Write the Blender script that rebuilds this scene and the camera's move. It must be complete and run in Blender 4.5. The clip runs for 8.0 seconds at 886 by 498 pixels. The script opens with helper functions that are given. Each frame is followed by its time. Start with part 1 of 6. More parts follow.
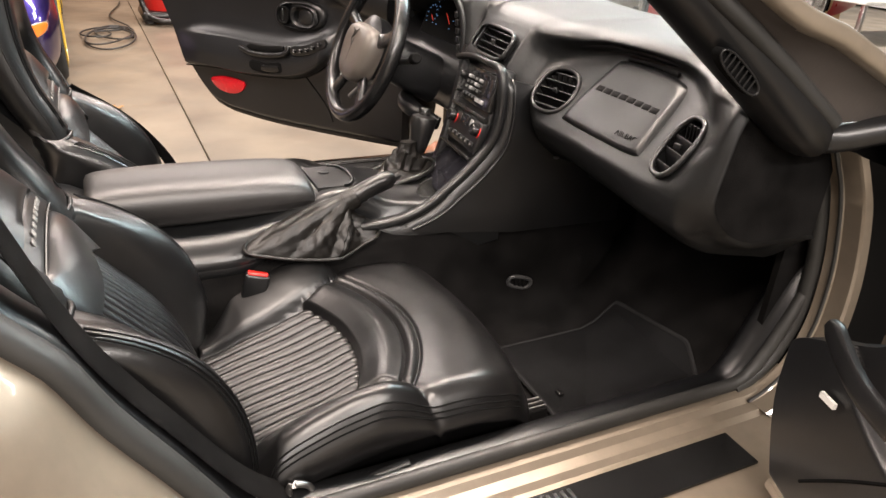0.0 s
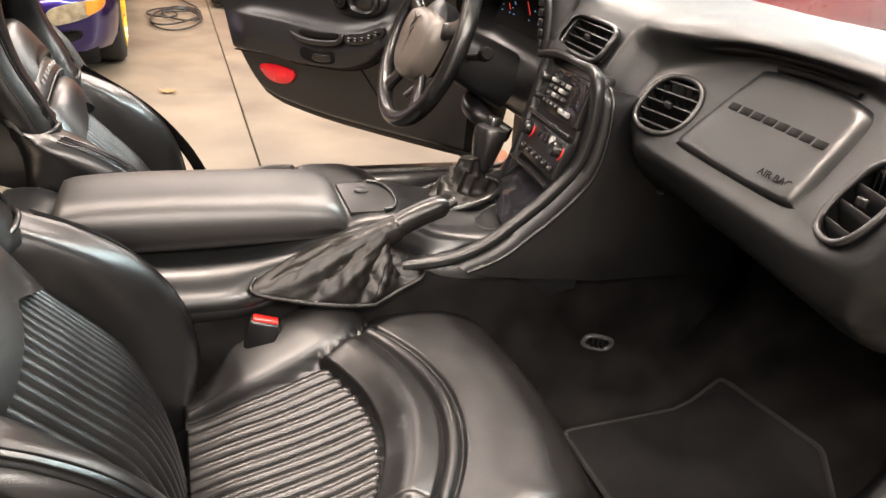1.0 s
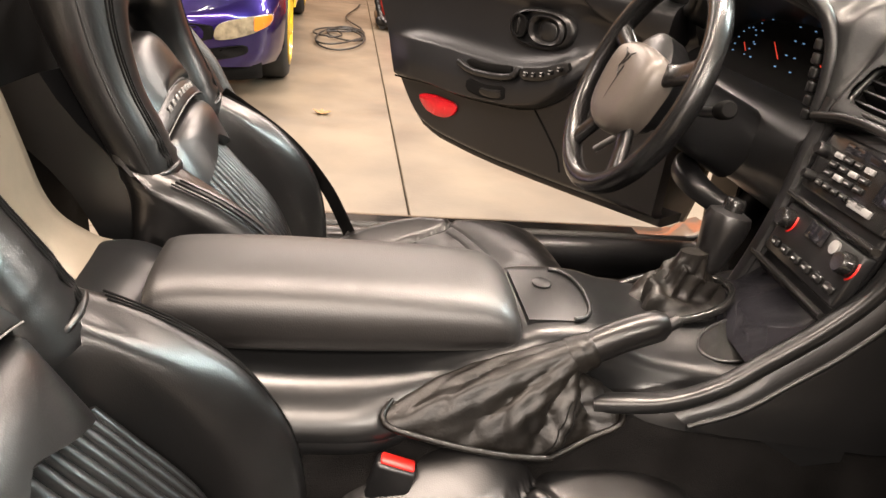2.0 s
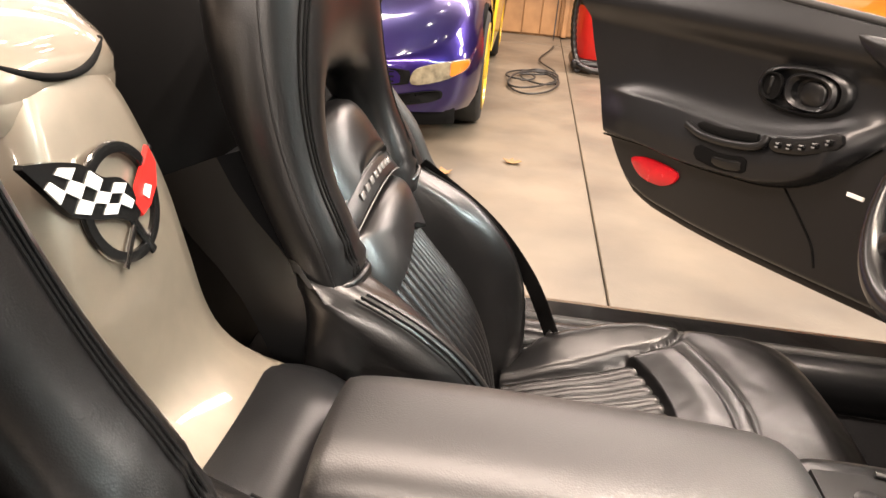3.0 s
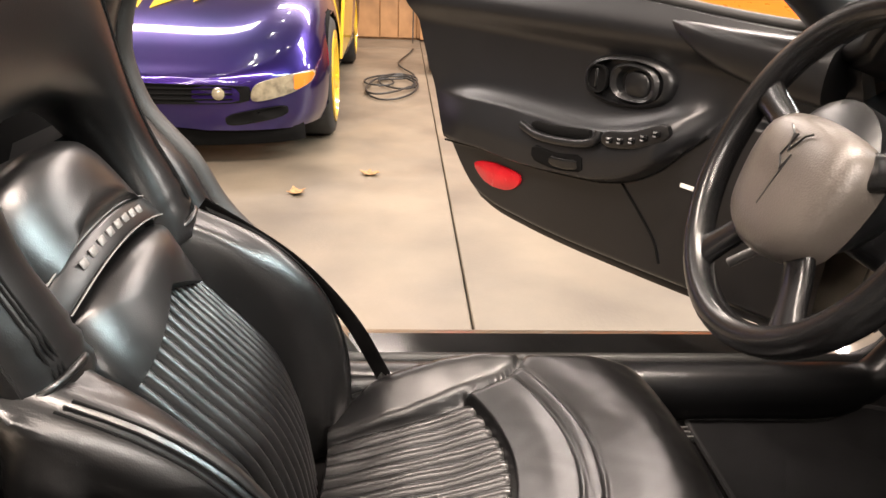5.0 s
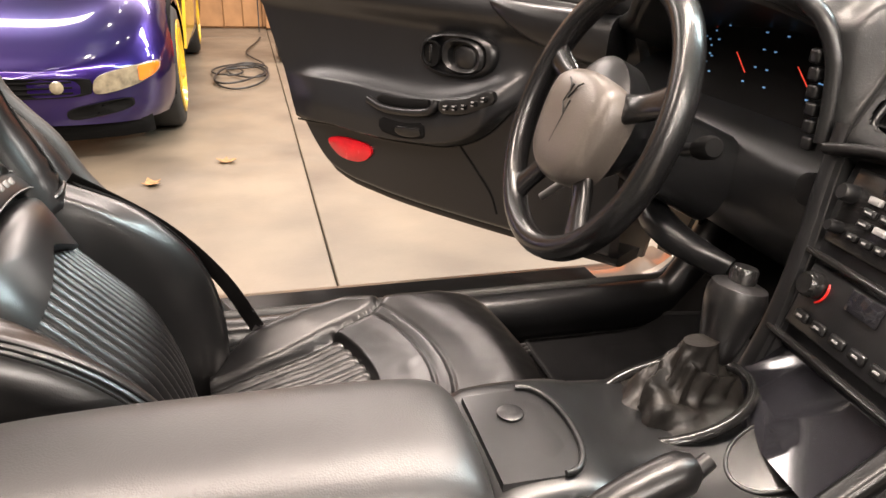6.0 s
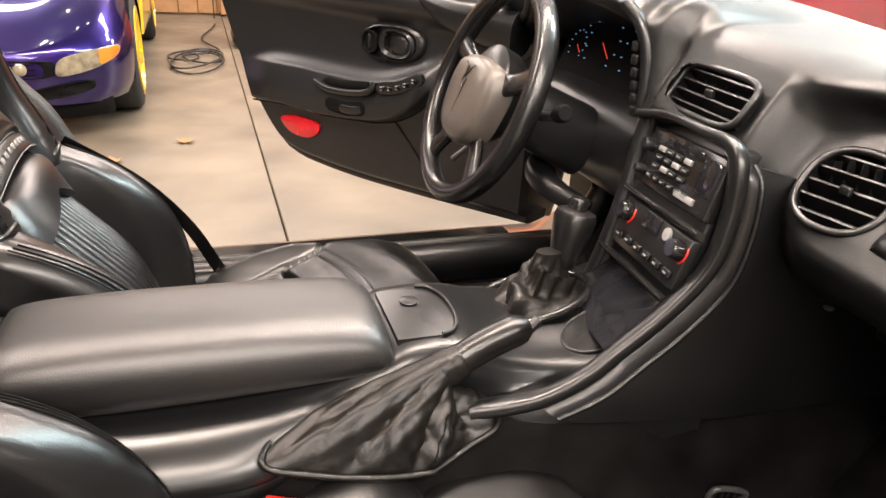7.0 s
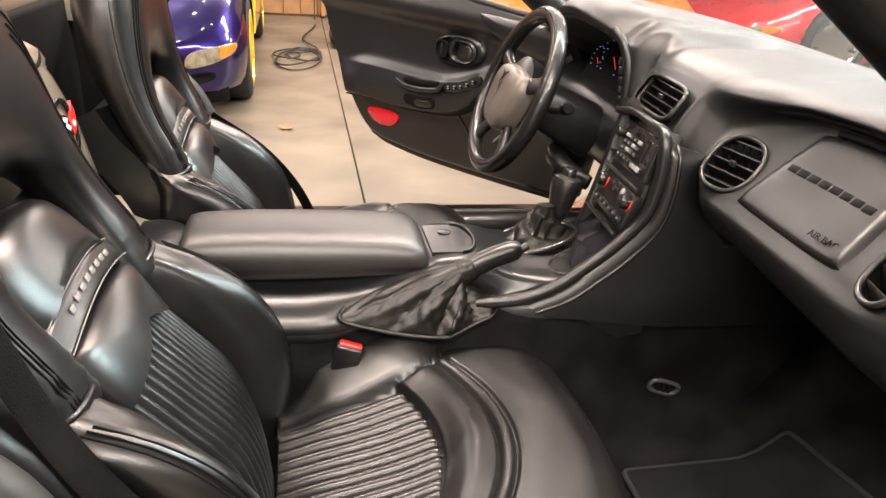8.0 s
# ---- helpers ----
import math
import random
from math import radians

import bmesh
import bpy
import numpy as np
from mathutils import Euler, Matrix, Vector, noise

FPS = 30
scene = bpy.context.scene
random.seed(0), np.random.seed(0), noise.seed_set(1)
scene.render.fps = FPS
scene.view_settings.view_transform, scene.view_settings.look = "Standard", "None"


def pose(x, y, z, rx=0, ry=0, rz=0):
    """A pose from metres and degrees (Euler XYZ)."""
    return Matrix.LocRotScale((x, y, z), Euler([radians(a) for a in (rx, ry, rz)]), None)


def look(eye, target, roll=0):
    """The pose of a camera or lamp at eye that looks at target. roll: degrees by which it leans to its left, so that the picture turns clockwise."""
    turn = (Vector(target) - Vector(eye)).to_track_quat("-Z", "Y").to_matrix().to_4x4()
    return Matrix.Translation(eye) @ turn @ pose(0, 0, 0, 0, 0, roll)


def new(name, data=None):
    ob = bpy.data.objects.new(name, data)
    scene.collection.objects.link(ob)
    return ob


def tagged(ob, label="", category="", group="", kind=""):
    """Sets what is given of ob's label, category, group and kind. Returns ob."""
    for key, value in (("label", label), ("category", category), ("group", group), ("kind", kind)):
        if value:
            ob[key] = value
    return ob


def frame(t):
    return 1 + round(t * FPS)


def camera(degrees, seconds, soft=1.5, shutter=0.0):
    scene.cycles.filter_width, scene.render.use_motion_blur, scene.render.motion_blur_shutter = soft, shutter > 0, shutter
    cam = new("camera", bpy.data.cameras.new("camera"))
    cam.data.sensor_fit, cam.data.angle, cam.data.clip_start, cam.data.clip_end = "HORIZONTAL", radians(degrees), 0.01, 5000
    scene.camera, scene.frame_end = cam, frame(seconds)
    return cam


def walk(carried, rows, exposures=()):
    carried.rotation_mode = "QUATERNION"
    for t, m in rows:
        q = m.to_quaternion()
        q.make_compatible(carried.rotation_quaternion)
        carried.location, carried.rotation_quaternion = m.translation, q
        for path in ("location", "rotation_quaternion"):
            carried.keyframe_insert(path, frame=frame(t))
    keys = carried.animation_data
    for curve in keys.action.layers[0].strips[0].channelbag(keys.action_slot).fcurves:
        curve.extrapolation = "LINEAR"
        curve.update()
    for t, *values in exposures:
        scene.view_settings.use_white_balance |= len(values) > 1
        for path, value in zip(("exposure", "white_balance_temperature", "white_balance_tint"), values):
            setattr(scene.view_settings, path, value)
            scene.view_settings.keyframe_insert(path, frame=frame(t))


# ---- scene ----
cam = camera(64.4, 8.0)
PATH = [
    (0.0, 0.0020, -1.3118, 1.0416, 64.07, -3.58, -25.46),
    (0.5, 0.0819, -1.1631, 1.0036, 63.34, -4.26, -23.39),
    (1.0, 0.1289, -1.0323, 0.9825, 63.28, -5.06, -19.40),
    (1.2, 0.1521, -0.9815, 0.9701, 63.31, -5.13, -16.69),
    (2.3, 0.1303, -0.6160, 0.9274, 64.53, -5.91, -3.12),
    (2.5, 0.1146, -0.5676, 0.9269, 64.84, -5.54, -0.16),
    (3.0, 0.0812, -0.4541, 0.9261, 65.70, -4.50, 7.39),
    (3.5, 0.0747, -0.3539, 0.9479, 66.50, -2.47, 11.64),
    (4.0, 0.1122, -0.3007, 0.9528, 66.99, -1.42, 8.91),
    (4.5, 0.1586, -0.2900, 0.9351, 66.92, -1.64, 3.60),
    (5.0, 0.1958, -0.3073, 0.9197, 66.67, -2.09, -3.08),
    (5.2, 0.2012, -0.3250, 0.9183, 66.54, -2.23, -5.79),
    (6.3, 0.1826, -0.5239, 0.9343, 65.91, -2.09, -17.01),
    (6.5, 0.1753, -0.5683, 0.9442, 65.75, -2.43, -17.83),
    (7.0, 0.1780, -0.7191, 0.9622, 65.45, -3.15, -17.97),
    (7.5, 0.1785, -0.8995, 0.9980, 65.20, -3.74, -15.30),
    (8.0, 0.1472, -1.1237, 1.0416, 65.22, -3.70, -10.67),
]
TONE = [  # seconds, stops, kelvin, tint
    (0.0, 0.54, 6450, 10), (0.5, 0.66, 6550, 10), (1.0, 0.79, 6650, 10), (2.5, 0.80, 7000, 12), (3.5, 0.69, 6750, 12), (4.0, 0.72, 6700, 11),
    (5.0, 0.76, 6600, 10), (6.5, 0.73, 6600, 11), (8.0, 0.68, 6650, 11),
]
walk(cam, [(t, pose(*p)) for t, *p in PATH], TONE)

# world and lights
world = bpy.data.worlds.new("garage_world")
scene.world = world
world.use_nodes = True
world.node_tree.nodes["Background"].inputs[0].default_value = (0.9, 0.85, 0.75, 1)
world.node_tree.nodes["Background"].inputs[1].default_value = 0.004
LAMPS = [  # x, y, length along x, watts, colour
    # passenger-side lamps, added out of view to brighten seat leather and dash
    (-0.6, -2.5, 2.4, 160, (1.0, 0.85, 0.75)),
    (1.6, -4.6, 2.4, 300, (1.0, 0.91, 0.84)),
    (-1.8, -5.6, 2.4, 280, (1.0, 0.90, 0.84)),
    (-1.9, 0.5, 2.4, 120, (1.0, 0.84, 0.74)),
    (0.9, 0.5, 2.4, 170, (1.0, 0.84, 0.74)),
    (-2.4, 4.6, 2.4, 80, (1.0, 0.89, 0.83)),
    (0.3, 5.5, 2.4, 125, (1.0, 0.86, 0.79)),
    (2.3, 3.8, 2.4, 150, (1.0, 0.87, 0.80)),
    (3.6, 0.2, 2.4, 115, (0.76, 0.96, 1.0)),
    (4.6, 3.4, 2.4, 140, (0.95, 0.95, 0.92)),
    # added to brighten the far floor, no fixture known there
    (8.2, 4.6, 2.4, 300, (1.0, 0.92, 0.86)),
]
CEIL = 3.3
for lx, ly, ll, lw, lc in LAMPS:
    lamp = bpy.data.lights.new("unseen_ceiling_lamp", "AREA")
    lamp.shape, lamp.size, lamp.size_y, lamp.energy, lamp.color = "RECTANGLE", ll, 0.34, lw, lc
    lo = new("unseen_ceiling_lamp", lamp)
    lo.location = (lx, ly, CEIL - 0.14)


# ---- materials ----
def mat(name, col, rough=0.5, metal=0.0, coat=0.0, grain=0.0, scale=200.0, mottle=0.12, mscale=6.0, rvar=0.08, spec=0.5, voro=False, emit=None, flake=0.0, dark=None):
    """Principled material with colour mottling, gloss variation and a fine relief."""
    m = bpy.data.materials.new(name)
    m.use_nodes = True
    nt = m.node_tree
    b = nt.nodes["Principled BSDF"]
    b.inputs["Base Color"].default_value = (*col, 1)
    b.inputs["Roughness"].default_value = rough
    b.inputs["Metallic"].default_value = metal
    b.inputs["Coat Weight"].default_value = coat
    b.inputs["Coat Roughness"].default_value = 0.04
    b.inputs["Specular IOR Level"].default_value = spec
    tc = nt.nodes.new("ShaderNodeTexCoord")

    def noise_node(sc, det=4):
        n = nt.nodes.new("ShaderNodeTexNoise")
        n.inputs["Scale"].default_value = sc
        n.inputs["Detail"].default_value = det
        nt.links.new(tc.outputs["Object"], n.inputs["Vector"])
        return n
    if mottle:
        n = noise_node(mscale, 6)
        r = nt.nodes.new("ShaderNodeValToRGB")
        lo_c = dark if dark else tuple(c * (1 - 2 * mottle) for c in col)
        hi_c = tuple(min(1, c * (1 + mottle)) for c in col)
        r.color_ramp.elements[0].position, r.color_ramp.elements[0].color = 0.3, (*lo_c, 1)
        r.color_ramp.elements[1].position, r.color_ramp.elements[1].color = 0.68, (*hi_c, 1)
        nt.links.new(n.outputs["Fac"], r.inputs["Fac"])
        nt.links.new(r.outputs["Color"], b.inputs["Base Color"])
    if rvar:
        n = noise_node(mscale * 2.3, 5)
        mr = nt.nodes.new("ShaderNodeMapRange")
        mr.inputs["To Min"].default_value, mr.inputs["To Max"].default_value = max(0.02, rough - rvar), min(1, rough + rvar)
        nt.links.new(n.outputs["Fac"], mr.inputs["Value"])
        nt.links.new(mr.outputs["Result"], b.inputs["Roughness"])
    if grain:
        if voro:
            n = nt.nodes.new("ShaderNodeTexVoronoi")
            n.inputs["Scale"].default_value = scale
            nt.links.new(tc.outputs["Object"], n.inputs["Vector"])
            out = n.outputs["Distance"]
        else:
            out = noise_node(scale, 3).outputs["Fac"]
        bp = nt.nodes.new("ShaderNodeBump")
        bp.inputs["Strength"].default_value = grain
        bp.inputs["Distance"].default_value = 0.002
        nt.links.new(out, bp.inputs["Height"])
        nt.links.new(bp.outputs["Normal"], b.inputs["Normal"])
    if emit:
        b.inputs["Emission Color"].default_value = (*emit[:3], 1)
        b.inputs["Emission Strength"].default_value = emit[3]
    return m


LEATHER = mat("black_leather", (0.0046, 0.0045, 0.0046), 0.30, spec=0.60, grain=0.06, scale=700, voro=True, mottle=0.2, mscale=9, rvar=0.02)
VINYL = mat("black_vinyl", (0.0042, 0.0044, 0.0048), 0.33, spec=0.52, grain=0.06, scale=700, voro=True, mottle=0.15, mscale=7, rvar=0.02)
DASHM = mat("satin_dash_vinyl", (0.0046, 0.0050, 0.0052), 0.385, spec=0.38, grain=0.06, scale=700, voro=True, mottle=0.15, mscale=7, rvar=0.03)
BOOT = mat("worn_soft_leather", (0.0062, 0.0054, 0.0045), 0.40, spec=0.32, grain=0.25, scale=160, mottle=0.3, mscale=25)
ARMREST = mat("worn_armrest_leather", (0.0095, 0.0088, 0.0086), 0.43, spec=0.74, grain=0.08, scale=600, voro=True, mottle=0.15, mscale=8, rvar=0.04)
PLASTIC = mat("black_plastic", (0.0060, 0.0062, 0.0066), 0.31, spec=0.52, grain=0.06, scale=600, mottle=0.1)
SATIN = mat("satin_console_plastic", (0.0052, 0.0055, 0.0058), 0.30, spec=0.52, mottle=0.1, rvar=0.03)
RIML = mat("polished_wheel_leather", (0.0050, 0.0050, 0.0052), 0.25, spec=0.60, mottle=0.15, rvar=0.05)
GLOSS = mat("glossy_black_plastic", (0.008, 0.008, 0.008), 0.16, mottle=0.1, rvar=0.04)
RUBBER = mat("black_rubber", (0.015, 0.015, 0.014), 0.55, grain=0.1, scale=120)
CARPET = mat("black_carpet", (0.0060, 0.0057, 0.0056), 0.95, grain=0.9, scale=900, mottle=0.3, mscale=14, spec=0.05)
MATM = mat("charcoal_floor_mat", (0.0066, 0.0066, 0.0069), 0.95, grain=0.9, scale=800, mottle=0.25, mscale=10, spec=0.05)
DOORPL = mat("grained_door_vinyl", (0.0058, 0.0063, 0.0073), 0.34, spec=0.60, grain=0.08, scale=500, mottle=0.12, mscale=5, rvar=0.03)
CLIPGREY = mat("grey_clip_plastic", (0.045, 0.045, 0.045), 0.4, mottle=0.05)
BINDING = mat("mat_edge_binding", (0.0095, 0.0095, 0.0098), 0.9, grain=0.5, scale=900, mottle=0.2, mscale=20, spec=0.2)
# near-black: shade painted into recesses and gaps, also used for plain black parts
DARK = mat("recess_shade_black", (0.003, 0.003, 0.003), 0.85, mottle=0, spec=0.1)
PEWTER = mat("light_pewter_paint", (0.205, 0.172, 0.131), 0.38, metal=0.4, coat=1.0, mottle=0.04, mscale=40, rvar=0.03)
CHROME = mat("chrome", (0.75, 0.75, 0.75), 0.12, metal=1.0, mottle=0)
STEEL = mat("dull_steel", (0.42, 0.41, 0.40), 0.35, metal=1.0, mottle=0.1)
REDLENS = mat("red_reflector", (0.50, 0.007, 0.014), 0.25, coat=0.4, mottle=0.1, mscale=30, grain=0.15, scale=300)
REDPL = mat("red_plastic", (0.50, 0.018, 0.014), 0.35, mottle=0.05)
WHITE = mat("white_enamel", (0.75, 0.74, 0.71), 0.25, mottle=0.05)
GREYPL = mat("grey_print", (0.19, 0.19, 0.19), 0.45, mottle=0.05)
BADGE = mat("embossed_grey", (0.15, 0.142, 0.135), 0.4, mottle=0.1)
# flat brown painted in place of a reflection on the pillar
WARM = mat("brown_glass_reflection", (0.03, 0.025, 0.022), 0.6, grain=0.1, scale=200)
GLASSY = mat("smoked_lens", (0.01, 0.01, 0.012), 0.06, mottle=0, rvar=0)
CONCRETE = mat("sealed_concrete", (0.146, 0.121, 0.088), 0.45, grain=0.25, scale=70, mottle=0.16, mscale=2.2, rvar=0.14, dark=(0.092, 0.077, 0.058))
JOINT = mat("saw_cut_joint", (0.12, 0.10, 0.08), 0.9, mottle=0.2)
WOOD = mat("pine_boards", (0.34, 0.18, 0.075), 0.55, grain=0.3, scale=30, mottle=0.25, mscale=3)
CEILM = mat("grey_ceiling_paint", (0.20, 0.195, 0.19), 0.8, grain=0.1, scale=60, mottle=0.06)
DRYWALL = mat("painted_wall", (0.60, 0.58, 0.56), 0.8, grain=0.1, scale=80, mottle=0.06)
PURPLE = mat("purple_metallic_paint", (0.020, 0.006, 0.085), 0.30, metal=0.85, coat=1.0, mottle=0.12, mscale=2, rvar=0.03, dark=(0.006, 0.006, 0.080))
YELLOW = mat("yellow_paint", (0.65, 0.42, 0.02), 0.3, coat=0.8, mottle=0.05)
ORANGE = mat("orange_paint", (0.42, 0.09, 0.006), 0.3, coat=1.0, mottle=0.05)
RED = mat("red_paint", (0.42, 0.010, 0.012), 0.3, coat=1.0, mottle=0.05)
AMBER = mat("amber_lens", (0.80, 0.17, 0.012), 0.25, coat=0.3, mottle=0.1)
CLEARL = mat("clear_lamp_lens", (0.22, 0.19, 0.13), 0.12, coat=0.8, mottle=0.2, mscale=30, grain=0.3, scale=90)
TYRE = mat("tyre_rubber", (0.02, 0.02, 0.019), 0.75, grain=0.3, scale=90)
DIALBLUE = mat("lit_dial_marks", (0.2, 0.4, 0.7), 0.5, mottle=0, emit=(0.25, 0.55, 1.0, 0.22))
DIALRED = mat("lit_needle", (0.8, 0.05, 0.03), 0.5, mottle=0, emit=(1.0, 0.08, 0.04, 0.35))
LEAF = mat("dry_leaf", (0.30, 0.17, 0.07), 0.8, mottle=0.3, mscale=60)
CARD = mat("cardboard", (0.50, 0.34, 0.18), 0.85, mottle=0.1)


# ---- shape helpers ----
def spl(pts, n, closed=False):
    """n points on a smooth curve through pts (centripetal parameter, even steps in length)."""
    p = np.asarray(pts, float)
    if len(p) == 2:
        s = np.linspace(0, 1, n)[:, None]
        return p[0] * (1 - s) + p[1] * s
    if closed:
        p = np.vstack([p[-1], p, p[0], p[1]])
    else:
        p = np.vstack([2 * p[0] - p[1], p, 2 * p[-1] - p[-2]])
    out = []
    for i in range(1, len(p) - 2):
        s = np.linspace(0, 1, 24, endpoint=False)[:, None]
        a, b, c, d = p[i - 1], p[i], p[i + 1], p[i + 2]
        out.append(0.5 * (2 * b + (c - a) * s + (2 * a - 5 * b + 4 * c - d) * s ** 2 + (3 * b - a - 3 * c + d) * s ** 3))
    out = np.vstack(out + [p[-2][None]])
    seg = np.r_[0, np.cumsum(np.linalg.norm(np.diff(out, axis=0), axis=1))]
    t = np.linspace(0, seg[-1], n, endpoint=not closed)
    return np.stack([np.interp(t, seg, out[:, k]) for k in range(p.shape[1])], 1)


def lerp(x, pts):
    """Piecewise smooth value: pts is a list of (x, value)."""
    xs, vs = zip(*sorted(pts))
    x = np.clip(np.asarray(x, float), xs[0], xs[-1])
    i = np.clip(np.searchsorted(xs, x) - 1, 0, len(xs) - 2)
    xs, vs = np.array(xs), np.array(vs)
    m = np.gradient(vs, xs)
    h = xs[i + 1] - xs[i]
    s = (x - xs[i]) / h
    return (vs[i] * (2 * s ** 3 - 3 * s ** 2 + 1) + vs[i + 1] * (3 * s ** 2 - 2 * s ** 3)
            + h * (m[i] * (s ** 3 - 2 * s ** 2 + s) + m[i + 1] * (s ** 3 - s ** 2)))


def level(x, xs, vs):
    """Smooth value through (xs, vs) that never swings past its neighbours."""
    xs, vs = np.asarray(xs, float), np.asarray(vs, float)
    h = np.diff(xs)
    d = np.diff(vs) / h
    m = np.r_[d[0], np.where(d[:-1] * d[1:] > 0, 2 * d[:-1] * d[1:] / (d[:-1] + d[1:] + 1e-12), 0), d[-1]]
    i = np.clip(np.searchsorted(xs, x) - 1, 0, len(h) - 1)
    q = (x - xs[i]) / h[i]
    return vs[i] * (2 * q ** 3 - 3 * q ** 2 + 1) + vs[i + 1] * (3 * q ** 2 - 2 * q ** 3) + h[i] * (m[i] * (q ** 3 - 2 * q ** 2 + q) + m[i + 1] * (q ** 3 - q ** 2))


def step(a, b, x):
    s = np.clip((np.asarray(x, float) - a) / (b - a), 0, 1)
    return s * s * (3 - 2 * s)


class Geo:
    """Collects vertices and faces of one mesh."""
    def __init__(self):
        self.v, self.f = [], []

    def add(self, verts, faces):
        k = len(self.v)
        self.v += [tuple(map(float, q)) for q in verts]
        self.f += [tuple(i + k for i in q) for q in faces]
        return self

    def grid(self, P, cu=False, cv=False, caps=False):
        P = np.asarray(P, float)
        nu, nv = P.shape[:2]
        fs = []
        for i in range(nu if cu else nu - 1):
            for j in range(nv if cv else nv - 1):
                a, b = i * nv + j, i * nv + (j + 1) % nv
                c, d = ((i + 1) % nu) * nv + (j + 1) % nv, ((i + 1) % nu) * nv + j
                fs.append((a, b, c, d))
        if caps and cv:
            fs.append(tuple(range(nv))[::-1])
            fs.append(tuple((nu - 1) * nv + j for j in range(nv)))
        return self.add(P.reshape(-1, 3), fs)

    def slab(self, P, off):
        """A sheet P given thickness by the vector (or array) off, closed all round."""
        P = np.asarray(P, float)
        nu, nv = P.shape[:2]
        k = len(self.v)
        self.grid(P)
        Q = P + np.asarray(off, float)
        n = nu * nv
        self.v += [tuple(map(float, q)) for q in Q.reshape(-1, 3)]
        for i in range(nu - 1):
            for j in range(nv - 1):
                a = k + n + i * nv + j
                self.f.append((a, a + nv, a + nv + 1, a + 1))
        rim = [(0, j) for j in range(nv)] + [(i, nv - 1) for i in range(1, nu)] + [(nu - 1, j) for j in range(nv - 2, -1, -1)] + [(i, 0) for i in range(nu - 2, 0, -1)]
        ids = [k + i * nv + j for i, j in rim]
        for a, b in zip(ids, ids[1:] + ids[:1]):
            self.f.append((b, a, a + n, b + n))
        return self

    def sweep(self, path, w, d, depth_axis=(1, 0, 0), n=20, power=2.4, caps=True, closed=False):
        """A rounded bar along path: half-width w across, half-depth d along depth_axis."""
        path = np.asarray(path, float)
        m = len(path)
        w, d = np.broadcast_to(w, m), np.broadcast_to(d, m)
        tan = np.gradient(path, axis=0) if not closed else np.roll(path, -1, 0) - np.roll(path, 1, 0)
        tan /= np.linalg.norm(tan, axis=1)[:, None] + 1e-12
        da = np.broadcast_to(np.asarray(depth_axis, float), (m, 3))
        da = da - tan * (da * tan).sum(1)[:, None]
        da /= np.linalg.norm(da, axis=1)[:, None] + 1e-12
        side = np.cross(tan, da)
        th = np.linspace(0, 2 * np.pi, n, endpoint=False)
        c, s = np.cos(th), np.sin(th)
        c, s = np.sign(c) * np.abs(c) ** (2 / power), np.sign(s) * np.abs(s) ** (2 / power)
        P = path[:, None] + side[:, None] * (w[:, None, None] * c[None, :, None]) + da[:, None] * (d[:, None, None] * s[None, :, None])
        return self.grid(P, cu=closed, cv=True, caps=caps and not closed)

    def tube(self, path, r, n=10, caps=True, closed=False):
        path = np.asarray(path, float)
        t = path[-1] - path[0]
        ax = (0, 0, 1) if abs(t[2]) < 0.8 * np.linalg.norm(t) + 1e-9 else (1, 0, 0.1)
        return self.sweep(path, r, r, ax, n, 2.0, caps, closed)

    def pad(self, outline, S, bulge, depth=0.02, rings=10, power=3.0):
        """A stuffed pad: a 2D outline laid on the surface S(a, b, height) -> points."""
        o = np.asarray(outline, float)
        c = o.mean(0)
        n = len(o)
        rows = []
        for r in np.linspace(0.04, 1, rings):
            q = c + (o - c) * r
            rows.append(S(q[:, 0], q[:, 1], np.full(n, bulge * max(0.0, 1 - r ** power) ** 0.6)))
        rows.append(S(o[:, 0], o[:, 1], np.full(n, -depth)))
        return self.grid(rows, cv=True, caps=True)

    def box(self, c, size, bevel=0.0, m=None, seg=2):
        bm = bmesh.new()
        bmesh.ops.create_cube(bm, size=1.0)
        bmesh.ops.scale(bm, vec=size, verts=bm.verts)
        if bevel:
            bmesh.ops.bevel(bm, geom=bm.edges[:], offset=bevel, segments=seg, profile=0.5, affect="EDGES")
        if m is not None:
            bm.transform(m)
        bmesh.ops.translate(bm, vec=c, verts=bm.verts)
        bm.verts.index_update()
        self.add([v.co for v in bm.verts], [[v.index for v in f.verts] for f in bm.faces])
        bm.free()
        return self

    def lathe(self, profile, m=None, n=28):
        """profile: (radius, height) pairs turned round the z axis, then placed by the matrix m."""
        th = np.linspace(0, 2 * np.pi, n, endpoint=False)
        P = np.array([[(r * np.cos(a), r * np.sin(a), h) for a in th] for r, h in profile])
        if m is not None:
            R, T = np.array(m.to_3x3()), np.array(m.translation)
            P = P @ R.T + T
        return self.grid(P, cv=True, caps=True)


WHERE = {}


def thing(name, base, label, category, group="", kind=""):
    ob = new(name)
    ob.empty_display_size = 0.05
    ob.location = base
    WHERE[ob.name] = Vector(base)
    return tagged(ob, label, category, group, kind)


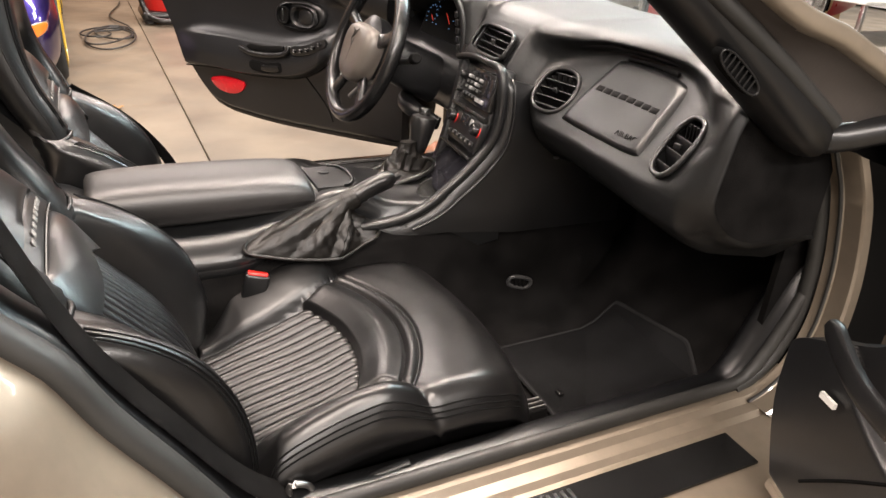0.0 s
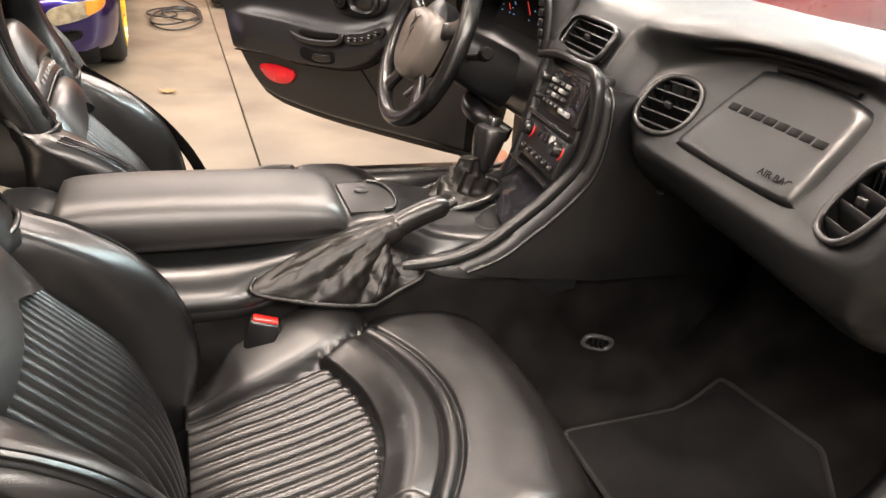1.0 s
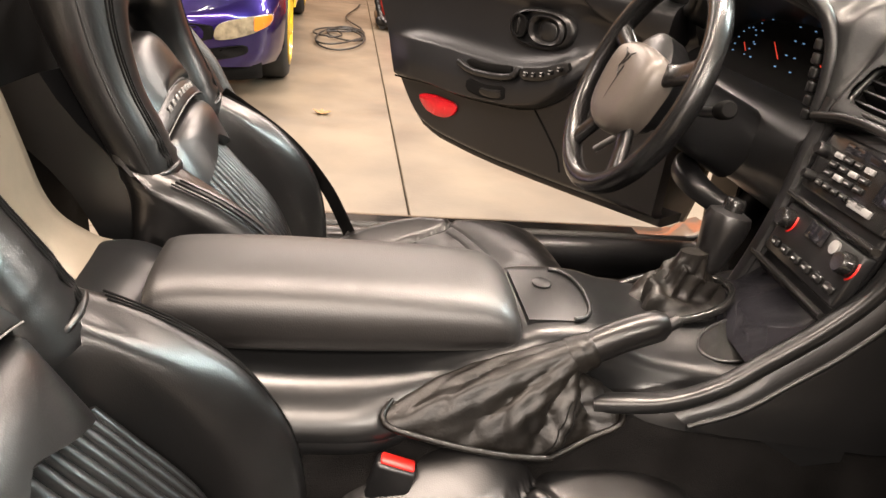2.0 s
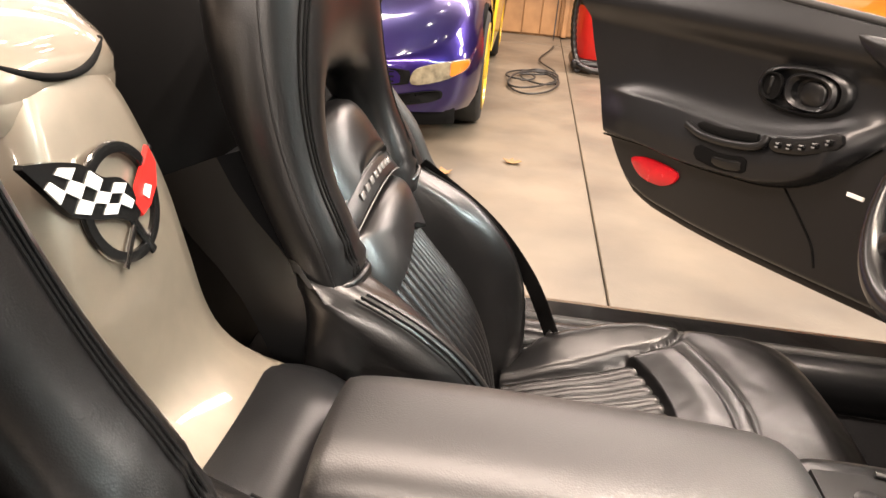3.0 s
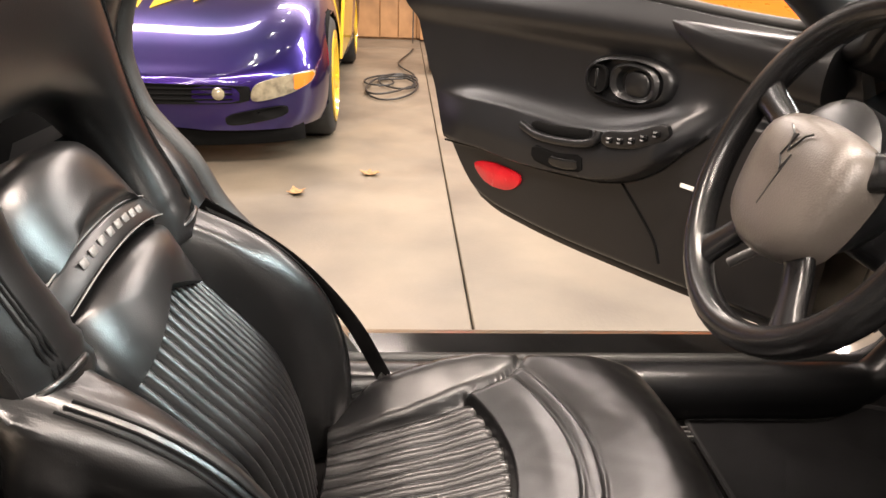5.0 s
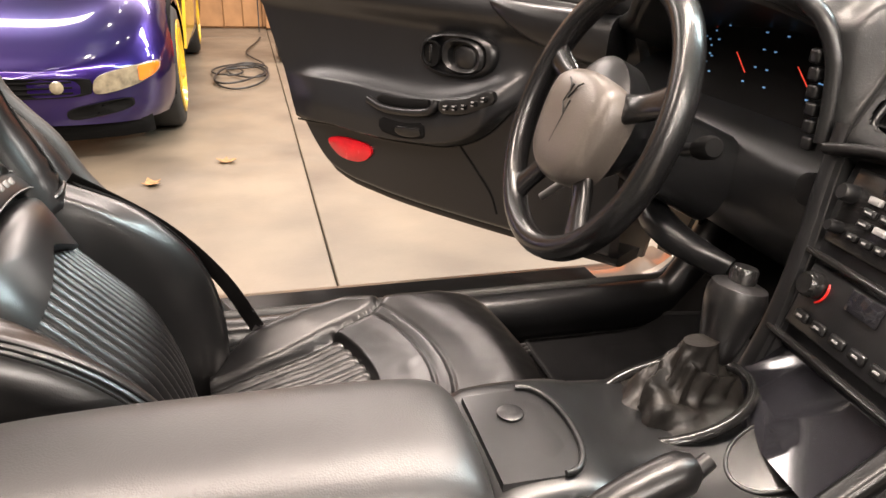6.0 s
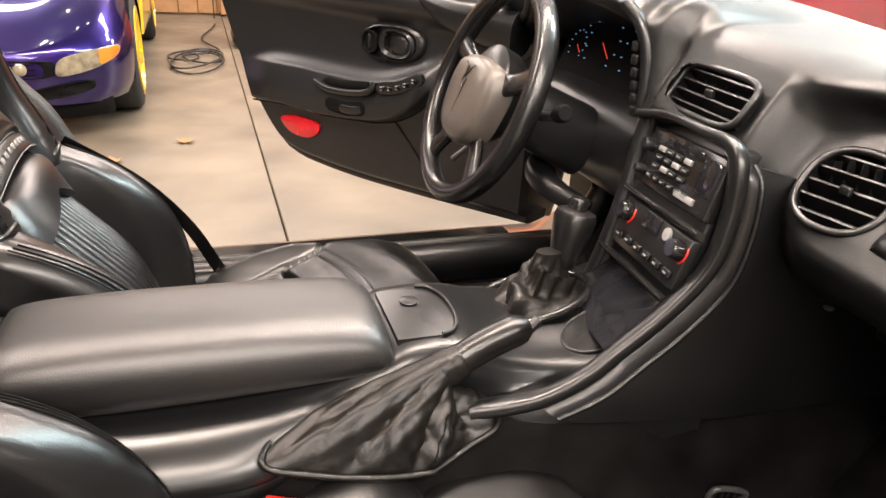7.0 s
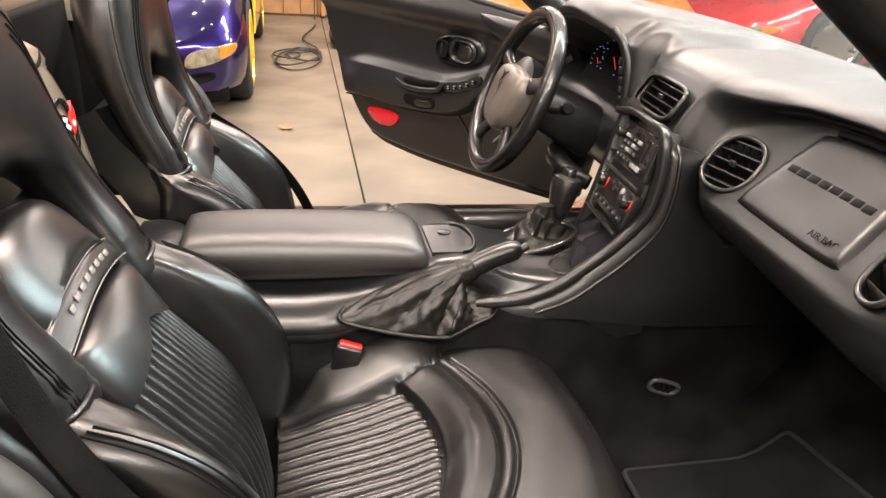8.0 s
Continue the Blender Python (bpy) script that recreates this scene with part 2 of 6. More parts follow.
def part(name, geo, material, parent=None, label="", smooth=True, angle=50):
    v = np.array(geo.v)
    c = (v.min(0) + v.max(0)) / 2
    me = bpy.data.meshes.new(name)
    me.from_pydata([tuple(q) for q in v - c], [], geo.f)
    bm = bmesh.new()
    bm.from_mesh(me)
    bmesh.ops.recalc_face_normals(bm, faces=bm.faces)
    if smooth:
        lim = radians(angle)
        for f in bm.faces:
            f.smooth = True
        for e in bm.edges:
            if len(e.link_faces) == 2 and e.calc_face_angle(0) > lim:
                e.smooth = False
    bm.to_mesh(me)
    bm.free()
    me.materials.append(material)
    ob = new(name, me)
    ob.location = c
    WHERE[ob.name] = Vector(c)
    if parent is not None:
        ob.parent = parent
        ob.matrix_parent_inverse = Matrix.Translation(-WHERE[parent.name])
    if label:
        ob["label"] = label
    return ob


def solo(name, geo, material, label, category, group="", kind="", smooth=True):
    return tagged(part(name, geo, material, None, "", smooth), label, category, group, kind)


# ---- garage ----
g = Geo().box((1.0, 3.0, -0.09), (22, 22, 0.12))
floor = solo("floor", g, CONCRETE, "beige sealed concrete garage floor with saw-cut joints", "floor", kind="structure", smooth=False)
JX, JY, GAP, PITCH = 0.395, 1.267, 0.0028, 5.4
for i in range(-2, 2):
    for j in range(-2, 2):
        x0, x1 = max(-10.0, JX + i * PITCH + GAP), min(12.0, JX + (i + 1) * PITCH - GAP)
        y0, y1 = max(-8.0, JY + j * PITCH + GAP), min(14.0, JY + (j + 1) * PITCH - GAP)
        part("concrete_slab", Geo().box(((x0 + x1) / 2, (y0 + y1) / 2, -0.015), (x1 - x0, y1 - y0, 0.03), 0.003, seg=1), CONCRETE, floor, smooth=False)
WALLY = 7.3
for nm, c, s, m_, lb in (
        ("wall_north", (1, 13.9, 1.65), (22, 0.2, 3.3), DRYWALL, "plain painted garage wall"),
        ("wall_south", (1, -7.9, 1.65), (22, 0.2, 3.3), DRYWALL, "plain painted garage wall"),
        ("wall_east", (11.9, 3, 1.65), (0.2, 21.6, 3.3), DRYWALL, "plain painted garage wall"),
        ("wall_west", (-9.9, 3, 1.65), (0.2, 21.6, 3.3), DRYWALL, "plain painted garage wall")):
    solo(nm, Geo().box(c, s), m_, lb, "wall", kind="structure", smooth=False)
solo("ceiling", Geo().box((1, 3, CEIL + 0.1), (22, 22, 0.2)), CEILM, "grey painted garage ceiling", "ceiling", kind="structure", smooth=False)
wood_wall = solo("wall_wood", Geo().box((-1.0, WALLY + 0.1, 1.2), (9.0, 0.1, 2.4)), WOOD, "pine board wall with upright studs", "wall", kind="structure", smooth=False)
# unseen pale panel, added to give the seat leather a bright reflection
solo("upper_reflector", Geo().box((-1.0, WALLY + 0.1, 2.85), (9.0, 0.1, 0.9)), DRYWALL, "pale unseen panel above the pine boards, added for reflections", "wall", kind="structure", smooth=False)
random.seed(4)
xx = -5.4
while xx < 3.3:
    wdt = random.choice((0.19, 0.24, 0.14))
    part("plank", Geo().box((xx + wdt / 2, WALLY + 0.03, 1.2), (wdt - 0.006, 0.03, 2.36), 0.004, seg=1), WOOD, wood_wall, smooth=False)
    xx += wdt
for sx in (-1.7, -0.45, 0.42, 1.5):
    part("stud", Geo().box((sx, WALLY - 0.04, 1.2), (0.05, 0.10, 2.36), 0.004, seg=1), WOOD, wood_wall, smooth=False)
# housings added over the unseen area lamps
for lx, ly, ll, lw, lc in LAMPS:
    fx = thing("ceiling_light", (lx, ly, CEIL - 0.1), "long white ceiling light fixture, unseen, added above an area lamp", "ceiling light", "garage ceiling lights")
    part("housing", Geo().box((lx, ly, CEIL - 0.06), (ll + 0.06, 0.40, 0.1), 0.01), WHITE, fx)

BULB = mat("lit_bulb", (1, 1, 1), 0.3, mottle=0, emit=(1.0, 0.93, 0.85, 90.0))
for sx, sy, n_, dx, dy in ((-2.2, 2.7, 7, 0.42, 0.10), (-0.9, 2.2, 6, 0.10, 0.55)):
    ls = thing("light_string", (sx, sy, CEIL), "row of small bare bulbs along the ceiling", "string lights", "ceiling bulb rows")
    part("wire", Geo().tube([(sx + dx * k, sy + dy * k, CEIL - 0.03) for k in range(n_)], 0.008, 6), PLASTIC, ls)
    for k in range(n_):
        part("bulb", Geo().lathe([(0.001, -0.035), (0.018, -0.028), (0.026, -0.005), (0.018, 0.018), (0.012, 0.03)], pose(sx + dx * k, sy + dy * k, CEIL - 0.07), 12), BULB, ls)

# ---- car shell ----
car = thing("convertible_car", (0.2, 0, 0.0), "light pewter convertible sports car with open doors and black interior", "car")


def mirror(P, s):
    P = np.array(P, float)
    P[..., 1] *= s
    return P


SILL_Z = 0.31
for s in (-1, 1):
    # painted sill body, seal and plate
    rows = []
    for x in np.linspace(-0.02, 1.03, 40):
        up = 0.06 * step(0.93, 1.08, x) ** 1.6 + 0.10 * step(0.14, -0.10, x)
        prof = [(0.62, 0.20), (0.62, SILL_Z + up - 0.02), (0.632, SILL_Z + up), (0.664, SILL_Z + up), (0.672, SILL_Z - 0.010 + up), (0.690, SILL_Z - 0.012 + up), (0.698, SILL_Z - 0.020 + up), (0.80, SILL_Z - 0.028 + up * 0.9),
                (0.84, SILL_Z - 0.05 + up * 0.85), (0.87, 0.20 + up * 0.6), (0.85, 0.10 + up * 0.3)]
        rows.append([(x, s * y, z) for y, z in prof])
    part("sill", Geo().slab(rows, (0, -0.004 * s, -0.012)), PEWTER, car, "pewter painted door sill", angle=35)
    xs = np.linspace(0.0, 1.10, 48)
    ups = 0.24 * step(0.93, 1.11, xs) ** 1.4 + 0.06 * step(0.14, -0.10, xs)
    # rounded inner trim roll
    path = np.stack([xs, np.full_like(xs, s * 0.606), SILL_Z - (0.036 if s < 0 else 0.024) + ups], 1)
    part("sill_trim", Geo().sweep(path, 0.036, 0.040 if s < 0 else 0.046, (0, 0, 1), n=24), VINYL, car, "black vinyl inner sill trim")
    path = np.stack([xs, np.full_like(xs, s * 0.640), SILL_Z + 0.010 + ups], 1)
    part("door_seal", Geo().sweep(path, 0.010, 0.012, (0, 0, 1), n=10), RUBBER, car, "black rubber door seal")
    plate = [[(x, s * y, SILL_Z - 0.0185 - 0.03 * (y - 0.67)) for y in (0.708, 0.73, 0.755, 0.778)] for x in np.linspace(0.10, 0.86, 12)]
    pl = part("sill_plate", Geo().slab(plate, (0, 0, -0.006)), GLOSS, car, "black ribbed sill plate")
    rib = Geo()
    if s > 0:
        continue
    for x in np.arange(0.12, 0.55, 0.012):
        rib.box((x, s * 0.743, SILL_Z - 0.0195), (0.005, 0.055, 0.003))
    part("plate_rib", rib, PLASTIC, pl)
# floor pan with tunnel
FLOOR = 0.235
rows = []
for x in np.linspace(-0.45, 1.25, 46):
    toe = 0.34 * step(0.86, 1.22, x)
    tun = 0.44 + 0.04 * step(0.3, 0.7, x)
    half = [(0.0, tun), (0.10, tun), (0.150, tun - 0.03), (0.165, tun - 0.10), (0.185, max(FLOOR + toe, 0.28)), (0.215, FLOOR + toe + 0.012), (0.26, FLOOR + toe), (0.50, FLOOR + toe), (0.60, FLOOR + toe + 0.01)]
    rows.append([(x, -y, z) for y, z in half[::-1]] + [(x, y, z) for y, z in half[1:]])
part("carpet", Geo().slab(rows, (0, 0, -0.02)), CARPET, car, "black carpet over floor and tunnel")
part("firewall", Geo().box((1.30, 0, 0.475), (0.04, 1.5, 0.60)), DARK, car)
for s in (-1, 1):
    # footwell side panel and hinge pillar
    rows = [[(x, s * 0.605, z) for z in np.linspace(0.2, 0.80, 8)] for x in np.linspace(1.0, 1.3, 8)]
    part("kick_panel", Geo().slab(rows, (0, s * 0.012, 0)), CARPET, car, "black carpeted kick panel")
    q = spl([(0.945, SILL_Z - 0.006), (0.98, 0.318), (1.025, 0.355), (1.055, 0.43), (1.056, 0.52), (1.040, 0.60), (1.012, 0.68), (0.980, 0.735), (0.960, 0.765)], 40)
    rows = [[(x, s * 0.655, z), (x + 0.004, s * 0.672, z - 0.002), (x + 0.008, s * 0.675, z - 0.003), (x + 0.008, s * 0.705, z - 0.003), (x + 0.012, s * 0.709, z - 0.006), (x + 0.03, s * 0.711, z - 0.012)] for x, z in q]
    part("hinge_gap", Geo().slab([[(x + 0.028, s * 0.709, z - 0.012), (x + 0.05, s * 0.74, z - 0.02), (x + 0.07, s * 0.80, z - 0.03)] for x, z in q], (0.01, 0, -0.01)), DARK, car)
    part("jamb_groove", Geo().tube([(x - 0.001, s * 0.6735, z + 0.001) for x, z in q], 0.0035, 6), RUBBER, car)
    part("hinge_pillar", Geo().slab(rows, (0.01, 0, -0.01)), PEWTER, car, "pewter painted hinge pillar", angle=30)
    part("pillar_seal", Geo().sweep([(x - 0.004, s * 0.640, z + 0.006) for x, z in q], 0.012, 0.014, (1, 0, 0), n=10), RUBBER, car)
    # A pillar: inner trim, seals, painted outside
    a0, a1 = np.array((0.885, s * 0.688, 0.782)), np.array((0.35, s * 0.620, 1.168))
    pth = spl([a0, a0 * 0.66 + a1 * 0.34 + (0, 0, 0.008), a0 * 0.33 + a1 * 0.67 + (0, 0, 0.010), a1], 24)
    tr = part("pillar_trim", Geo().sweep(pth, [0.026, 0.034] + [0.036] * 22, [0.03, 0.038] + [0.040] * 22, (0, s, 0.2), n=20, power=2.6), VINYL, car, "black padded windshield pillar trim")
    inn, out = spl([(0.885, s * 0.712, 0.815), (0.76, s * 0.703, 0.900), (0.64, s * 0.695, 0.975), (0.40, s * 0.660, 1.125)], 24), spl([(1.06, s * 0.735, 0.818), (0.915, s * 0.740, 0.872), (0.80, s * 0.735, 0.922), (0.69, s * 0.728, 0.962), (0.41, s * 0.690, 1.13)], 24)
    part("pillar_channel", Geo().sweep(inn - np.array((0.004, 0, 0)), 0.012, 0.012, (0, s, 0.2), n=10), RUBBER, car)
    # this face carries the pillar reflection as a brown colour
    part("pillar_face", Geo().slab([[i_ + (o_ - i_) * f for f in (0, 0.33, 0.67, 1)] for i_, o_ in zip(inn, out)], (0.006, -0.008 * s, 0.006)), WARM, car)
    part("belt_ledge", Geo().sweep(spl([(0.86, s * 0.690, 0.795), (0.90, s * 0.705, 0.790), (0.97, s * 0.730, 0.805), (1.08, s * 0.740, 0.812)], 14), 0.020, 0.020, (0, 0, 1), n=14), VINYL, car, "black ledge at the foot of the pillar")
    part("pillar_skin", Geo().sweep(out + np.array((0.012, 0, 0.010)), 0.014, 0.016, (0, s, 0.2), n=14), PEWTER, car, "pewter painted windshield pillar")
part("windshield_header", Geo().sweep(spl([(0.35, -0.62, 1.170), (0.24, -0.32, 1.21), (0.21, 0, 1.22), (0.24, 0.32, 1.21), (0.35, 0.62, 1.170)], 30), 0.045, 0.025, (0, 0, 1)), VINYL, car)
# rear deck, waterfall and bulkhead
rows = []
for y in np.linspace(-0.66, 0.66, 80):
    ay = abs(y)
    hump = 0.075 * step(0.07, 0.24, ay) * step(0.70, 0.46, ay)
    lip = 0.135 * step(0.050, 0.20, ay) * step(0.68, 0.50, ay)
    rows.append([(x - lip, y, z + hump * w) for k, (x, z, w) in enumerate(((-0.232, 0.800, 0.35), (-0.230, 0.818, 0.5), (-0.238, 0.832, 0.75), (-0.262, 0.845, 0.95), (-0.34, 0.858, 1), (-0.60, 0.872, 1), (-1.3, 0.86, 0.7)))])
part("rear_deck", Geo().slab(rows, (0, 0, -0.012)), PEWTER, car, "pewter painted rear deck lid with twin humps")
rows = []
for k, (x, z, hw) in enumerate(spl([(-0.236, 0.812, 0.060), (-0.226, 0.79, 0.070), (-0.207, 0.7255, 0.084), (-0.195, 0.66, 0.093), (-0.184, 0.60, 0.100), (-0.168, 0.566, 0.106), (-0.135, 0.540, 0.112), (-0.105, 0.530, 0.114)], 30)):
    rows.append([(x - 0.085, -hw - 0.010, z - 0.015), (x - 0.035, -hw - 0.004, z - 0.006), (x - 0.012, -hw + 0.006, z - 0.001)] + [(x + 0.006 * (1 - (y / hw) ** 2), y, z) for y in np.linspace(-hw + 0.016, hw - 0.016, 11)] + [(x - 0.012, hw - 0.006, z - 0.001), (x - 0.035, hw + 0.004, z - 0.006), (x - 0.085, hw + 0.010, z - 0.015)])
part("waterfall_panel", Geo().slab(rows, (-0.010, 0, -0.006)), PEWTER, car, "pewter painted waterfall panel between the seats")
part("deck_gap", Geo().tube([(-0.2275 - 4.0 * y * y, y, 0.8165 + 4.0 * y * y) for y in np.linspace(-0.062, 0.062, 21)], 0.0028, 8), DARK, car, "dark gap between deck and waterfall panel")
part("bulkhead", Geo().box((-0.350, 0, 0.548), (0.03, 1.3, 0.612), 0.01), DARK, car, "black carpeted rear bulkhead")
# body sides behind the doors and front fenders
for s in (-1, 1):
    q = spl([(0.13, 0.300), (0.085, 0.370), (0.032, 0.460), (-0.027, 0.554), (-0.063, 0.626), (-0.092, 0.662), (-0.123, 0.705), (-0.140, 0.77), (-0.134, 0.82), (-0.122, 0.853)], 34)
    if s > 0:
        q[:, 0] -= 0.028 * step(0.42, 0.58, q[:, 1])
    rows = [[(x - 0.015, s * 0.690, z), (x - 0.022, s * 0.712, z), (x - 0.035, s * 0.755, z), (x - 0.075, s * 0.82, z - 0.005), (x - 0.25, s * 0.885, z - 0.01), (x - 0.9, s * 0.93, z - 0.02)] for x, z in q]
    part("quarter_panel", Geo().slab(rows, (0, -0.010 * s, -0.002)), PEWTER, car, "pewter painted rear quarter panel and door jamb")
    part("jamb_seal", Geo().sweep([(x - 0.006, s * 0.672, z) for x, z in q], 0.015, 0.020, (0, s, 0), n=12), RUBBER, car, "thick black rubber jamb seal")
    part("jamb_trim", Geo().sweep([(x - 0.020, s * 0.622, z) for x, z in q], 0.022, 0.034, (0, s, 0), n=14, power=3), VINYL, car, "black vinyl jamb trim")
    rows = [[(x - 0.03, s * 0.600, z), (x - 0.12, s * 0.590, z), (-0.34, s * 0.585, z)] for x, z in q[6:]]
    part("quarter_trim", Geo().slab(rows, (0, s * 0.01, 0)), VINYL, car)
    part("latch_plate", Geo().box((-0.150, s * 0.625, 0.862), (0.085, 0.05, 0.012), 0.004), STEEL, car, "bright latch plate on the jamb top")

# outer body ahead of and behind the cabin, with wheel openings
BODY_F = [(2.62, 0.10, 0.24, 0.42), (2.61, 0.30, 0.21, 0.45), (2.57, 0.56, 0.19, 0.475), (2.50, 0.70, 0.18, 0.505), (2.36, 0.84, 0.175, 0.57), (2.10, 0.905, 0.17, 0.615), (1.75, 0.935, 0.17, 0.675), (1.40, 0.92, 0.17, 0.725), (1.10, 0.90, 0.19, 0.770)]
BODY_R = [(-0.55, 0.915, 0.19, 0.835), (-1.05, 0.945, 0.19, 0.850), (-1.45, 0.935, 0.22, 0.850), (-1.80, 0.88, 0.28, 0.835), (-1.93, 0.80, 0.32, 0.79), (-1.97, 0.60, 0.38, 0.72), (-1.98, 0.15, 0.42, 0.66)]
for nm, table, wx in (("front_body", BODY_F, 1.66), ("rear_body", BODY_R, -1.02)):
    rows = []
    for x, hw, zb, zt in spl(table, 60):
        crown = 0.03 * math.exp(-((x - wx) / 0.35) ** 2)
        half = spl([(0.0, zt), (0.45 * hw, zt - 0.004), (0.74 * hw, zt - 0.008 + crown), (0.90 * hw, zt - 0.04 + 0.8 * crown), (0.97 * hw, zt - 0.11 * min(1, (zt - zb) / 0.4)), (hw, zb + 0.52 * (zt - zb)), (0.985 * hw, zb + 0.16 * (zt - zb)), (0.95 * hw, zb)], 26)
        rows.append([(x, y, z) for y, z in half[::-1]] + [(x, -y, z) for y, z in half[1:]])
    g = Geo().grid(rows)
    vv = np.array(g.v)
    g.f = [f for f in g.f if not (abs(vv[list(f)].mean(0)[1]) > 0.6 and math.hypot(vv[list(f)].mean(0)[0] - wx, vv[list(f)].mean(0)[2] - 0.325) < 0.355)]
    part(nm, g, PEWTER, car, "pewter painted outer body")
    for s in (-1, 1):
        wm = pose(wx, s * 0.80, 0.325, -90 * s, 0, 0)
        an = np.linspace(-0.25, np.pi + 0.25, 24)
        part("wheel_housing", Geo().grid([[(wx + q * np.cos(t), s * w, 0.325 + q * np.sin(t)) for t in an] for w, q in ((0.91, 0.352), (0.90, 0.36), (0.64, 0.365), (0.63, 0.02))]), DARK, car)
        ty = part("wheel", Geo().lathe([(0.20, -0.10), (0.30, -0.115), (0.325, -0.09), (0.328, 0.0), (0.325, 0.09), (0.30, 0.115), (0.235, 0.118), (0.225, 0.10), (0.20, 0.09)], wm, 36), TYRE, car, "black tyre on silver rim")
        part("rim", Geo().lathe([(0.236, 0.104), (0.238, 0.120), (0.225, 0.122), (0.21, 0.09), (0.19, 0.06), (0.06, 0.055), (0.001, 0.06)], wm, 36), STEEL, ty, "silver rim")
GLASSM = bpy.data.materials.new("clear_glass")
GLASSM.use_nodes = True
for key, val in (("Base Color", (0.94, 0.97, 0.96, 1)), ("Roughness", 0.0), ("Transmission Weight", 1.0), ("IOR", 1.45)):
    GLASSM.node_tree.nodes["Principled BSDF"].inputs[key].default_value = val
rows = []
for f in np.linspace(0, 1, 14):
    y = 1.16 * f - 0.58
    k = 1 - (y / 0.6) ** 2
    rows.append(spl([(1.06 + 0.22 * k, y * 1.08, 0.812 + 0.02 * k), (0.74 + 0.12 * k, y * 1.04, 0.985 + 0.05 * k), (0.37 - 0.14 * k, y, 1.150 + 0.045 * k)], 14))
pane = part("windshield", Geo().slab(rows, (0.002, 0, 0.004)), GLASSM, car, "clear curved windshield glass")
pane.visible_shadow = False

# crossed-flag emblem on the waterfall, as plain shapes
emb = thing("flag_emblem", (-0.16, 0.0, 0.72), "chrome and black crossed-flag emblem with chequered and red flags", "emblem")
EN = np.array((0.985, 0.0, 0.175))
EU = np.array((-0.36, 0.0, 0.93))


def em_at(a, b, h=0.0):
    """a towards the driver side, b up the panel."""
    a, b = 0.87 * a + 0.5 * b, -0.5 * a + 0.87 * b
    a, b = 0.76 * a, 0.76 * b
    return np.array((-0.2015 - 0.175 * b - 0.9 * a * a, a - 0.002, 0.7265 + 0.985 * b)) + EN * 0.7 * h


tt = np.linspace(0, 2 * np.pi, 40, endpoint=False)
part("ring", Geo().sweep([em_at(0.056 * np.cos(a), 0.053 * np.sin(a), 0.004) for a in tt], 0.0045, 0.003, tuple(EN), n=8, power=4, closed=True), GLOSS, emb, "glossy black ring")
part("ring_edge", Geo().tube([em_at(0.0605 * np.cos(a), 0.0575 * np.sin(a), 0.004) for a in tt], 0.0014, 6, closed=True), CHROME, emb, "bright ring edge")
part("staff", Geo().sweep([em_at(0.004, -0.064, 0.007), em_at(0.040, 0.066, 0.007)], 0.003, 0.002, tuple(EN), n=8), CHROME, emb)
part("staff", Geo().sweep([em_at(0.052, -0.040, 0.006), em_at(0.006, -0.010, 0.006)], 0.004, 0.002, tuple(EN), n=8), GLOSS, emb)


def flag(o, h0, h1, inset=0.0):
    o = np.array(o, float)
    c = o.mean(0)
    n = len(o)
    q = c + (o - c) * (1 - inset)
    return Geo().add([em_at(a, b, h0) for a, b in o] + [em_at(a, b, h1) for a, b in q], [tuple(range(n, 2 * n))[::-1]] + [(i, (i + 1) % n, n + (i + 1) % n, n + i) for i in range(n)])


HI = [(-0.128, 0.006), (-0.095, 0.017), (-0.065, 0.022), (-0.038, 0.017), (-0.010, 0.022), (0.010, 0.014), (0.024, -0.004)]
LO = [(-0.128, 0.002), (-0.100, -0.012), (-0.070, -0.026), (-0.040, -0.024), (-0.010, -0.018), (0.010, -0.017), (0.024, -0.010)]
aa_ = np.linspace(-0.128, 0.024, 22)
fl = part("chequered_flag", flag([(a, float(lerp(a, HI))) for a in aa_] + [(a, float(lerp(a, LO))) for a in aa_[::-1]], 0.002, 0.009, 0.03), GLOSS, emb, "black and white chequered flag")
for i in range(6):
    for j in range(3):
        if (i + j) % 2 == 0:
            cs = []
            for da, f in ((0, j), (0.0175, j), (0.0175, j + 1), (0, j + 1)):
                a0 = -0.098 + 0.0175 * i + da
                l_, h_ = float(lerp(a0, LO)) + 0.004, float(lerp(a0, HI)) - 0.004
                cs.append((a0 + 0.004 * (f - 1.5), l_ + (h_ - l_) * f / 3))
            part("white_check", flag(cs, 0.0085, 0.0105), WHITE, fl)
part("red_flag", flag([(0.012, 0.000), (0.016, 0.022), (0.026, 0.044), (0.034, 0.066), (0.050, 0.052), (0.052, 0.028), (0.040, 0.004), (0.026, -0.010)], 0.004, 0.010, 0.05), REDPL, emb, "red enamel flag")
part("red_flag_mark", flag([(0.024, 0.012), (0.028, 0.024), (0.038, 0.024), (0.034, 0.010)], 0.0095, 0.0115), WHITE, emb)
part("striker", Geo().box((-0.135, -0.735, 0.585), (0.05, 0.035, 0.03), 0.008), PLASTIC, car, "black door striker on the jamb")
part("striker", Geo().box((-0.150, -0.728, 0.545), (0.05, 0.03, 0.06), 0.01), PLASTIC, car)

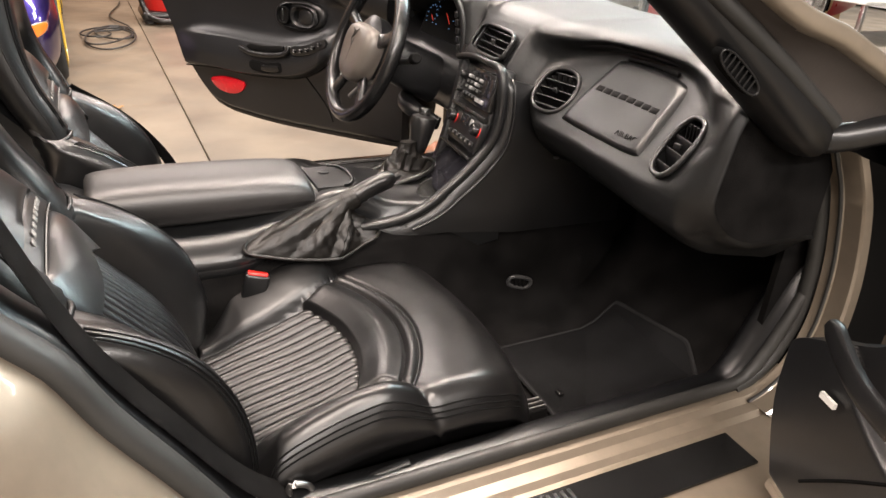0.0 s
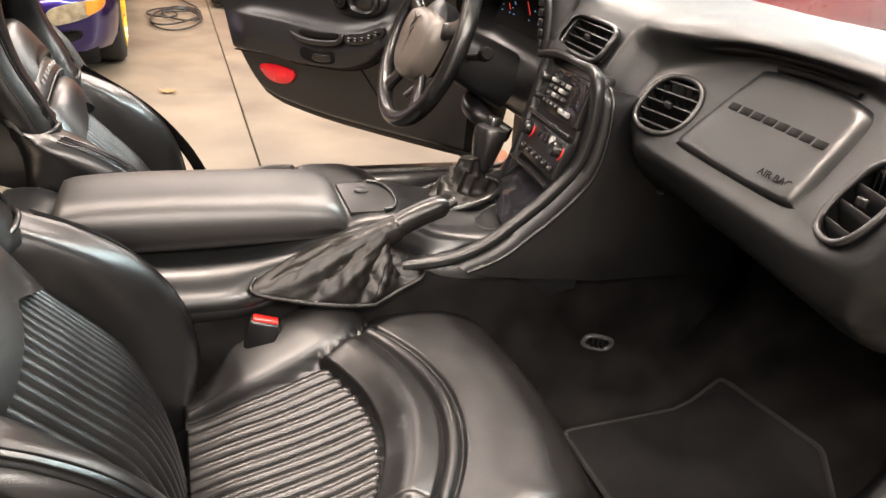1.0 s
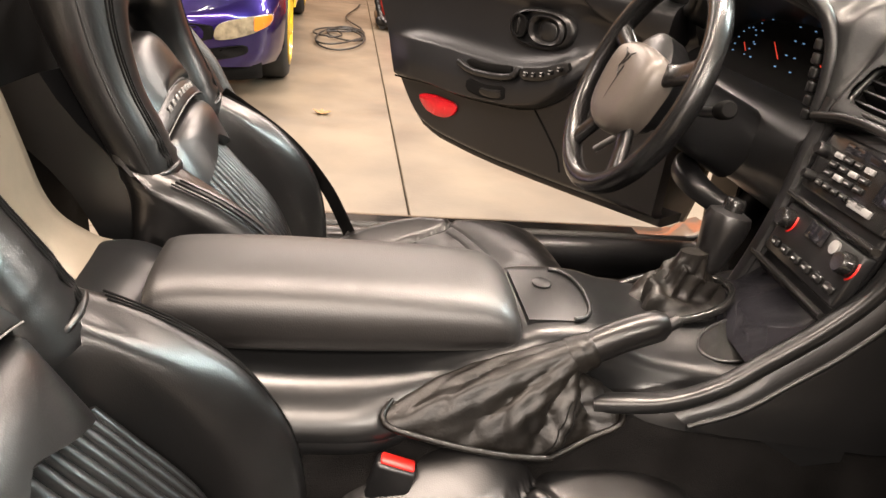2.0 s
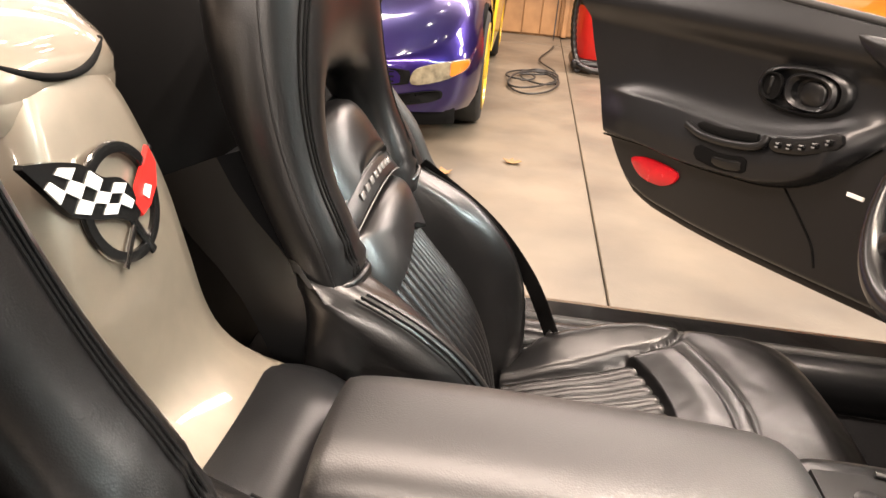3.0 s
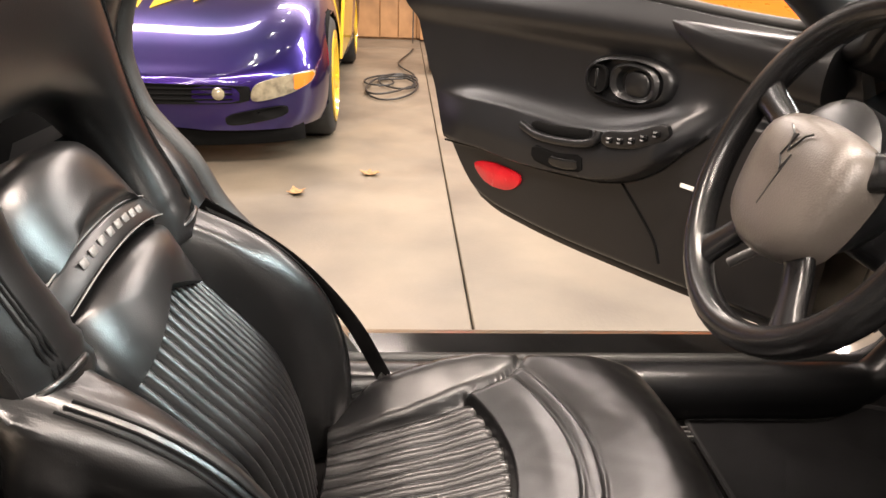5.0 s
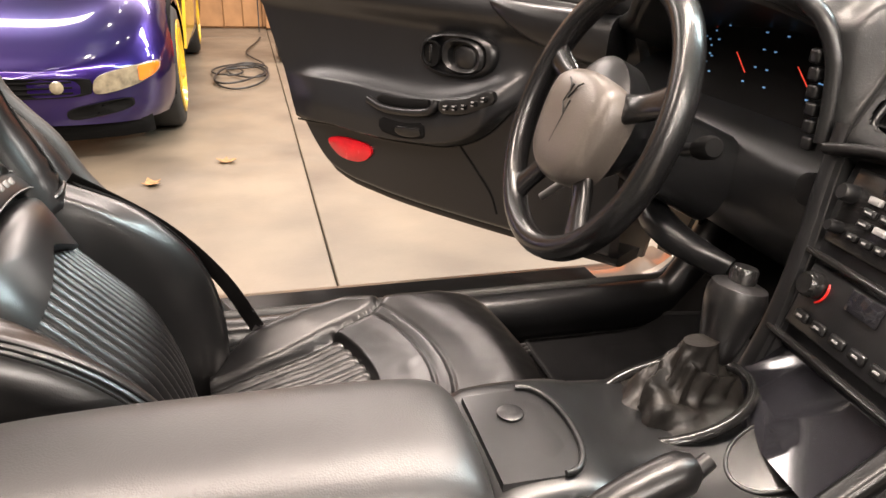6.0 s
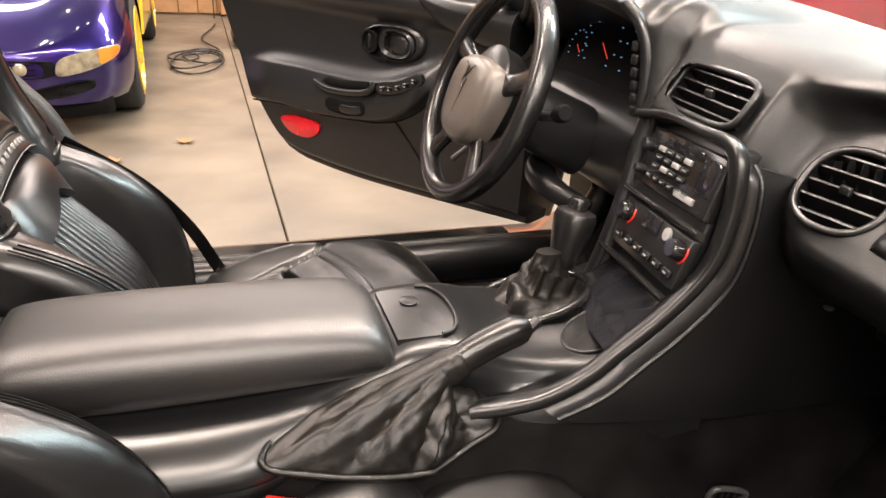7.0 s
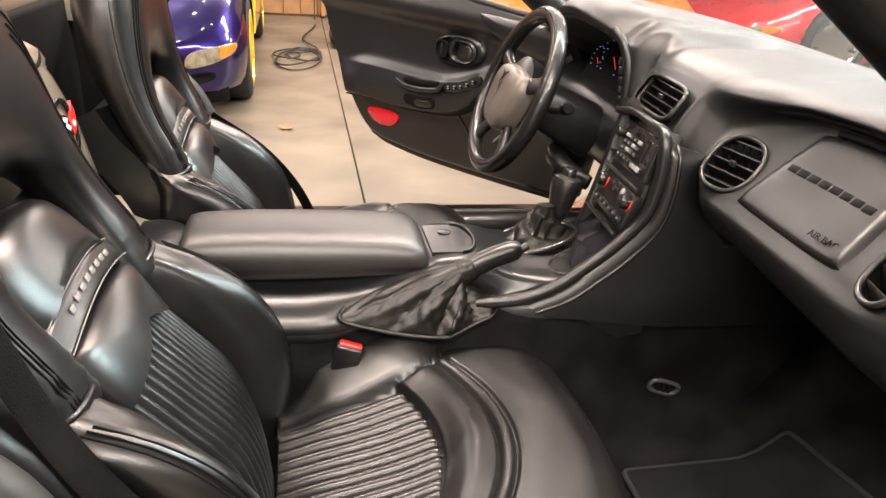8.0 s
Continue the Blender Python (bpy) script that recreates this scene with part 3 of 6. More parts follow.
# ---- seats ----
def wrinkle(P, amp, freq, seed=0.0):
    """Small uneven displacement along z and x, as in worn padding."""
    P = np.array(P, float)
    s1 = np.sin(freq * P[..., 0] + 1.7 * np.sin(0.6 * freq * P[..., 1] + seed)) * np.sin(0.8 * freq * P[..., 1] + seed * 2 + 1.3 * np.sin(0.5 * freq * P[..., 2]))
    P[..., 2] += amp * s1
    P[..., 0] += 0.5 * amp * s1
    return P


def seat(cy, s, label, worn):
    """One sport seat about y = cy; s is the outboard direction."""
    root = thing("bucket_seat", (0.25, cy, FLOOR), label, "seat", "sport seats")

    def P(x, y, z):
        if s < 0:  # this seat back is reclined further
            up = np.maximum(np.asarray(z, float) - 0.58, 0)
            x, z = np.asarray(x, float) - 0.15 * up, np.asarray(z, float) - 0.02 * up
        return np.stack(np.broadcast_arrays(np.asarray(x, float), cy + s * np.asarray(y, float), np.asarray(z, float)), -1)

    XI = [(0.25, 0.092), (0.30, 0.074), (0.41, 0.030), (0.49, -0.008), (0.57, -0.042), (0.61, -0.064), (0.66, -0.106), (0.70, -0.132), (0.75, -0.150), (0.80, -0.165)]
    XW = [(0.24, 0.105), (0.271, 0.124), (0.33, 0.131), (0.397, 0.126), (0.45, 0.112), (0.484, 0.096), (0.52, 0.070), (0.547, 0.042), (0.575, 0.000), (0.597, -0.045), (0.62, -0.085)]

    def S(a, b, h):  # insert surface: a across, b up
        return P(lerp(b, XI) + 0.9 * h - 1.5 * a ** 2, a, b + 0.43 * h)
    # arch with the head restraint: a padded ring between an outer and an inner outline
    XA = [(0.55, -0.076), (0.60, -0.090), (0.635, -0.103), (0.68, -0.124), (0.74, -0.147), (0.80, -0.163), (0.86, -0.173), (0.92, -0.180), (1.06, -0.186)]
    oh = [(-0.214, 0.565), (-0.214, 0.65), (-0.208, 0.73), (-0.200, 0.81), (-0.188, 0.89), (-0.162, 0.965), (-0.100, 1.018), (0, 1.032)]
    ih = [(-0.112, 0.575), (-0.119, 0.63), (-0.123, 0.67), (-0.119, 0.705), (-0.103, 0.735), (-0.076, 0.753), (-0.040, 0.762), (0, 0.764)]
    OUT = spl(oh + [(-y, z) for y, z in oh[-2::-1]], 90)
    INN = np.stack([spl(np.c_[np.arange(15), [v_[k_] for v_ in ih + [(-y, z) for y, z in ih[-2::-1]]]], 90)[:, 1] for k_ in (0, 1)], 1)
    OUT = np.stack([spl(np.c_[np.arange(15), [v_[k_] for v_ in oh + [(-y, z) for y, z in oh[-2::-1]]]], 90)[:, 1] for k_ in (0, 1)], 1)
    topk = step(0.72, 0.97, (OUT[:, 1] + INN[:, 1]) / 2 / 0.912)
    dd = 0.033 + 0.026 * topk
    fold = 0.0022 * np.sin(210 * OUT[:, 1]) * step(0.69, 0.60, OUT[:, 1])

    def ring_at(i, f, d_, bump=0.0):
        """Point of the ring: f from -1 (inner edge) to 1 (outer edge), d_ from -1 (rear) to 1 (front)."""
        q_ = (OUT[i] + INN[i]) / 2 + (OUT[i] - INN[i]) / 2 * f
        dep = (dd[i] + bump) * d_
        return P(lerp(q_[1], XA) + 0.9 * dep, q_[0], q_[1] + 0.43 * dep)
    ph_ = np.linspace(0, 2 * np.pi, 34, endpoint=False)
    cc, ss = np.cos(ph_), np.sin(ph_)
    cc, ss = np.sign(cc) * np.abs(cc) ** 0.85, np.sign(ss) * np.abs(ss) ** 0.8
    part("headrest_frame", Geo().grid([[ring_at(i, f, d_, fold[i]) for f, d_ in zip(cc, ss)] for i in range(90)], cv=True, caps=True), LEATHER, root, "black leather seat arch with integral head restraint")
    for lo_, hi_ in ((2, 34), (56, 88)):
        for f in (0.30, 0.40, 0.52):
            part("seam", Geo().tube(np.array([ring_at(i, f - 0.18 * topk[i], (1 - abs(f - 0.18 * topk[i]) ** 2.4) ** (1 / 2.4) + 0.01, 0.0) for i in range(lo_, hi_)]), 0.0013, 6), DARK, root)
        part("piping", Geo().tube(np.array([ring_at(i, 0.93, 0.40 + 0.02, 0.0) for i in range(lo_, hi_ + (6 if lo_ < 40 else 0))]), 0.0016, 6), LEATHER, root, "stitched outer edge")
    # back shell behind the insert
    rows = []
    for z in np.linspace(0.27, 0.715, 16):
        rows.append([P(lerp(z, XI) - 0.030 - dx, y, z) for y, dx in ((-0.19, 0.03), (-0.12, 0.0), (0, 0.0), (0.12, 0.0), (0.19, 0.03))])
    part("back_shell", Geo().slab(rows, (-0.065, 0, -0.03)), VINYL, root)
    # upper pads
    th = np.linspace(0, np.pi, 22)
    o1 = [(0.124 * np.cos(t), 0.652 + 0.080 * np.sin(t) ** 0.75) for t in th]
    o1 += [(a, 0.634 + 0.022 * (1 - (a / 0.124) ** 2)) for a in np.linspace(-0.118, 0.118, 12)]
    part("upper_pad", Geo().pad(o1, S, 0.030, 0.04), LEATHER, root, "domed black leather upper back pad")
    band = []
    for a in np.linspace(-0.126, 0.126, 28):
        zb = 0.614 + 0.022 * (1 - (a / 0.126) ** 2)
        band.append([S(a, zb + k, 0.012 + h) for k, h in ((0.0, -0.006), (0.002, 0.003), (0.005, 0.004), (0.019, 0.004), (0.022, 0.003), (0.024, -0.006))])
    strip = part("badge_strip", Geo().slab(band, (-0.02, 0, -0.008)), PLASTIC, root, "curved black badge strip with raised grey marks")
    for k in range(8):
        marks = Geo()
        a = -0.070 + 0.020 * k
        zc = 0.614 + 0.022 * (1 - (a / 0.126) ** 2) + 0.012
        bx = S(a, zc, 0.0168)
        marks.box(tuple(bx), (0.002, 0.0125, 0.0085), 0.0008, Euler((0, radians(-25), 0)).to_matrix().to_4x4(), seg=1)
        part("badge_mark", marks, BADGE, strip)
    for dz in (0.001, 0.023):
        aa = np.linspace(-0.122, 0.122, 28)
        part("strip_piping", Geo().tube(S(aa, 0.614 + 0.022 * (1 - (aa / 0.126) ** 2) + dz, np.full(28, 0.0165)), 0.0009, 6), BADGE, strip, "pale stitched edge")
    o2 = [(a, 0.610 + 0.020 * (1 - (a / 0.126) ** 2)) for a in np.linspace(0.124, -0.124, 14)]
    o2 += [(a, 0.583 - 0.050 * (abs(a) / 0.124) ** 1.2) for a in np.linspace(-0.124, 0.124, 17)]
    part("lumbar_pad", Geo().pad(o2, S, 0.020, 0.04, rings=12, power=4), LEATHER, root, "rounded black leather lumbar pad")
    # ribbed panel
    NR = 17
    ya = np.linspace(-0.140, 0.140, NR * 8 + 1)
    rows = []
    for y in ya:
        zt = 0.585 - 0.052 * (abs(y) / 0.128) ** 1.2
        zz = np.linspace(0.28, zt, 30)
        rib_h = 0.0085 * np.abs(np.sin(np.pi * (y + 0.140) / (0.28 / NR))) ** 0.55
        swell = lerp(zz, [(0.28, 0.010), (0.36, 0.028), (0.42, 0.030), (0.50, 0.008), (0.56, -0.014), (0.60, -0.022)])
        rows.append(S(np.full(30, y), zz, 0.004 + rib_h + swell))
    part("ribbed_back_panel", Geo().slab(rows, (-0.02, 0, -0.01)), LEATHER, root, "ribbed black leather back panel")
    # side wings
    for e in (-1, 1):
        rows = []
        for z in np.linspace(0.245, 0.628, 34):
            xi, xw = lerp(z, XI), lerp(z, XW)
            xe = xi - 0.022
            sec = [(0.122, xe - 0.03), (0.138, xe - 0.004), (0.149, xe + 0.22 * (xw - xe) + 0.004), (0.160, xe + 0.62 * (xw - xe) + 0.006), (0.182, xw - 0.008), (0.198, xw), (0.214, xw - 0.012), (0.226, xw - 0.040),
                   (0.229, max(xw - 0.075, xi - 0.03)), (0.222, xi - 0.045 - 0.04 * step(0.60, 0.48, z)), (0.19, xi - 0.065 - 0.03 * step(0.60, 0.48, z)), (0.12, xi - 0.07)]
            c = spl(sec, 40, closed=True)
            k = 1 - 0.30 * step(0.59, 0.628, z)
            mid = np.array((0.170, c[:, 1].mean()))
            c = mid + (c - mid) * k
            rows.append(P(c[:, 1], e * c[:, 0], z))
        part("side_wing", Geo().grid(wrinkle(rows, 0.0008, 55, e), cv=True, caps=True), LEATHER, root, "padded black leather side wing")
        zz = np.linspace(0.27, 0.597, 26)
        for off in (0.0, 0.007, 0.014):
            part("seam", Geo().tube(P(lerp(zz, XW) - 0.001 - off * 0.55, e * (0.203 + off), zz), 0.0012, 6), DARK, root)
        # gathered seam where arch and wing meet
        q = [(-0.128, -0.078, 0.588), (-0.145, -0.060, 0.600), (-0.170, -0.055, 0.606), (-0.198, -0.062, 0.604), (-0.210, -0.078, 0.599)]
        part("collar", Geo().tube(spl(P([x for _, x, _ in q], [-e * y for y, _, _ in q], [z for _, _, z in q]), 24), 0.0035, 8), LEATHER, root)
    # cushion, laid out along forward-bowed arcs
    HW, BH = 0.243, 0.010 if worn else 0.026
    DROP = 0.074 if worn else 0.056

    def PC(x, y, z):
        return P(np.asarray(x, float) + 0.016, y, np.asarray(z, float) - (0.014 if worn else 0.0))

    def bow(xa):
        return 2.0 * step(0.09, 0.28, xa) * (1 - 0.75 * step(0.42, 0.57, xa))

    def ybol(xa):
        return lerp(xa, [(0.08, 0.140), (0.30, 0.146), (0.38, 0.165), (0.43, 0.195), (0.475, 0.250), (0.6, 0.30)])

    def Zc(xa, y):
        ay = np.abs(np.asarray(y, float))
        base = lerp(xa, [(0.08, 0.305), (0.15, 0.325), (0.25, 0.350), (0.33, 0.378), (0.40, 0.392), (0.47, 0.402), (0.52, 0.395), (0.555, 0.368), (0.58, 0.310)])
        yb = ybol(xa)
        k = np.clip((ay - yb) / np.maximum(0.262 - yb, 0.01), 0, 1)
        bol = (BH * np.sin(np.pi * np.clip(k, 0, 1)) ** 0.6 + 0.7 * BH * step(0, 0.6, k)) * step(0.49, 0.38, xa) * step(0.07, 0.2, xa)
        return base + bol
    us = np.r_[np.linspace(0.085, 0.30, 34), np.linspace(0.303, 0.43, 70), np.linspace(0.435, 0.56, 34), np.linspace(0.563, 0.582, 8)]
    ny = 110
    rows = []
    for xa in us:
        rnd = 1 - 0.10 * step(0.50, 0.582, xa) ** 2
        y = np.linspace(-HW, HW, ny) * rnd
        ay = np.abs(y) / rnd
        x = xa - bow(xa) * y ** 2
        z = Zc(xa, y)
        z = z - DROP * np.clip((ay - 0.190) / 0.053, 0, 1) ** 2.4
        yb = ybol(xa)
        inside = step(yb + 0.004, yb - 0.006, ay)
        for xs_ in (0.395, 0.420):
            z -= (0.0035 if worn else 0.007) * np.exp(-((xa - xs_) / (0.0028 if worn else 0.0035)) ** 2) * inside
        z += ((0.003 if worn else 0.013) * np.exp(-((xa - 0.358) / 0.026) ** 2) + (0.001 if worn else 0.005) * np.exp(-((xa - 0.4075) / 0.008) ** 2)) * inside
        z -= 0.008 * np.exp(-((ay - yb) / 0.0045) ** 2) * (xa < 0.47)
        z -= 0.022 * step(0.322, 0.314, xa) * step(yb + 0.002, yb - 0.006, ay)
        if worn:
            z -= 0.010 * np.exp(-((xa - 0.44) / 0.06) ** 2 - ((y - 0.0) / 0.12) ** 2)
        top_ = wrinkle(wrinkle(PC(x, y, z), 0.0005 if worn else 0.0004, 31, 2.0 * s), 0.0003 if worn else 0.0002, 117, 1.0 + s)
        lo = np.array([0.84, 0.93, 1.0]) * HW * rnd
        xl = xa - bow(xa) * lo ** 2
        zb = min(0.272 + 0.052 * float(step(0.15, 0.45, xa)), float(z[0]) - 0.022)
        rows.append(np.vstack([PC(xl, -lo, (0.262, zb, zb + 0.018)), top_, PC(xl[::-1], lo[::-1], (zb + 0.018, zb, 0.262))]))
    g = Geo().grid(rows)
    k, nvv = len(g.v), ny + 6
    g.f.append(tuple(range(nvv)))
    g.f.append(tuple(range(k - nvv, k))[::-1])
    g.f.append(tuple(i * nvv for i in range(len(rows)))[::-1] + tuple(i * nvv + nvv - 1 for i in range(len(rows))))
    part("seat_cushion", g, LEATHER, root, "creased black leather cushion with curved seams" if worn else "padded black leather cushion with curved seams", angle=75)
    ya = np.linspace(-0.140, 0.140, 13 * 8 + 1)
    rows = []
    for y in ya:
        ua = np.linspace(0.088, 0.322, 34)
        h = 0.0085 * np.abs(np.sin(np.pi * (y + 0.140) / (0.28 / 13))) ** 0.7
        fade = step(0.323, 0.312, ua)
        zz = Zc(ua, np.full(34, y)) - 0.019 + h * (0.25 + 0.75 * fade) - 0.004 * (1 - fade)
        q = PC(ua - bow(ua) * y ** 2, np.full(34, y), zz)
        rows.append(wrinkle(q, 0.0016 if worn else 0.0007, 60, 1.0))
    part("ribbed_seat_panel", Geo().slab(rows, (0, 0, -0.010)), LEATHER, root, "ribbed black leather seat panel")
    ua = np.linspace(0.12, 0.55, 34)
    for e in (-1, 1):
        for k_ in (0.935, 0.955, 0.972):
            rr = HW * (1 - 0.10 * step(0.50, 0.582, ua) ** 2)
            yy, dz = rr * k_, 0.0
            zz = Zc(ua, yy) - DROP * np.clip((yy / rr * HW - 0.190) / 0.053, 0, 1) ** 2.4 + dz + 0.0008
            part("seam", Geo().tube(PC(ua - bow(ua) * yy ** 2, e * yy, zz), 0.0014, 6), DARK, root)
    # plastic side valance, lever and rails
    rows = [[P(x, q_, z) for q_, z in ((HW - 0.02, 0.268), (HW + 0.002, 0.262), (HW + 0.004, 0.236), (HW - 0.01, 0.228))] for x in np.linspace(0.10, 0.46, 14)]
    part("seat_valance", Geo().slab(rows, (0, -0.01 * s, 0)), PLASTIC, root, "black plastic seat valance")
    part("seat_lever", Geo().sweep(spl(P([0.165, 0.195, 0.27, 0.335], [HW + 0.006, HW + 0.012, HW + 0.012, HW + 0.010], [0.245, 0.285, 0.305, 0.313]), 18), 0.008, 0.009, (0, 1, 0), n=10), VINYL, root, "black recline lever")
    part("seat_pan", Geo().box(tuple(P(0.34, 0, 0.254)), (0.42, 0.42, 0.03), 0.01), DARK, root, "dark steel seat pan under the cushion")
    for e in (-1, 1):
        part("seat_rail", Geo().box(tuple(P(0.38, e * 0.165, 0.258)), (0.50, 0.034, 0.034), 0.004), GLOSS, root, "black steel seat rail")
        for k_ in range(3):
            part("rail_edge", Geo().box(tuple(P(0.585, e * 0.165 + 0.011 * (k_ - 1), 0.2765)), (0.085, 0.003, 0.004)), STEEL, root, "bright worn rail edge")
    return root


SEATY = 0.348
seat(SEATY, 1, "black leather driver sport seat with ribbed panels and worn cushion", True)
seat(-SEATY, -1, "black leather passenger sport seat with ribbed panels and firm cushion", False)

# ---- centre console ----
console = thing("center_console", (0.35, 0, 0.44), "black centre console between the seats with shifter and brake lever", "console")
# armrest lid
rows = []
for x, hw, zt, zb in spl([(-0.046, 0.060, 0.520, 0.505), (-0.044, 0.074, 0.548, 0.500), (-0.034, 0.080, 0.572, 0.492), (0.05, 0.083, 0.578, 0.488), (0.15, 0.084, 0.577, 0.488), (0.25, 0.084, 0.574, 0.490), (0.320, 0.083, 0.568, 0.494), (0.345, 0.080, 0.556, 0.500), (0.354, 0.072, 0.540, 0.508), (0.357, 0.058, 0.528, 0.515)], 44):
    th = np.linspace(0, 2 * np.pi, 40, endpoint=False)
    c, sn = np.cos(th), np.sin(th)
    zc, hz = (zt + zb) / 2, (zt - zb) / 2
    yy = hw * np.sign(c) * np.abs(c) ** 0.5
    zz = zc + hz * np.sign(sn) * np.abs(sn) ** (0.62) - 0.010 * (yy / hw) ** 2 * (sn > 0)
    rows.append(np.stack([np.full(40, x), yy - 0.003, zz], 1))
part("armrest_lid", Geo().grid(rows, cv=True, caps=True), ARMREST, console, "padded black leather armrest lid")
# console body under the lid with flared sides
rows = []
for x, hw, zt, fl, zl in spl([(-0.12, 0.095, 0.515, 0.150, 0.43), (-0.04, 0.088, 0.505, 0.147, 0.437), (0.10, 0.084, 0.492, 0.144, 0.434), (0.20, 0.084, 0.493, 0.141, 0.434), (0.27, 0.088, 0.500, 0.106, 0.440), (0.34, 0.088, 0.515, 0.096, 0.44), (0.37, 0.087, 0.530, 0.094, 0.44), (0.44, 0.086, 0.532, 0.098, 0.44), (0.50, 0.096, 0.515, 0.125, 0.44), (0.56, 0.105, 0.506, 0.140, 0.455), (0.64, 0.118, 0.508, 0.150, 0.47), (0.72, 0.13, 0.52, 0.16, 0.49)], 60):
    tuck = 0.014 * step(0.34, 0.22, x)
    sec = [(-fl - 0.004 + 1.6 * tuck, zl - 0.06 + 2 * tuck), (-fl - 0.002, zl), (-fl + 0.006, zl + 0.022), (-hw - 0.006 - 1.6 * tuck, zt - 0.028 + 0.9 * tuck), (-hw + 0.004, zt - 0.006), (-hw + 0.02, zt), (-hw * 0.4, zt + 0.002), (0, zt + 0.002), (hw * 0.4, zt + 0.002), (hw - 0.02, zt), (hw - 0.004, zt - 0.006), (hw + 0.006, zt - 0.028), (fl - 0.006, zl + 0.022), (fl + 0.002, zl), (fl + 0.004, zl - 0.06)]
    dip = 0.010 * step(0.44, 0.50, x) * step(0.68, 0.60, x)
    sec = np.array([(y, z - (dip * step(-0.02, -0.07, y) * step(-0.125, -0.10, y))) for y, z in spl(sec, 44)])
    rows.append(np.stack([np.full(len(sec), x), sec[:, 0], sec[:, 1]], 1))
part("console_body", Geo().slab(rows, (0, 0, -0.010)), SATIN, console, "moulded satin black console body")
# rear pad between armrest and waterfall
rows = [[(x, y, z - 9.0 * max(0, abs(y) - 0.075) ** 2) for y in np.linspace(-0.155, 0.155, 25)] for x, z in spl([(-0.20, 0.530), (-0.125, 0.538), (-0.10, 0.540), (-0.075, 0.536), (-0.048, 0.522)], 14)]
part("rear_pad", Geo().slab(rows, (0, 0, -0.05)), VINYL, console, "black vinyl pad behind the armrest")
# coin tray panel with round end
th = np.linspace(-np.pi / 2, np.pi / 2, 18)
o = [(0.362, 0.056)] + [(0.415 + 0.030 * np.cos(t) ** 0.8, -0.060 * np.sin(t) - 0.003) for t in th] + [(0.362, -0.062)]
o = np.array(o)


def flat_poly(g, o, z0, z1, inset=0.0):
    o = np.asarray(o, float)
    c = o.mean(0)
    q = c + (o - c) * (1 - inset)
    n = len(o)
    g.add([(x, y, z0) for x, y in o] + [(x, y, z1) for x, y in q], [tuple(range(n, 2 * n))] + [(i, (i + 1) % n, n + (i + 1) % n, n + i) for i in range(n)])
    return g


tray = part("console_panel", flat_poly(Geo(), o, 0.524, 0.5350, 0.01), SATIN, console, "satin black console panel")
ring = np.array([(x, y, 0.5375) for x, y in o[1:-1]])
part("panel_rim", Geo().tube(ring, 0.0028, 8), PLASTIC, tray)
part("lighter_cap", Geo().lathe([(0.012, 0), (0.012, 0.0012), (0.009, 0.0022), (0.001, 0.0022)], pose(0.398, 0.022, 0.536)), PLASTIC, tray)
# shifter ring, boot, lever and knob
SC = np.array((0.573, 0.036))
t = np.linspace(0, 2 * np.pi, 40, endpoint=False)
part("shift_ring", Geo().tube(np.stack([SC[0] + 0.082 * np.cos(t), SC[1] + 0.056 * np.sin(t), 0.514 + 0.018 * np.cos(t)], 1), 0.006, 10, closed=True), GLOSS, console, "glossy oval shifter bezel")
rows = []
top = np.array((0.590, 0.030, 0.584))
rng = np.random.default_rng(3)
ph = rng.uniform(0, 6, 5)
for k in np.linspace(0, 1, 22):
    c = np.array((SC[0], SC[1], 0.508)) * (1 - k) + top * k
    r = 0.042 * (1 - k) ** 1.6 + 0.016
    if k < 0.05:
        r = 0.066
    fold = 1 + 0.26 * np.sin(3 * t + ph[0] + 6 * k) * np.sin(np.pi * min(1, k * 1.4)) + 0.13 * np.sin(7 * t + ph[1] - 9 * k) * np.sin(np.pi * k)
    rows.append(np.stack([c[0] + 1.15 * r * np.cos(t) * fold, c[1] + 0.74 * r * np.sin(t) * fold, c[2] + 0.010 * np.sin(4 * t + 14 * k) * np.sin(np.pi * k) + 0.015 * np.cos(t) * (1 - k)], 1))
part("shift_boot", Geo().grid(rows, cv=True, caps=True), BOOT, console, "wrinkled black leather shift boot")
K = look((0.621, 0.040, 0.584), (0.600, 0.034, 0.47))
kn = part("shift_knob", Geo().lathe([(0.010, -0.034), (0.017, -0.026), (0.0225, 0.000), (0.0275, 0.026), (0.0285, 0.040), (0.026, 0.049), (0.016, 0.053), (0.001, 0.054)], K, 28), LEATHER, console, "black leather shift knob")
part("knob_cap", Geo().lathe([(0.013, 0.050), (0.013, 0.064), (0.011, 0.068), (0.001, 0.068)], K, 20), GLOSS, kn, "glossy black knob cap")
for k in range(6):
    part("knob_stitch", Geo().lathe([(0.0205 + 0.001 * k, 0.002 + 0.006 * k), (0.0228 + 0.001 * k, 0.004 + 0.006 * k), (0.0205 + 0.001 * k, 0.006 + 0.006 * k)], K, 20), PLASTIC, kn)
# oval ash lid
E0 = np.array((0.628, -0.052))
o = [(E0[0] + 0.050 * np.cos(a) + 0.012 * np.sin(a), E0[1] + 0.034 * np.sin(a)) for a in t]
lid_z = lambda x, y: 0.5092 + 0.17 * (y - E0[1]) + 0.17 * (x - E0[0])
n_o = len(o)
g = Geo().add([(x, y, lid_z(x, y) - 0.012) for x, y in o] + [(E0[0] + (x - E0[0]) * 0.96, E0[1] + (y - E0[1]) * 0.96, lid_z(x, y)) for x, y in o], [tuple(range(n_o, 2 * n_o))] + [(i, (i + 1) % n_o, n_o + (i + 1) % n_o, n_o + i) for i in range(n_o)])
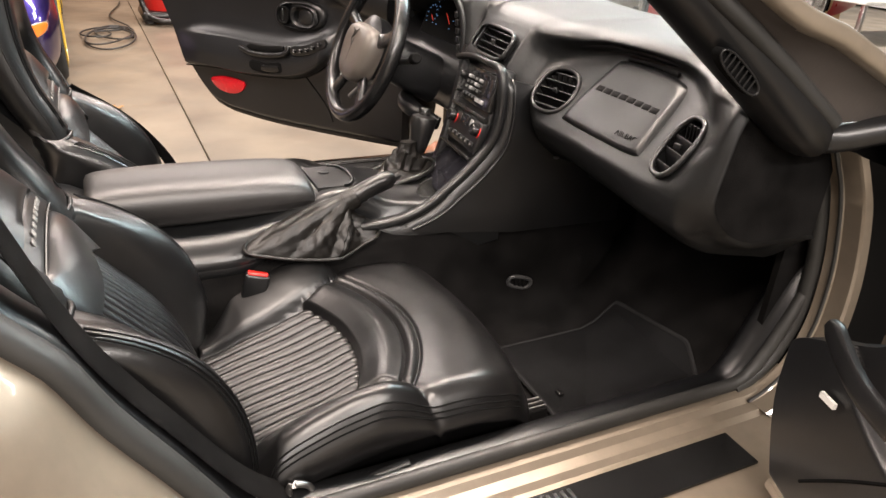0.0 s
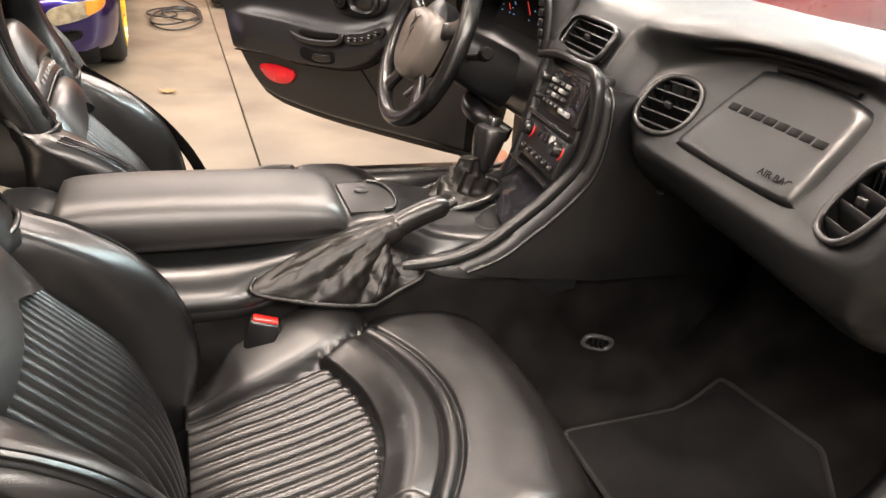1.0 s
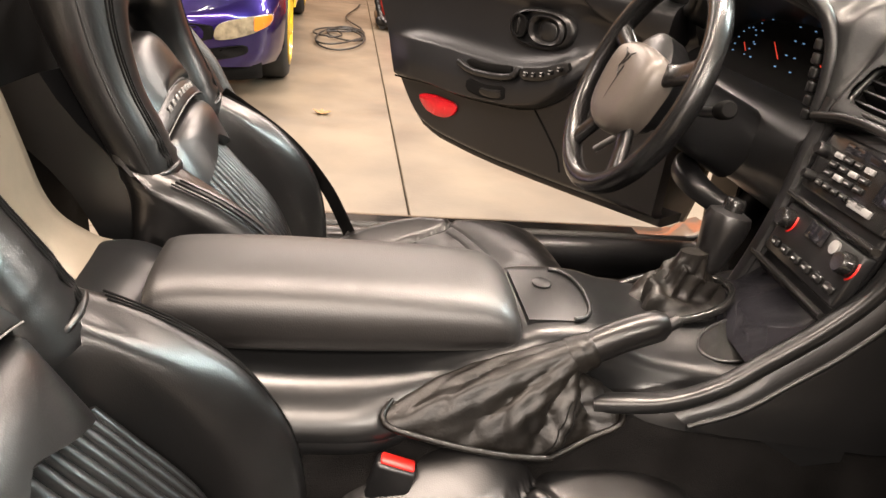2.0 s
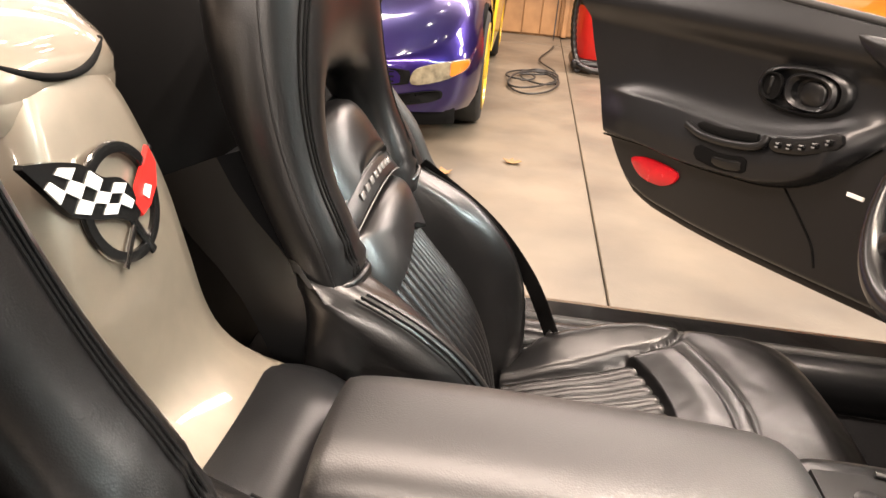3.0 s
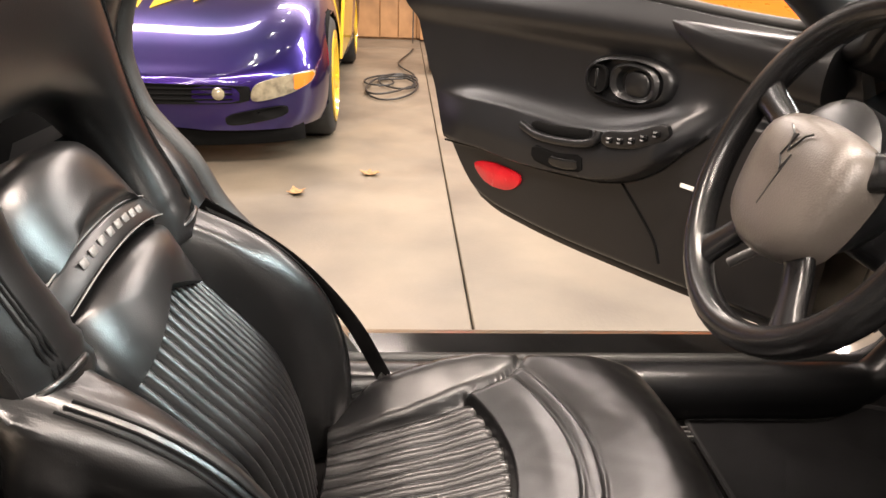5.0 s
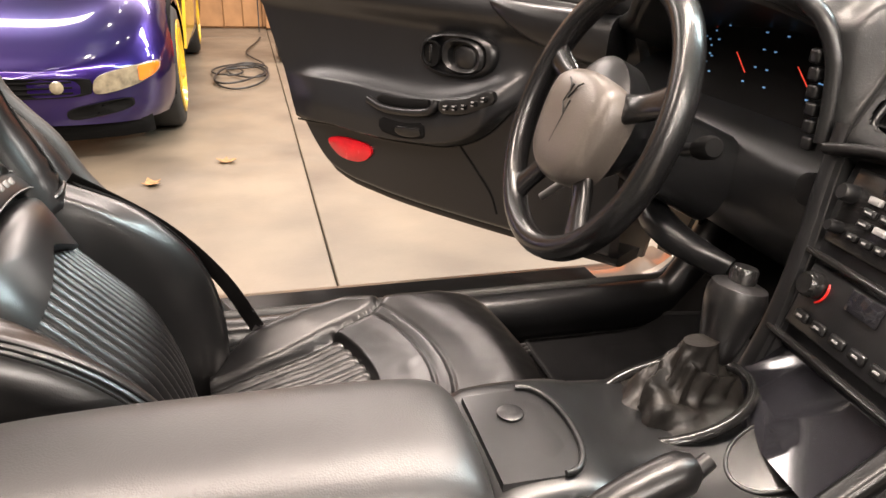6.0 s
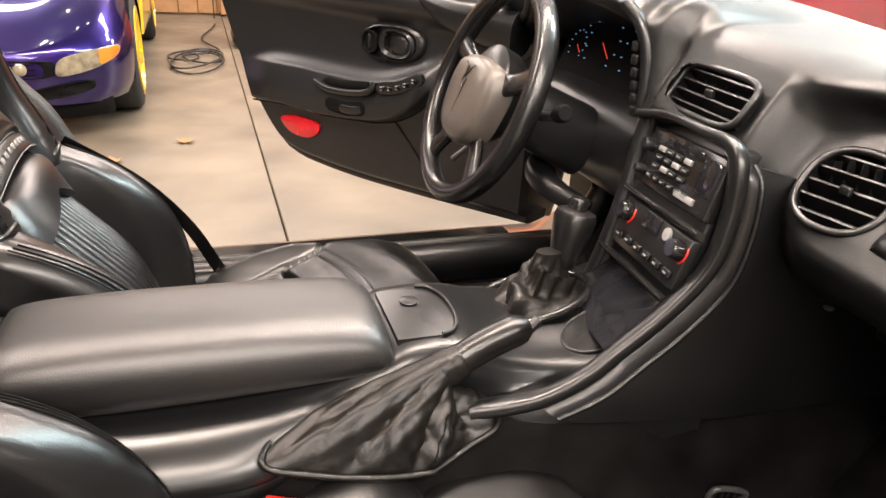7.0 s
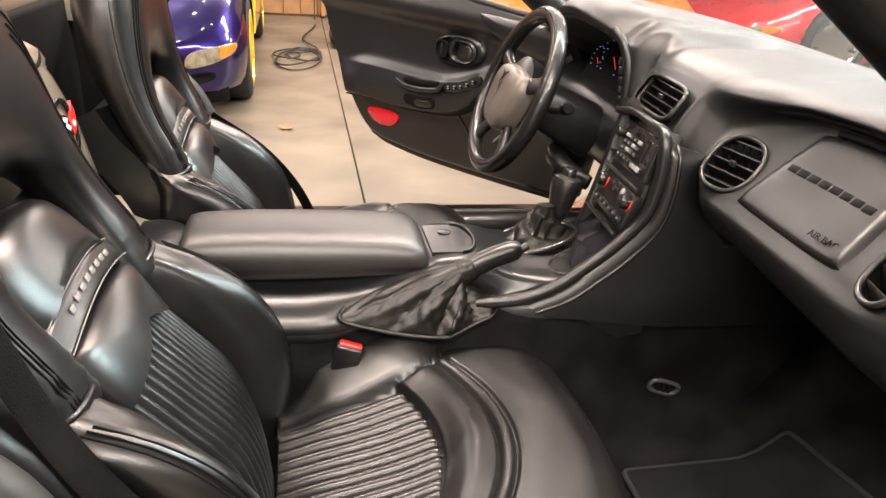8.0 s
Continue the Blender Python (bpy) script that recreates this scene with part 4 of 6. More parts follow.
ash = part("ash_lid", g, GLOSS, console, "glossy oval ash tray lid")
part("lid_rim", Geo().tube(np.array([(x, y, lid_z(x, y) - 0.0005) for x, y in o]), 0.0022, 8, closed=True), PLASTIC, ash)
# hand brake
br = thing("hand_brake", (0.40, -0.13, 0.44), "black leather hand brake lever with sagging boot", "brake lever")
p0, p1 = np.array((0.408, -0.104, 0.518)), np.array((0.505, -0.098, 0.557))
part("brake_grip", Geo().sweep(spl([p0, (p0 + p1) / 2 + (0, 0, 0.004), p1], 12), [0.016] * 3 + [0.0165] * 7 + [0.016, 0.010], [0.017] * 3 + [0.018] * 7 + [0.017, 0.011], (0, 0, 1), n=18, power=2.3), LEATHER, br, "smooth black leather brake grip")
part("release_button", Geo().tube([p1 - 0.004, p1 + (0.012, 0, 0.004)], 0.007, 12), PLASTIC, br)
# boot: a tent of soft leather from a flat hem round the tunnel slot up to the cuff
hem = spl([(0.457, -0.138, 0.459), (0.440, -0.095, 0.470), (0.330, -0.092, 0.478), (0.235, -0.108, 0.472), (0.206, -0.143, 0.460), (0.255, -0.154, 0.446), (0.320, -0.160, 0.434), (0.370, -0.160, 0.428), (0.384, -0.157, 0.430), (0.420, -0.148, 0.443)], 96, closed=True)
NB = int(np.argmin(np.abs(hem[:, 0] - 0.379) + 3 * (hem[:, 1] > -0.13)))
ta = np.linspace(0, 2 * np.pi, 96, endpoint=False)
cuff0 = p0 - 0.03 * (p1 - p0)
cuff_ring = cuff0 + 0.0195 * (np.cos(ta)[:, None] * np.array((0.37, 0, -0.92)) + np.sin(ta)[:, None] * np.array((0, 1, 0)))
hc_ = hem.mean(0)
outw = hem - hc_
outw[:, 2] = 0.0
outw[:, 1] *= 2.2
outw /= np.linalg.norm(outw, axis=1)[:, None]
outw[:, 2] = 0.35


def boot_row(k):
    body = np.sin(np.pi * k ** 0.8)
    pleat = np.abs(np.sin(3.5 * ta + 0.9 + 1.1 * k)) ** 0.7 - 0.66
    slant = np.abs(np.sin(7.0 * ta + 11.0 * k + 0.6)) ** 0.8 - 0.6
    crease = np.sin(15 * ta - 13 * k + 2.0 * np.sin(5 * k + ta))
    h = body * (0.011 * pleat + 0.0060 * slant * (1 - k) + 0.0009 * crease) + 0.004 * body
    ridge = 0.006 * np.exp(-((np.arange(96) - NB) / 2.2) ** 2) * (1 - k) * min(1.0, 8 * k)
    return hem * (1 - k) + cuff_ring * k + outw * (h + ridge)[:, None]


rows = [boot_row(k) for k in np.linspace(0, 1, 44)]
boot = part("brake_boot", Geo().grid(rows, cv=True), BOOT, br, "wrinkled worn leather brake boot")
for d in (-1, 1):
    part("boot_seam", Geo().tube([rows[i][NB + d] + outw[NB] * 0.0004 for i in range(1, 30)], 0.0009, 6), DARK, boot, "stitched seam")
part("boot_hem", Geo().tube(hem + outw * (1, 1, 0) * 0.004, 0.0034, 8, closed=True), BOOT, boot)
part("hem_stitch", Geo().tube(hem + outw * (1, 1, 0) * 0.0035 + (0, 0, 0.0028), 0.0010, 6, closed=True), DARK, boot)
part("boot_cuff", Geo().sweep([p0 + (p1 - p0) * k for k in np.linspace(-0.08, 0.20, 9)], [0.0190, 0.0198, 0.0188, 0.0198, 0.0192, 0.0180, 0.0186, 0.0182, 0.0160], [0.0200, 0.0208, 0.0198, 0.0208, 0.0202, 0.0190, 0.0196, 0.0192, 0.0170], (0, 0, 1), n=24), BOOT, br, "stitched boot cuff")

# ---- dashboard ----
dash = thing("dashboard", (0.95, 0, 0.60), "black moulded dashboard with round vents and centre stack", "dashboard")
# profile from the under edge up over the panel, brow and top to the windshield, station by station
ST = {
    -0.640: [(1.00, 0.60), (0.860, 0.605), (0.782, 0.638), (0.750, 0.690), (0.758, 0.745), (0.768, 0.795), (0.784, 0.824), (0.83, 0.844), (0.98, 0.846), (1.28, 0.79)],
    -0.605: [(0.95, 0.56), (0.800, 0.595), (0.744, 0.638), (0.731, 0.683), (0.745, 0.725), (0.780, 0.795), (0.780, 0.828), (0.82, 0.850), (0.98, 0.854), (1.30, 0.80)],
    -0.540: [(0.94, 0.56), (0.785, 0.608), (0.735, 0.642), (0.727, 0.680), (0.744, 0.708), (0.822, 0.812), (0.812, 0.840), (0.85, 0.858), (1.00, 0.862), (1.31, 0.81)],
    -0.470: [(0.95, 0.565), (0.792, 0.612), (0.740, 0.646), (0.731, 0.682), (0.752, 0.710), (0.848, 0.826), (0.834, 0.848), (0.86, 0.862), (1.01, 0.866), (1.32, 0.815)],
    -0.380: [(0.96, 0.57), (0.800, 0.616), (0.748, 0.650), (0.738, 0.683), (0.758, 0.708), (0.858, 0.830), (0.830, 0.850), (0.865, 0.866), (1.02, 0.869), (1.33, 0.815)],
    -0.300: [(0.97, 0.58), (0.806, 0.620), (0.757, 0.652), (0.745, 0.682), (0.762, 0.706), (0.854, 0.828), (0.824, 0.848), (0.865, 0.864), (1.03, 0.869), (1.34, 0.815)],
    -0.210: [(0.97, 0.58), (0.808, 0.622), (0.765, 0.652), (0.748, 0.682), (0.757, 0.705), (0.830, 0.806), (0.806, 0.838), (0.85, 0.862), (1.03, 0.868), (1.35, 0.818)],
    -0.155: [(0.97, 0.55), (0.830, 0.600), (0.790, 0.640), (0.768, 0.680), (0.762, 0.715), (0.800, 0.794), (0.786, 0.836), (0.85, 0.860), (1.03, 0.866), (1.35, 0.82)],
}
ST[-0.112] = [(0.97, 0.55), (0.850, 0.600), (0.815, 0.640), (0.790, 0.680), (0.780, 0.715), (0.782, 0.765), (0.800, 0.785), (0.86, 0.805), (1.03, 0.820), (1.35, 0.79)]
ST[-0.085] = [(x + 0.02, z - 0.01) for x, z in ST[-0.112]]
base_ = ST[-0.640]
ST[-0.656] = [(x + 0.07 * (0.95 - x), z + 0.07 * (0.74 - z)) for x, z in base_]


def sheet(stations, yq, n):
    """A surface through profiles of equal point count, point k of one profile running into point k of the next."""
    yk = sorted(stations)
    tk = np.linspace(0, len(stations[yk[0]]) - 1, n)
    idx = np.arange(len(stations[yk[0]]))
    cols = np.array([np.stack([level(tk, idx, [q[0] for q in stations[y]]), level(tk, idx, [q[1] for q in stations[y]])], 1) for y in yk])
    return np.stack([np.stack([level(yq, yk, cols[:, j, 0]), yq, level(yq, yk, cols[:, j, 1])], 1) for j in range(n)], 1)


P = sheet(ST, np.linspace(-0.656, -0.085, 54), 60)


def cut(g, holes):
    """Leaves out the faces that lie inside the given vent openings."""
    v = np.array(g.v)
    keep = []
    for f in g.f:
        c = v[list(f)].mean(0)
        if any(abs((c - o_) @ n_) < 0.05 and abs((c - o_) @ u_ / (0.95 * hu)) ** pw + abs((c - o_) @ v_ / (0.95 * hv)) ** pw < 1 for o_, u_, v_, n_, hu, hv, pw in holes):
            continue
        keep.append(f)
    g.f = keep
    return g


HOLES = []

# centre stack: a tilted face with a rounded bezel
O = np.array((0.734, 0.063, 0.7455))
UU, VV, NN = np.array((-0.1345, -0.9897, 0.0480)), np.array((0.2917, 0.0068, 0.9565)), np.array((-0.947, 0.1427, 0.2878))


def stack(u, v, n=0.0):
    return O + UU * u + VV * v + NN * n


ROT = Matrix(((UU[0], VV[0], NN[0]), (UU[1], VV[1], NN[1]), (UU[2], VV[2], NN[2]))).to_4x4()
face = part("stack_face", Geo().box(tuple(stack(0.100, -0.085, -0.02)), (0.190, 0.20, 0.03), 0.006, ROT), PLASTIC, dash, "black centre stack panel")
# stack side towards the driver
rows = []
for k, (v, ul) in enumerate(spl([(0.030, -0.020), (-0.03, -0.008), (-0.09, 0.006), (-0.16, 0.016), (-0.23, 0.014), (-0.29, 0.0)], 26)):
    rows.append([stack(ul - 0.03, v, -0.14), stack(ul - 0.022, v, -0.04), stack(ul - 0.012, v, 0.004), stack(ul, v, 0.010), stack(ul + 0.010, v, 0.006), stack(ul + 0.014, v, -0.01)])
part("stack_flank", Geo().slab(rows, tuple(-NN * 0.006 + UU * 0.003)), VINYL, dash)
# the sweeping bezel: top edge, right side, down to the console edge
bz = [stack(-0.012, 0.004, 0.012), stack(0.06, 0.016, 0.012), stack(0.15, 0.016, 0.013)]
bz += [np.array(q) for q in ((0.708, -0.124, 0.768), (0.706, -0.143, 0.750), (0.706, -0.147, 0.692), (0.694, -0.146, 0.634), (0.655, -0.142, 0.581), (0.605, -0.138, 0.535), (0.560, -0.140, 0.504), (0.505, -0.139, 0.483), (0.430, -0.124, 0.470))]
part("bezel_trim", Geo().sweep(spl(bz, 80), 0.0055 + 0.0055 * step(18, 30, np.arange(80)), 0.0095, tuple(NN), n=18, power=3.0), SATIN, dash, "padded black bezel rail")
cv = spl(bz[3:11], 40)
rows = [[p_ + (0.004, -0.006, -0.006), p_ + (0.012, -0.014, -0.012), p_ + (0.022, -0.016, -0.020), (p_[0] + 0.06, -0.160, p_[2] - 0.028), (p_[0] * 0.5 + 0.5, -0.168, max(0.43, p_[2] - 0.05)), (1.02, -0.175, max(0.43, p_[2] - 0.08))] for p_ in cv]
part("tunnel_side", Geo().slab(rows, (0, 0.012, 0)), VINYL, dash, "smooth black tunnel side panel")
part("trim_bead", Geo().tube([p_ + (0.021, -0.0165, -0.019) for p_ in cv], 0.0035, 8), VINYL, dash)
# radio
radio = part("radio", Geo().box(tuple(stack(0.112, -0.038, -0.004)), (0.172, 0.074, 0.016), 0.003, ROT), GLOSS, dash, "black car radio with grey buttons")
for u, v, r in ((0.036, -0.026, 0.0085), (0.040, -0.058, 0.006)):
    part("radio_knob", Geo().lathe([(r, 0), (r, 0.012), (r * 0.8, 0.015), (0.001, 0.015)], Matrix.Translation(stack(u, v, 0.003)) @ ROT, 18), PLASTIC, radio)
part("radio_display", Geo().box(tuple(stack(0.110, -0.012, 0.0045)), (0.085, 0.010, 0.002), 0.0005, ROT), GLASSY, radio)
part("cassette_door", Geo().box(tuple(stack(0.176, -0.030, 0.0045)), (0.034, 0.040, 0.003), 0.001, ROT), GLASSY, radio, "dark glossy tape door")
for i in range(4):
    for j in range(3):
        part("button", Geo().box(tuple(stack(0.066 + 0.021 * i, -0.024 - 0.011 * j, 0.0055)), (0.016, 0.0065, 0.004), 0.001, ROT), PLASTIC if (i + j) % 3 else GREYPL, radio)
for i in range(6):
    part("button", Geo().box(tuple(stack(0.060 + 0.018 * i, -0.060, 0.0055)), (0.014, 0.006, 0.004), 0.001, ROT), PLASTIC, radio)
for i in range(4):
    for j in range(3):
        part("button_print", Geo().box(tuple(stack(0.066 + 0.021 * i, -0.024 - 0.011 * j, 0.0078)), (0.009, 0.0014, 0.0008), 0, ROT), GREYPL, radio)
for i in range(6):
    part("button_print", Geo().box(tuple(stack(0.060 + 0.018 * i, -0.060, 0.0078)), (0.005, 0.0016, 0.0008), 0, ROT), GREYPL, radio)
part("button_print", Geo().box(tuple(stack(0.150, -0.062, 0.0055)), (0.042, 0.008, 0.004), 0.001, ROT), GREYPL, radio, "row of pale grey buttons")
part("stack_rail", Geo().sweep([stack(0.02, -0.088, 0.004), stack(0.208, -0.088, 0.004)], 0.004, 0.006, tuple(NN), n=10), GLOSS, dash)
hvac = part("climate_panel", Geo().box(tuple(stack(0.115, -0.128, -0.004)), (0.168, 0.064, 0.016), 0.003, ROT), PLASTIC, dash, "black climate control panel with two knobs")
for u in (0.050, 0.186):
    kb = part("climate_knob", Geo().lathe([(0.0125, 0), (0.0125, 0.012), (0.010, 0.016), (0.001, 0.016)], Matrix.Translation(stack(u, -0.114, 0.003)) @ ROT, 20), GLOSS, hvac)
    part("red_arc", Geo().tube([stack(u + 0.0155 * np.cos(a), -0.114 + 0.0155 * np.sin(a), 0.0045) for a in np.linspace(-1.1, 0.5, 9)], 0.0012, 6), REDPL, kb, "red temperature arc")
part("climate_display", Geo().box(tuple(stack(0.112, -0.108, 0.005)), (0.040, 0.020, 0.003), 0.001, ROT), GLASSY, hvac, "smoked display window")
part("round_button", Geo().lathe([(0.008, 0), (0.008, 0.004), (0.001, 0.005)], Matrix.Translation(stack(0.152, -0.108, 0.003)) @ ROT, 16), GREYPL, hvac)
for i in range(6):
    part("button", Geo().box(tuple(stack(0.052 + 0.026 * i, -0.145, 0.0055)), (0.018, 0.010, 0.005), 0.002, ROT), PLASTIC, hvac)
    part("button_print", Geo().box(tuple(stack(0.052 + 0.026 * i, -0.145, 0.0083)), (0.007, 0.002, 0.001), 0, ROT), GREYPL, hvac)
part("stack_rail", Geo().sweep([stack(0.020, -0.172, 0.004), stack(0.198, -0.172, 0.004)], 0.004, 0.006, tuple(NN), n=10), GLOSS, dash)
# open cubby under the stack
rows = [[stack(u, v, -0.012 + 0.040 * (v + 0.178) / -0.084) for v in np.linspace(-0.178, -0.262, 5)] for u in np.linspace(0.02, 0.192, 8)]
part("cubby", Geo().slab(rows, tuple(-NN * 0.01)), GLASSY, dash, "glossy black storage cubby door")


def vent(name_at, axis_u, axis_v, hu, hv, nsl, label, tilt=0.35, power=2.6):
    c = np.array(name_at, float)
    au, av = np.array(axis_u, float), np.array(axis_v, float)
    au /= np.linalg.norm(au)
    nn = np.cross(au, av)
    nn /= np.linalg.norm(nn)
    av = np.cross(nn, au)
    if nn[0] > 0:
        nn = -nn
    tt = np.linspace(0, 2 * np.pi, 44, endpoint=False)
    cs, sn = np.cos(tt), np.sin(tt)
    cs, sn = np.sign(cs) * np.abs(cs) ** (2 / power), np.sign(sn) * np.abs(sn) ** (2 / power)
    ring_ = c + au * (hu * cs)[:, None] + av * (hv * sn)[:, None]
    HOLES.append((c, au, av, nn, hu, hv, power))
    rim = part("air_vent", Geo().sweep(ring_ + nn * 0.0008, 0.0040, 0.0042, tuple(nn), n=12, closed=True), PLASTIC, dash, label)
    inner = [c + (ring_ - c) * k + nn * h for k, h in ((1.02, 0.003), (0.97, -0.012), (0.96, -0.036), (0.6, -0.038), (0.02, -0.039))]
    # shade inside the vent is put into the near-black colour
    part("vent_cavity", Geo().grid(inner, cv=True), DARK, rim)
    for k in range(nsl):
        v = -hv + 2 * hv * (k + 0.7) / (nsl + 0.4)
        hw = hu * (1 - min(1, abs(v / hv)) ** power) ** (1 / power) * 0.97
        a = c + av * v
        rws = [[a + au * q - nn * 0.003 + (nn * 1 + av * tilt) * r for r in (0.002, -0.008, -0.018)] for q in np.linspace(-hw, hw, 6)]
        part("vent_slat", Geo().slab(rws, tuple(av * 0.0022)), PLASTIC, rim)
    part("vent_tab", Geo().box(tuple(c + nn * 0.001), (0.006, 0.014, 0.010), 0.002), PLASTIC, rim)
    for q in np.linspace(-0.6, 0.6, 5):
        hh = hv * (1 - abs(q) ** power) ** (1 / power) * 0.95
        a = c + au * hu * q - nn * 0.022
        # rear vanes coloured near-black so they sink into the painted shade
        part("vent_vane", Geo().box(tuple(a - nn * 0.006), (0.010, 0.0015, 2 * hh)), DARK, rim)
    return rim


# airbag door
oa = [(-0.282, 0.706), (-0.271, 0.718), (-0.282, 0.760), (-0.300, 0.804), (-0.315, 0.817), (-0.40, 0.820), (-0.475, 0.814), (-0.494, 0.802), (-0.500, 0.760), (-0.503, 0.718), (-0.492, 0.708), (-0.40, 0.705)]
oa = spl(oa, 60, closed=True)


GY = P[:, 0, 1]


def DS(a, b, h):
    """Point on the passenger dash face at lateral a and height b, raised by h."""
    a, b = np.atleast_1d(np.asarray(a, float)), np.atleast_1d(np.asarray(b, float))
    xs_ = []
    for aa, bb in zip(a, b):
        i = int(np.clip(np.searchsorted(GY, aa) - 1, 0, len(GY) - 2))
        f = (aa - GY[i]) / (GY[i + 1] - GY[i])
        col = P[i] * (1 - f) + P[i + 1] * f
        lo_ = int(np.argmin(np.where(col[:, 2] < 0.72, col[:, 0], 9)))
        seg = col[lo_:lo_ + 22]
        hi_ = int(np.argmax(seg[:, 0])) + 1
        xs_.append(np.interp(bb, seg[:hi_, 2], seg[:hi_, 0]))
    return np.stack([np.array(xs_) - 0.9 * h, a, b + 0.4 * h], -1)


def face_vent(y, z, hu, hv, n, label, tilt, power, lean):
    """A vent lying flush on the dash face."""
    c_ = DS(y, z, 0.003)[0]
    eu = DS(y - 0.03, z + lean, 0)[0] - DS(y + 0.03, z - lean, 0)[0]
    ev = DS(y, z + 0.03, 0)[0] - DS(y, z - 0.03, 0)[0]
    return vent(c_, eu, ev, hu, hv, n, label, tilt=tilt, power=power)


vent((0.750, -0.020, 0.799), (-0.022, -0.162, 0.003), (0.53, 0.0, 0.85), 0.080, 0.031, 4, "black rectangular centre air vent", power=4.5)
face_vent(-0.212, 0.742, 0.048, 0.046, 5, "round black dash air vent", 0.35, 2.4, 0.0)
face_vent(-0.567, 0.744, 0.032, 0.050, 4, "oval black dash air vent", 0.9, 2.6, 0.0)
# one sheet over passenger face, centre pod and gauge hood
HOODS = {0.130: (0.742, 0.862, 0.81, 0.904), 0.145: (0.735, 0.872, 0.80, 0.912), 0.22: (0.715, 0.892, 0.79, 0.926), 0.325: (0.705, 0.902, 0.78, 0.932), 0.43: (0.715, 0.892, 0.79, 0.926),
         0.51: (0.74, 0.86, 0.81, 0.905), 0.56: (0.76, 0.83, 0.83, 0.87), 0.64: (0.79, 0.81, 0.86, 0.845)}
SHEET = {y: q for y, q in ST.items() if y < -0.15}
SHEET[-0.130] = [(0.97, 0.55), (0.845, 0.60), (0.80, 0.655), (0.765, 0.70), (0.748, 0.735), (0.776, 0.808), (0.782, 0.838), (0.842, 0.861), (1.03, 0.867), (1.35, 0.82)]
SHEET[-0.108] = [(0.97, 0.55), (0.85, 0.60), (0.80, 0.67), (0.742, 0.742), (0.732, 0.760), (0.768, 0.826), (0.782, 0.843), (0.835, 0.862), (1.02, 0.868), (1.35, 0.82)]
SHEET[-0.020] = [(0.97, 0.55), (0.85, 0.60), (0.80, 0.67), (0.738, 0.748), (0.730, 0.764), (0.768, 0.829), (0.781, 0.846), (0.83, 0.865), (1.02, 0.870), (1.35, 0.82)]
SHEET[0.062] = [(0.97, 0.55), (0.85, 0.60), (0.80, 0.67), (0.738, 0.748), (0.731, 0.764), (0.768, 0.829), (0.782, 0.848), (0.83, 0.868), (1.02, 0.871), (1.35, 0.82)]
SHEET[0.085] = [(0.97, 0.55), (0.85, 0.60), (0.81, 0.67), (0.752, 0.745), (0.750, 0.765), (0.776, 0.822), (0.788, 0.856), (0.825, 0.884), (1.01, 0.876), (1.36, 0.818)]
SHEET[0.108] = [(0.97, 0.55), (0.85, 0.60), (0.81, 0.67), (0.752, 0.745), (0.748, 0.775), (0.752, 0.845), (0.762, 0.872), (0.815, 0.898), (1.0, 0.884), (1.36, 0.816)]
for y, (xf, zf, xt, zt) in HOODS.items():
    SHEET[y] = [(xf + 0.14, zf - 0.06), (xf + 0.11, zf - 0.05), (xf + 0.07, zf - 0.035), (xf + 0.03, zf - 0.02), (xf + 0.006, zf - 0.012), (xf, zf), (xf + 0.014, zf + 0.014), (xt, zt), (1.0, 0.5 * zt + 0.435), (1.36, 0.815)]
PF = sheet(SHEET, np.r_[np.linspace(-0.656, -0.158, 150), np.linspace(-0.155, 0.150, 130), np.linspace(0.155, 0.64, 70)], 180)
part("dash_pad", cut(Geo().slab(PF, (0.012, 0, -0.010)), HOLES), DASHM, dash, "black vinyl dash pad with raised gauge hood and soft brow", angle=60)
# added cap in carpet black paints the shaded end of the dash
ends = PF[0] + (0, -0.001, 0)
part("dash_end_shade", Geo().grid([ends, ends * 0.5 + np.array((0.99, -0.662, 0.74)) * 0.5, ends * 0.03 + np.array((0.99, -0.662, 0.74)) * 0.97]), CARPET, dash, "added matt black dash end cap that stands for shade")
ab = part("airbag_door", Geo().pad(oa, DS, 0.009, 0.012, power=12, rings=14), SATIN, dash, "black airbag door with a row of embossed blocks")
for k in range(8):
    em = Geo()
    a = -0.318 - 0.0215 * k
    c = DS(np.array([a]), np.array([0.768]), np.array([0.0092]))[0]
    em.box(tuple(c), (0.0016, 0.0175, 0.0105), 0.0006, Euler((0, radians(42), 0)).to_matrix().to_4x4(), seg=1)
    part("embossed_mark", em, DARK, ab)
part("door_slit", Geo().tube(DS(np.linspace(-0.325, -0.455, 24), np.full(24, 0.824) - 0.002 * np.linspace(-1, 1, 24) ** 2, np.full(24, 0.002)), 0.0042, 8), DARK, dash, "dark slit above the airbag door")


def lettering(text, size, m, material, parent):
    """Raised letters in the built-in font, as a mesh."""
    cu = bpy.data.curves.new("lettering", "FONT")
    cu.body, cu.size, cu.extrude, cu.align_x, cu.resolution_u = text, size, 0.0004, "CENTER", 2
    tmp = bpy.data.objects.new("lettering", cu)
    me = tmp.to_mesh()
    g_ = Geo().add([m @ v.co for v in me.vertices], [list(p_.vertices) for p_ in me.polygons])
    tmp.to_mesh_clear()
    bpy.data.objects.remove(tmp)
    bpy.data.curves.remove(cu)
    return part("lettering", g_, material, parent, smooth=False)


at_ = DS(-0.458, 0.722, 0.0108)[0]
lettering("AIR BAG", 0.0125, Matrix.Translation(at_) @ Matrix(((0.10, 0.47, -0.87), (-0.99, 0.02, -0.10), (-0.03, 0.88, 0.47))).to_4x4(), DARK, ab)
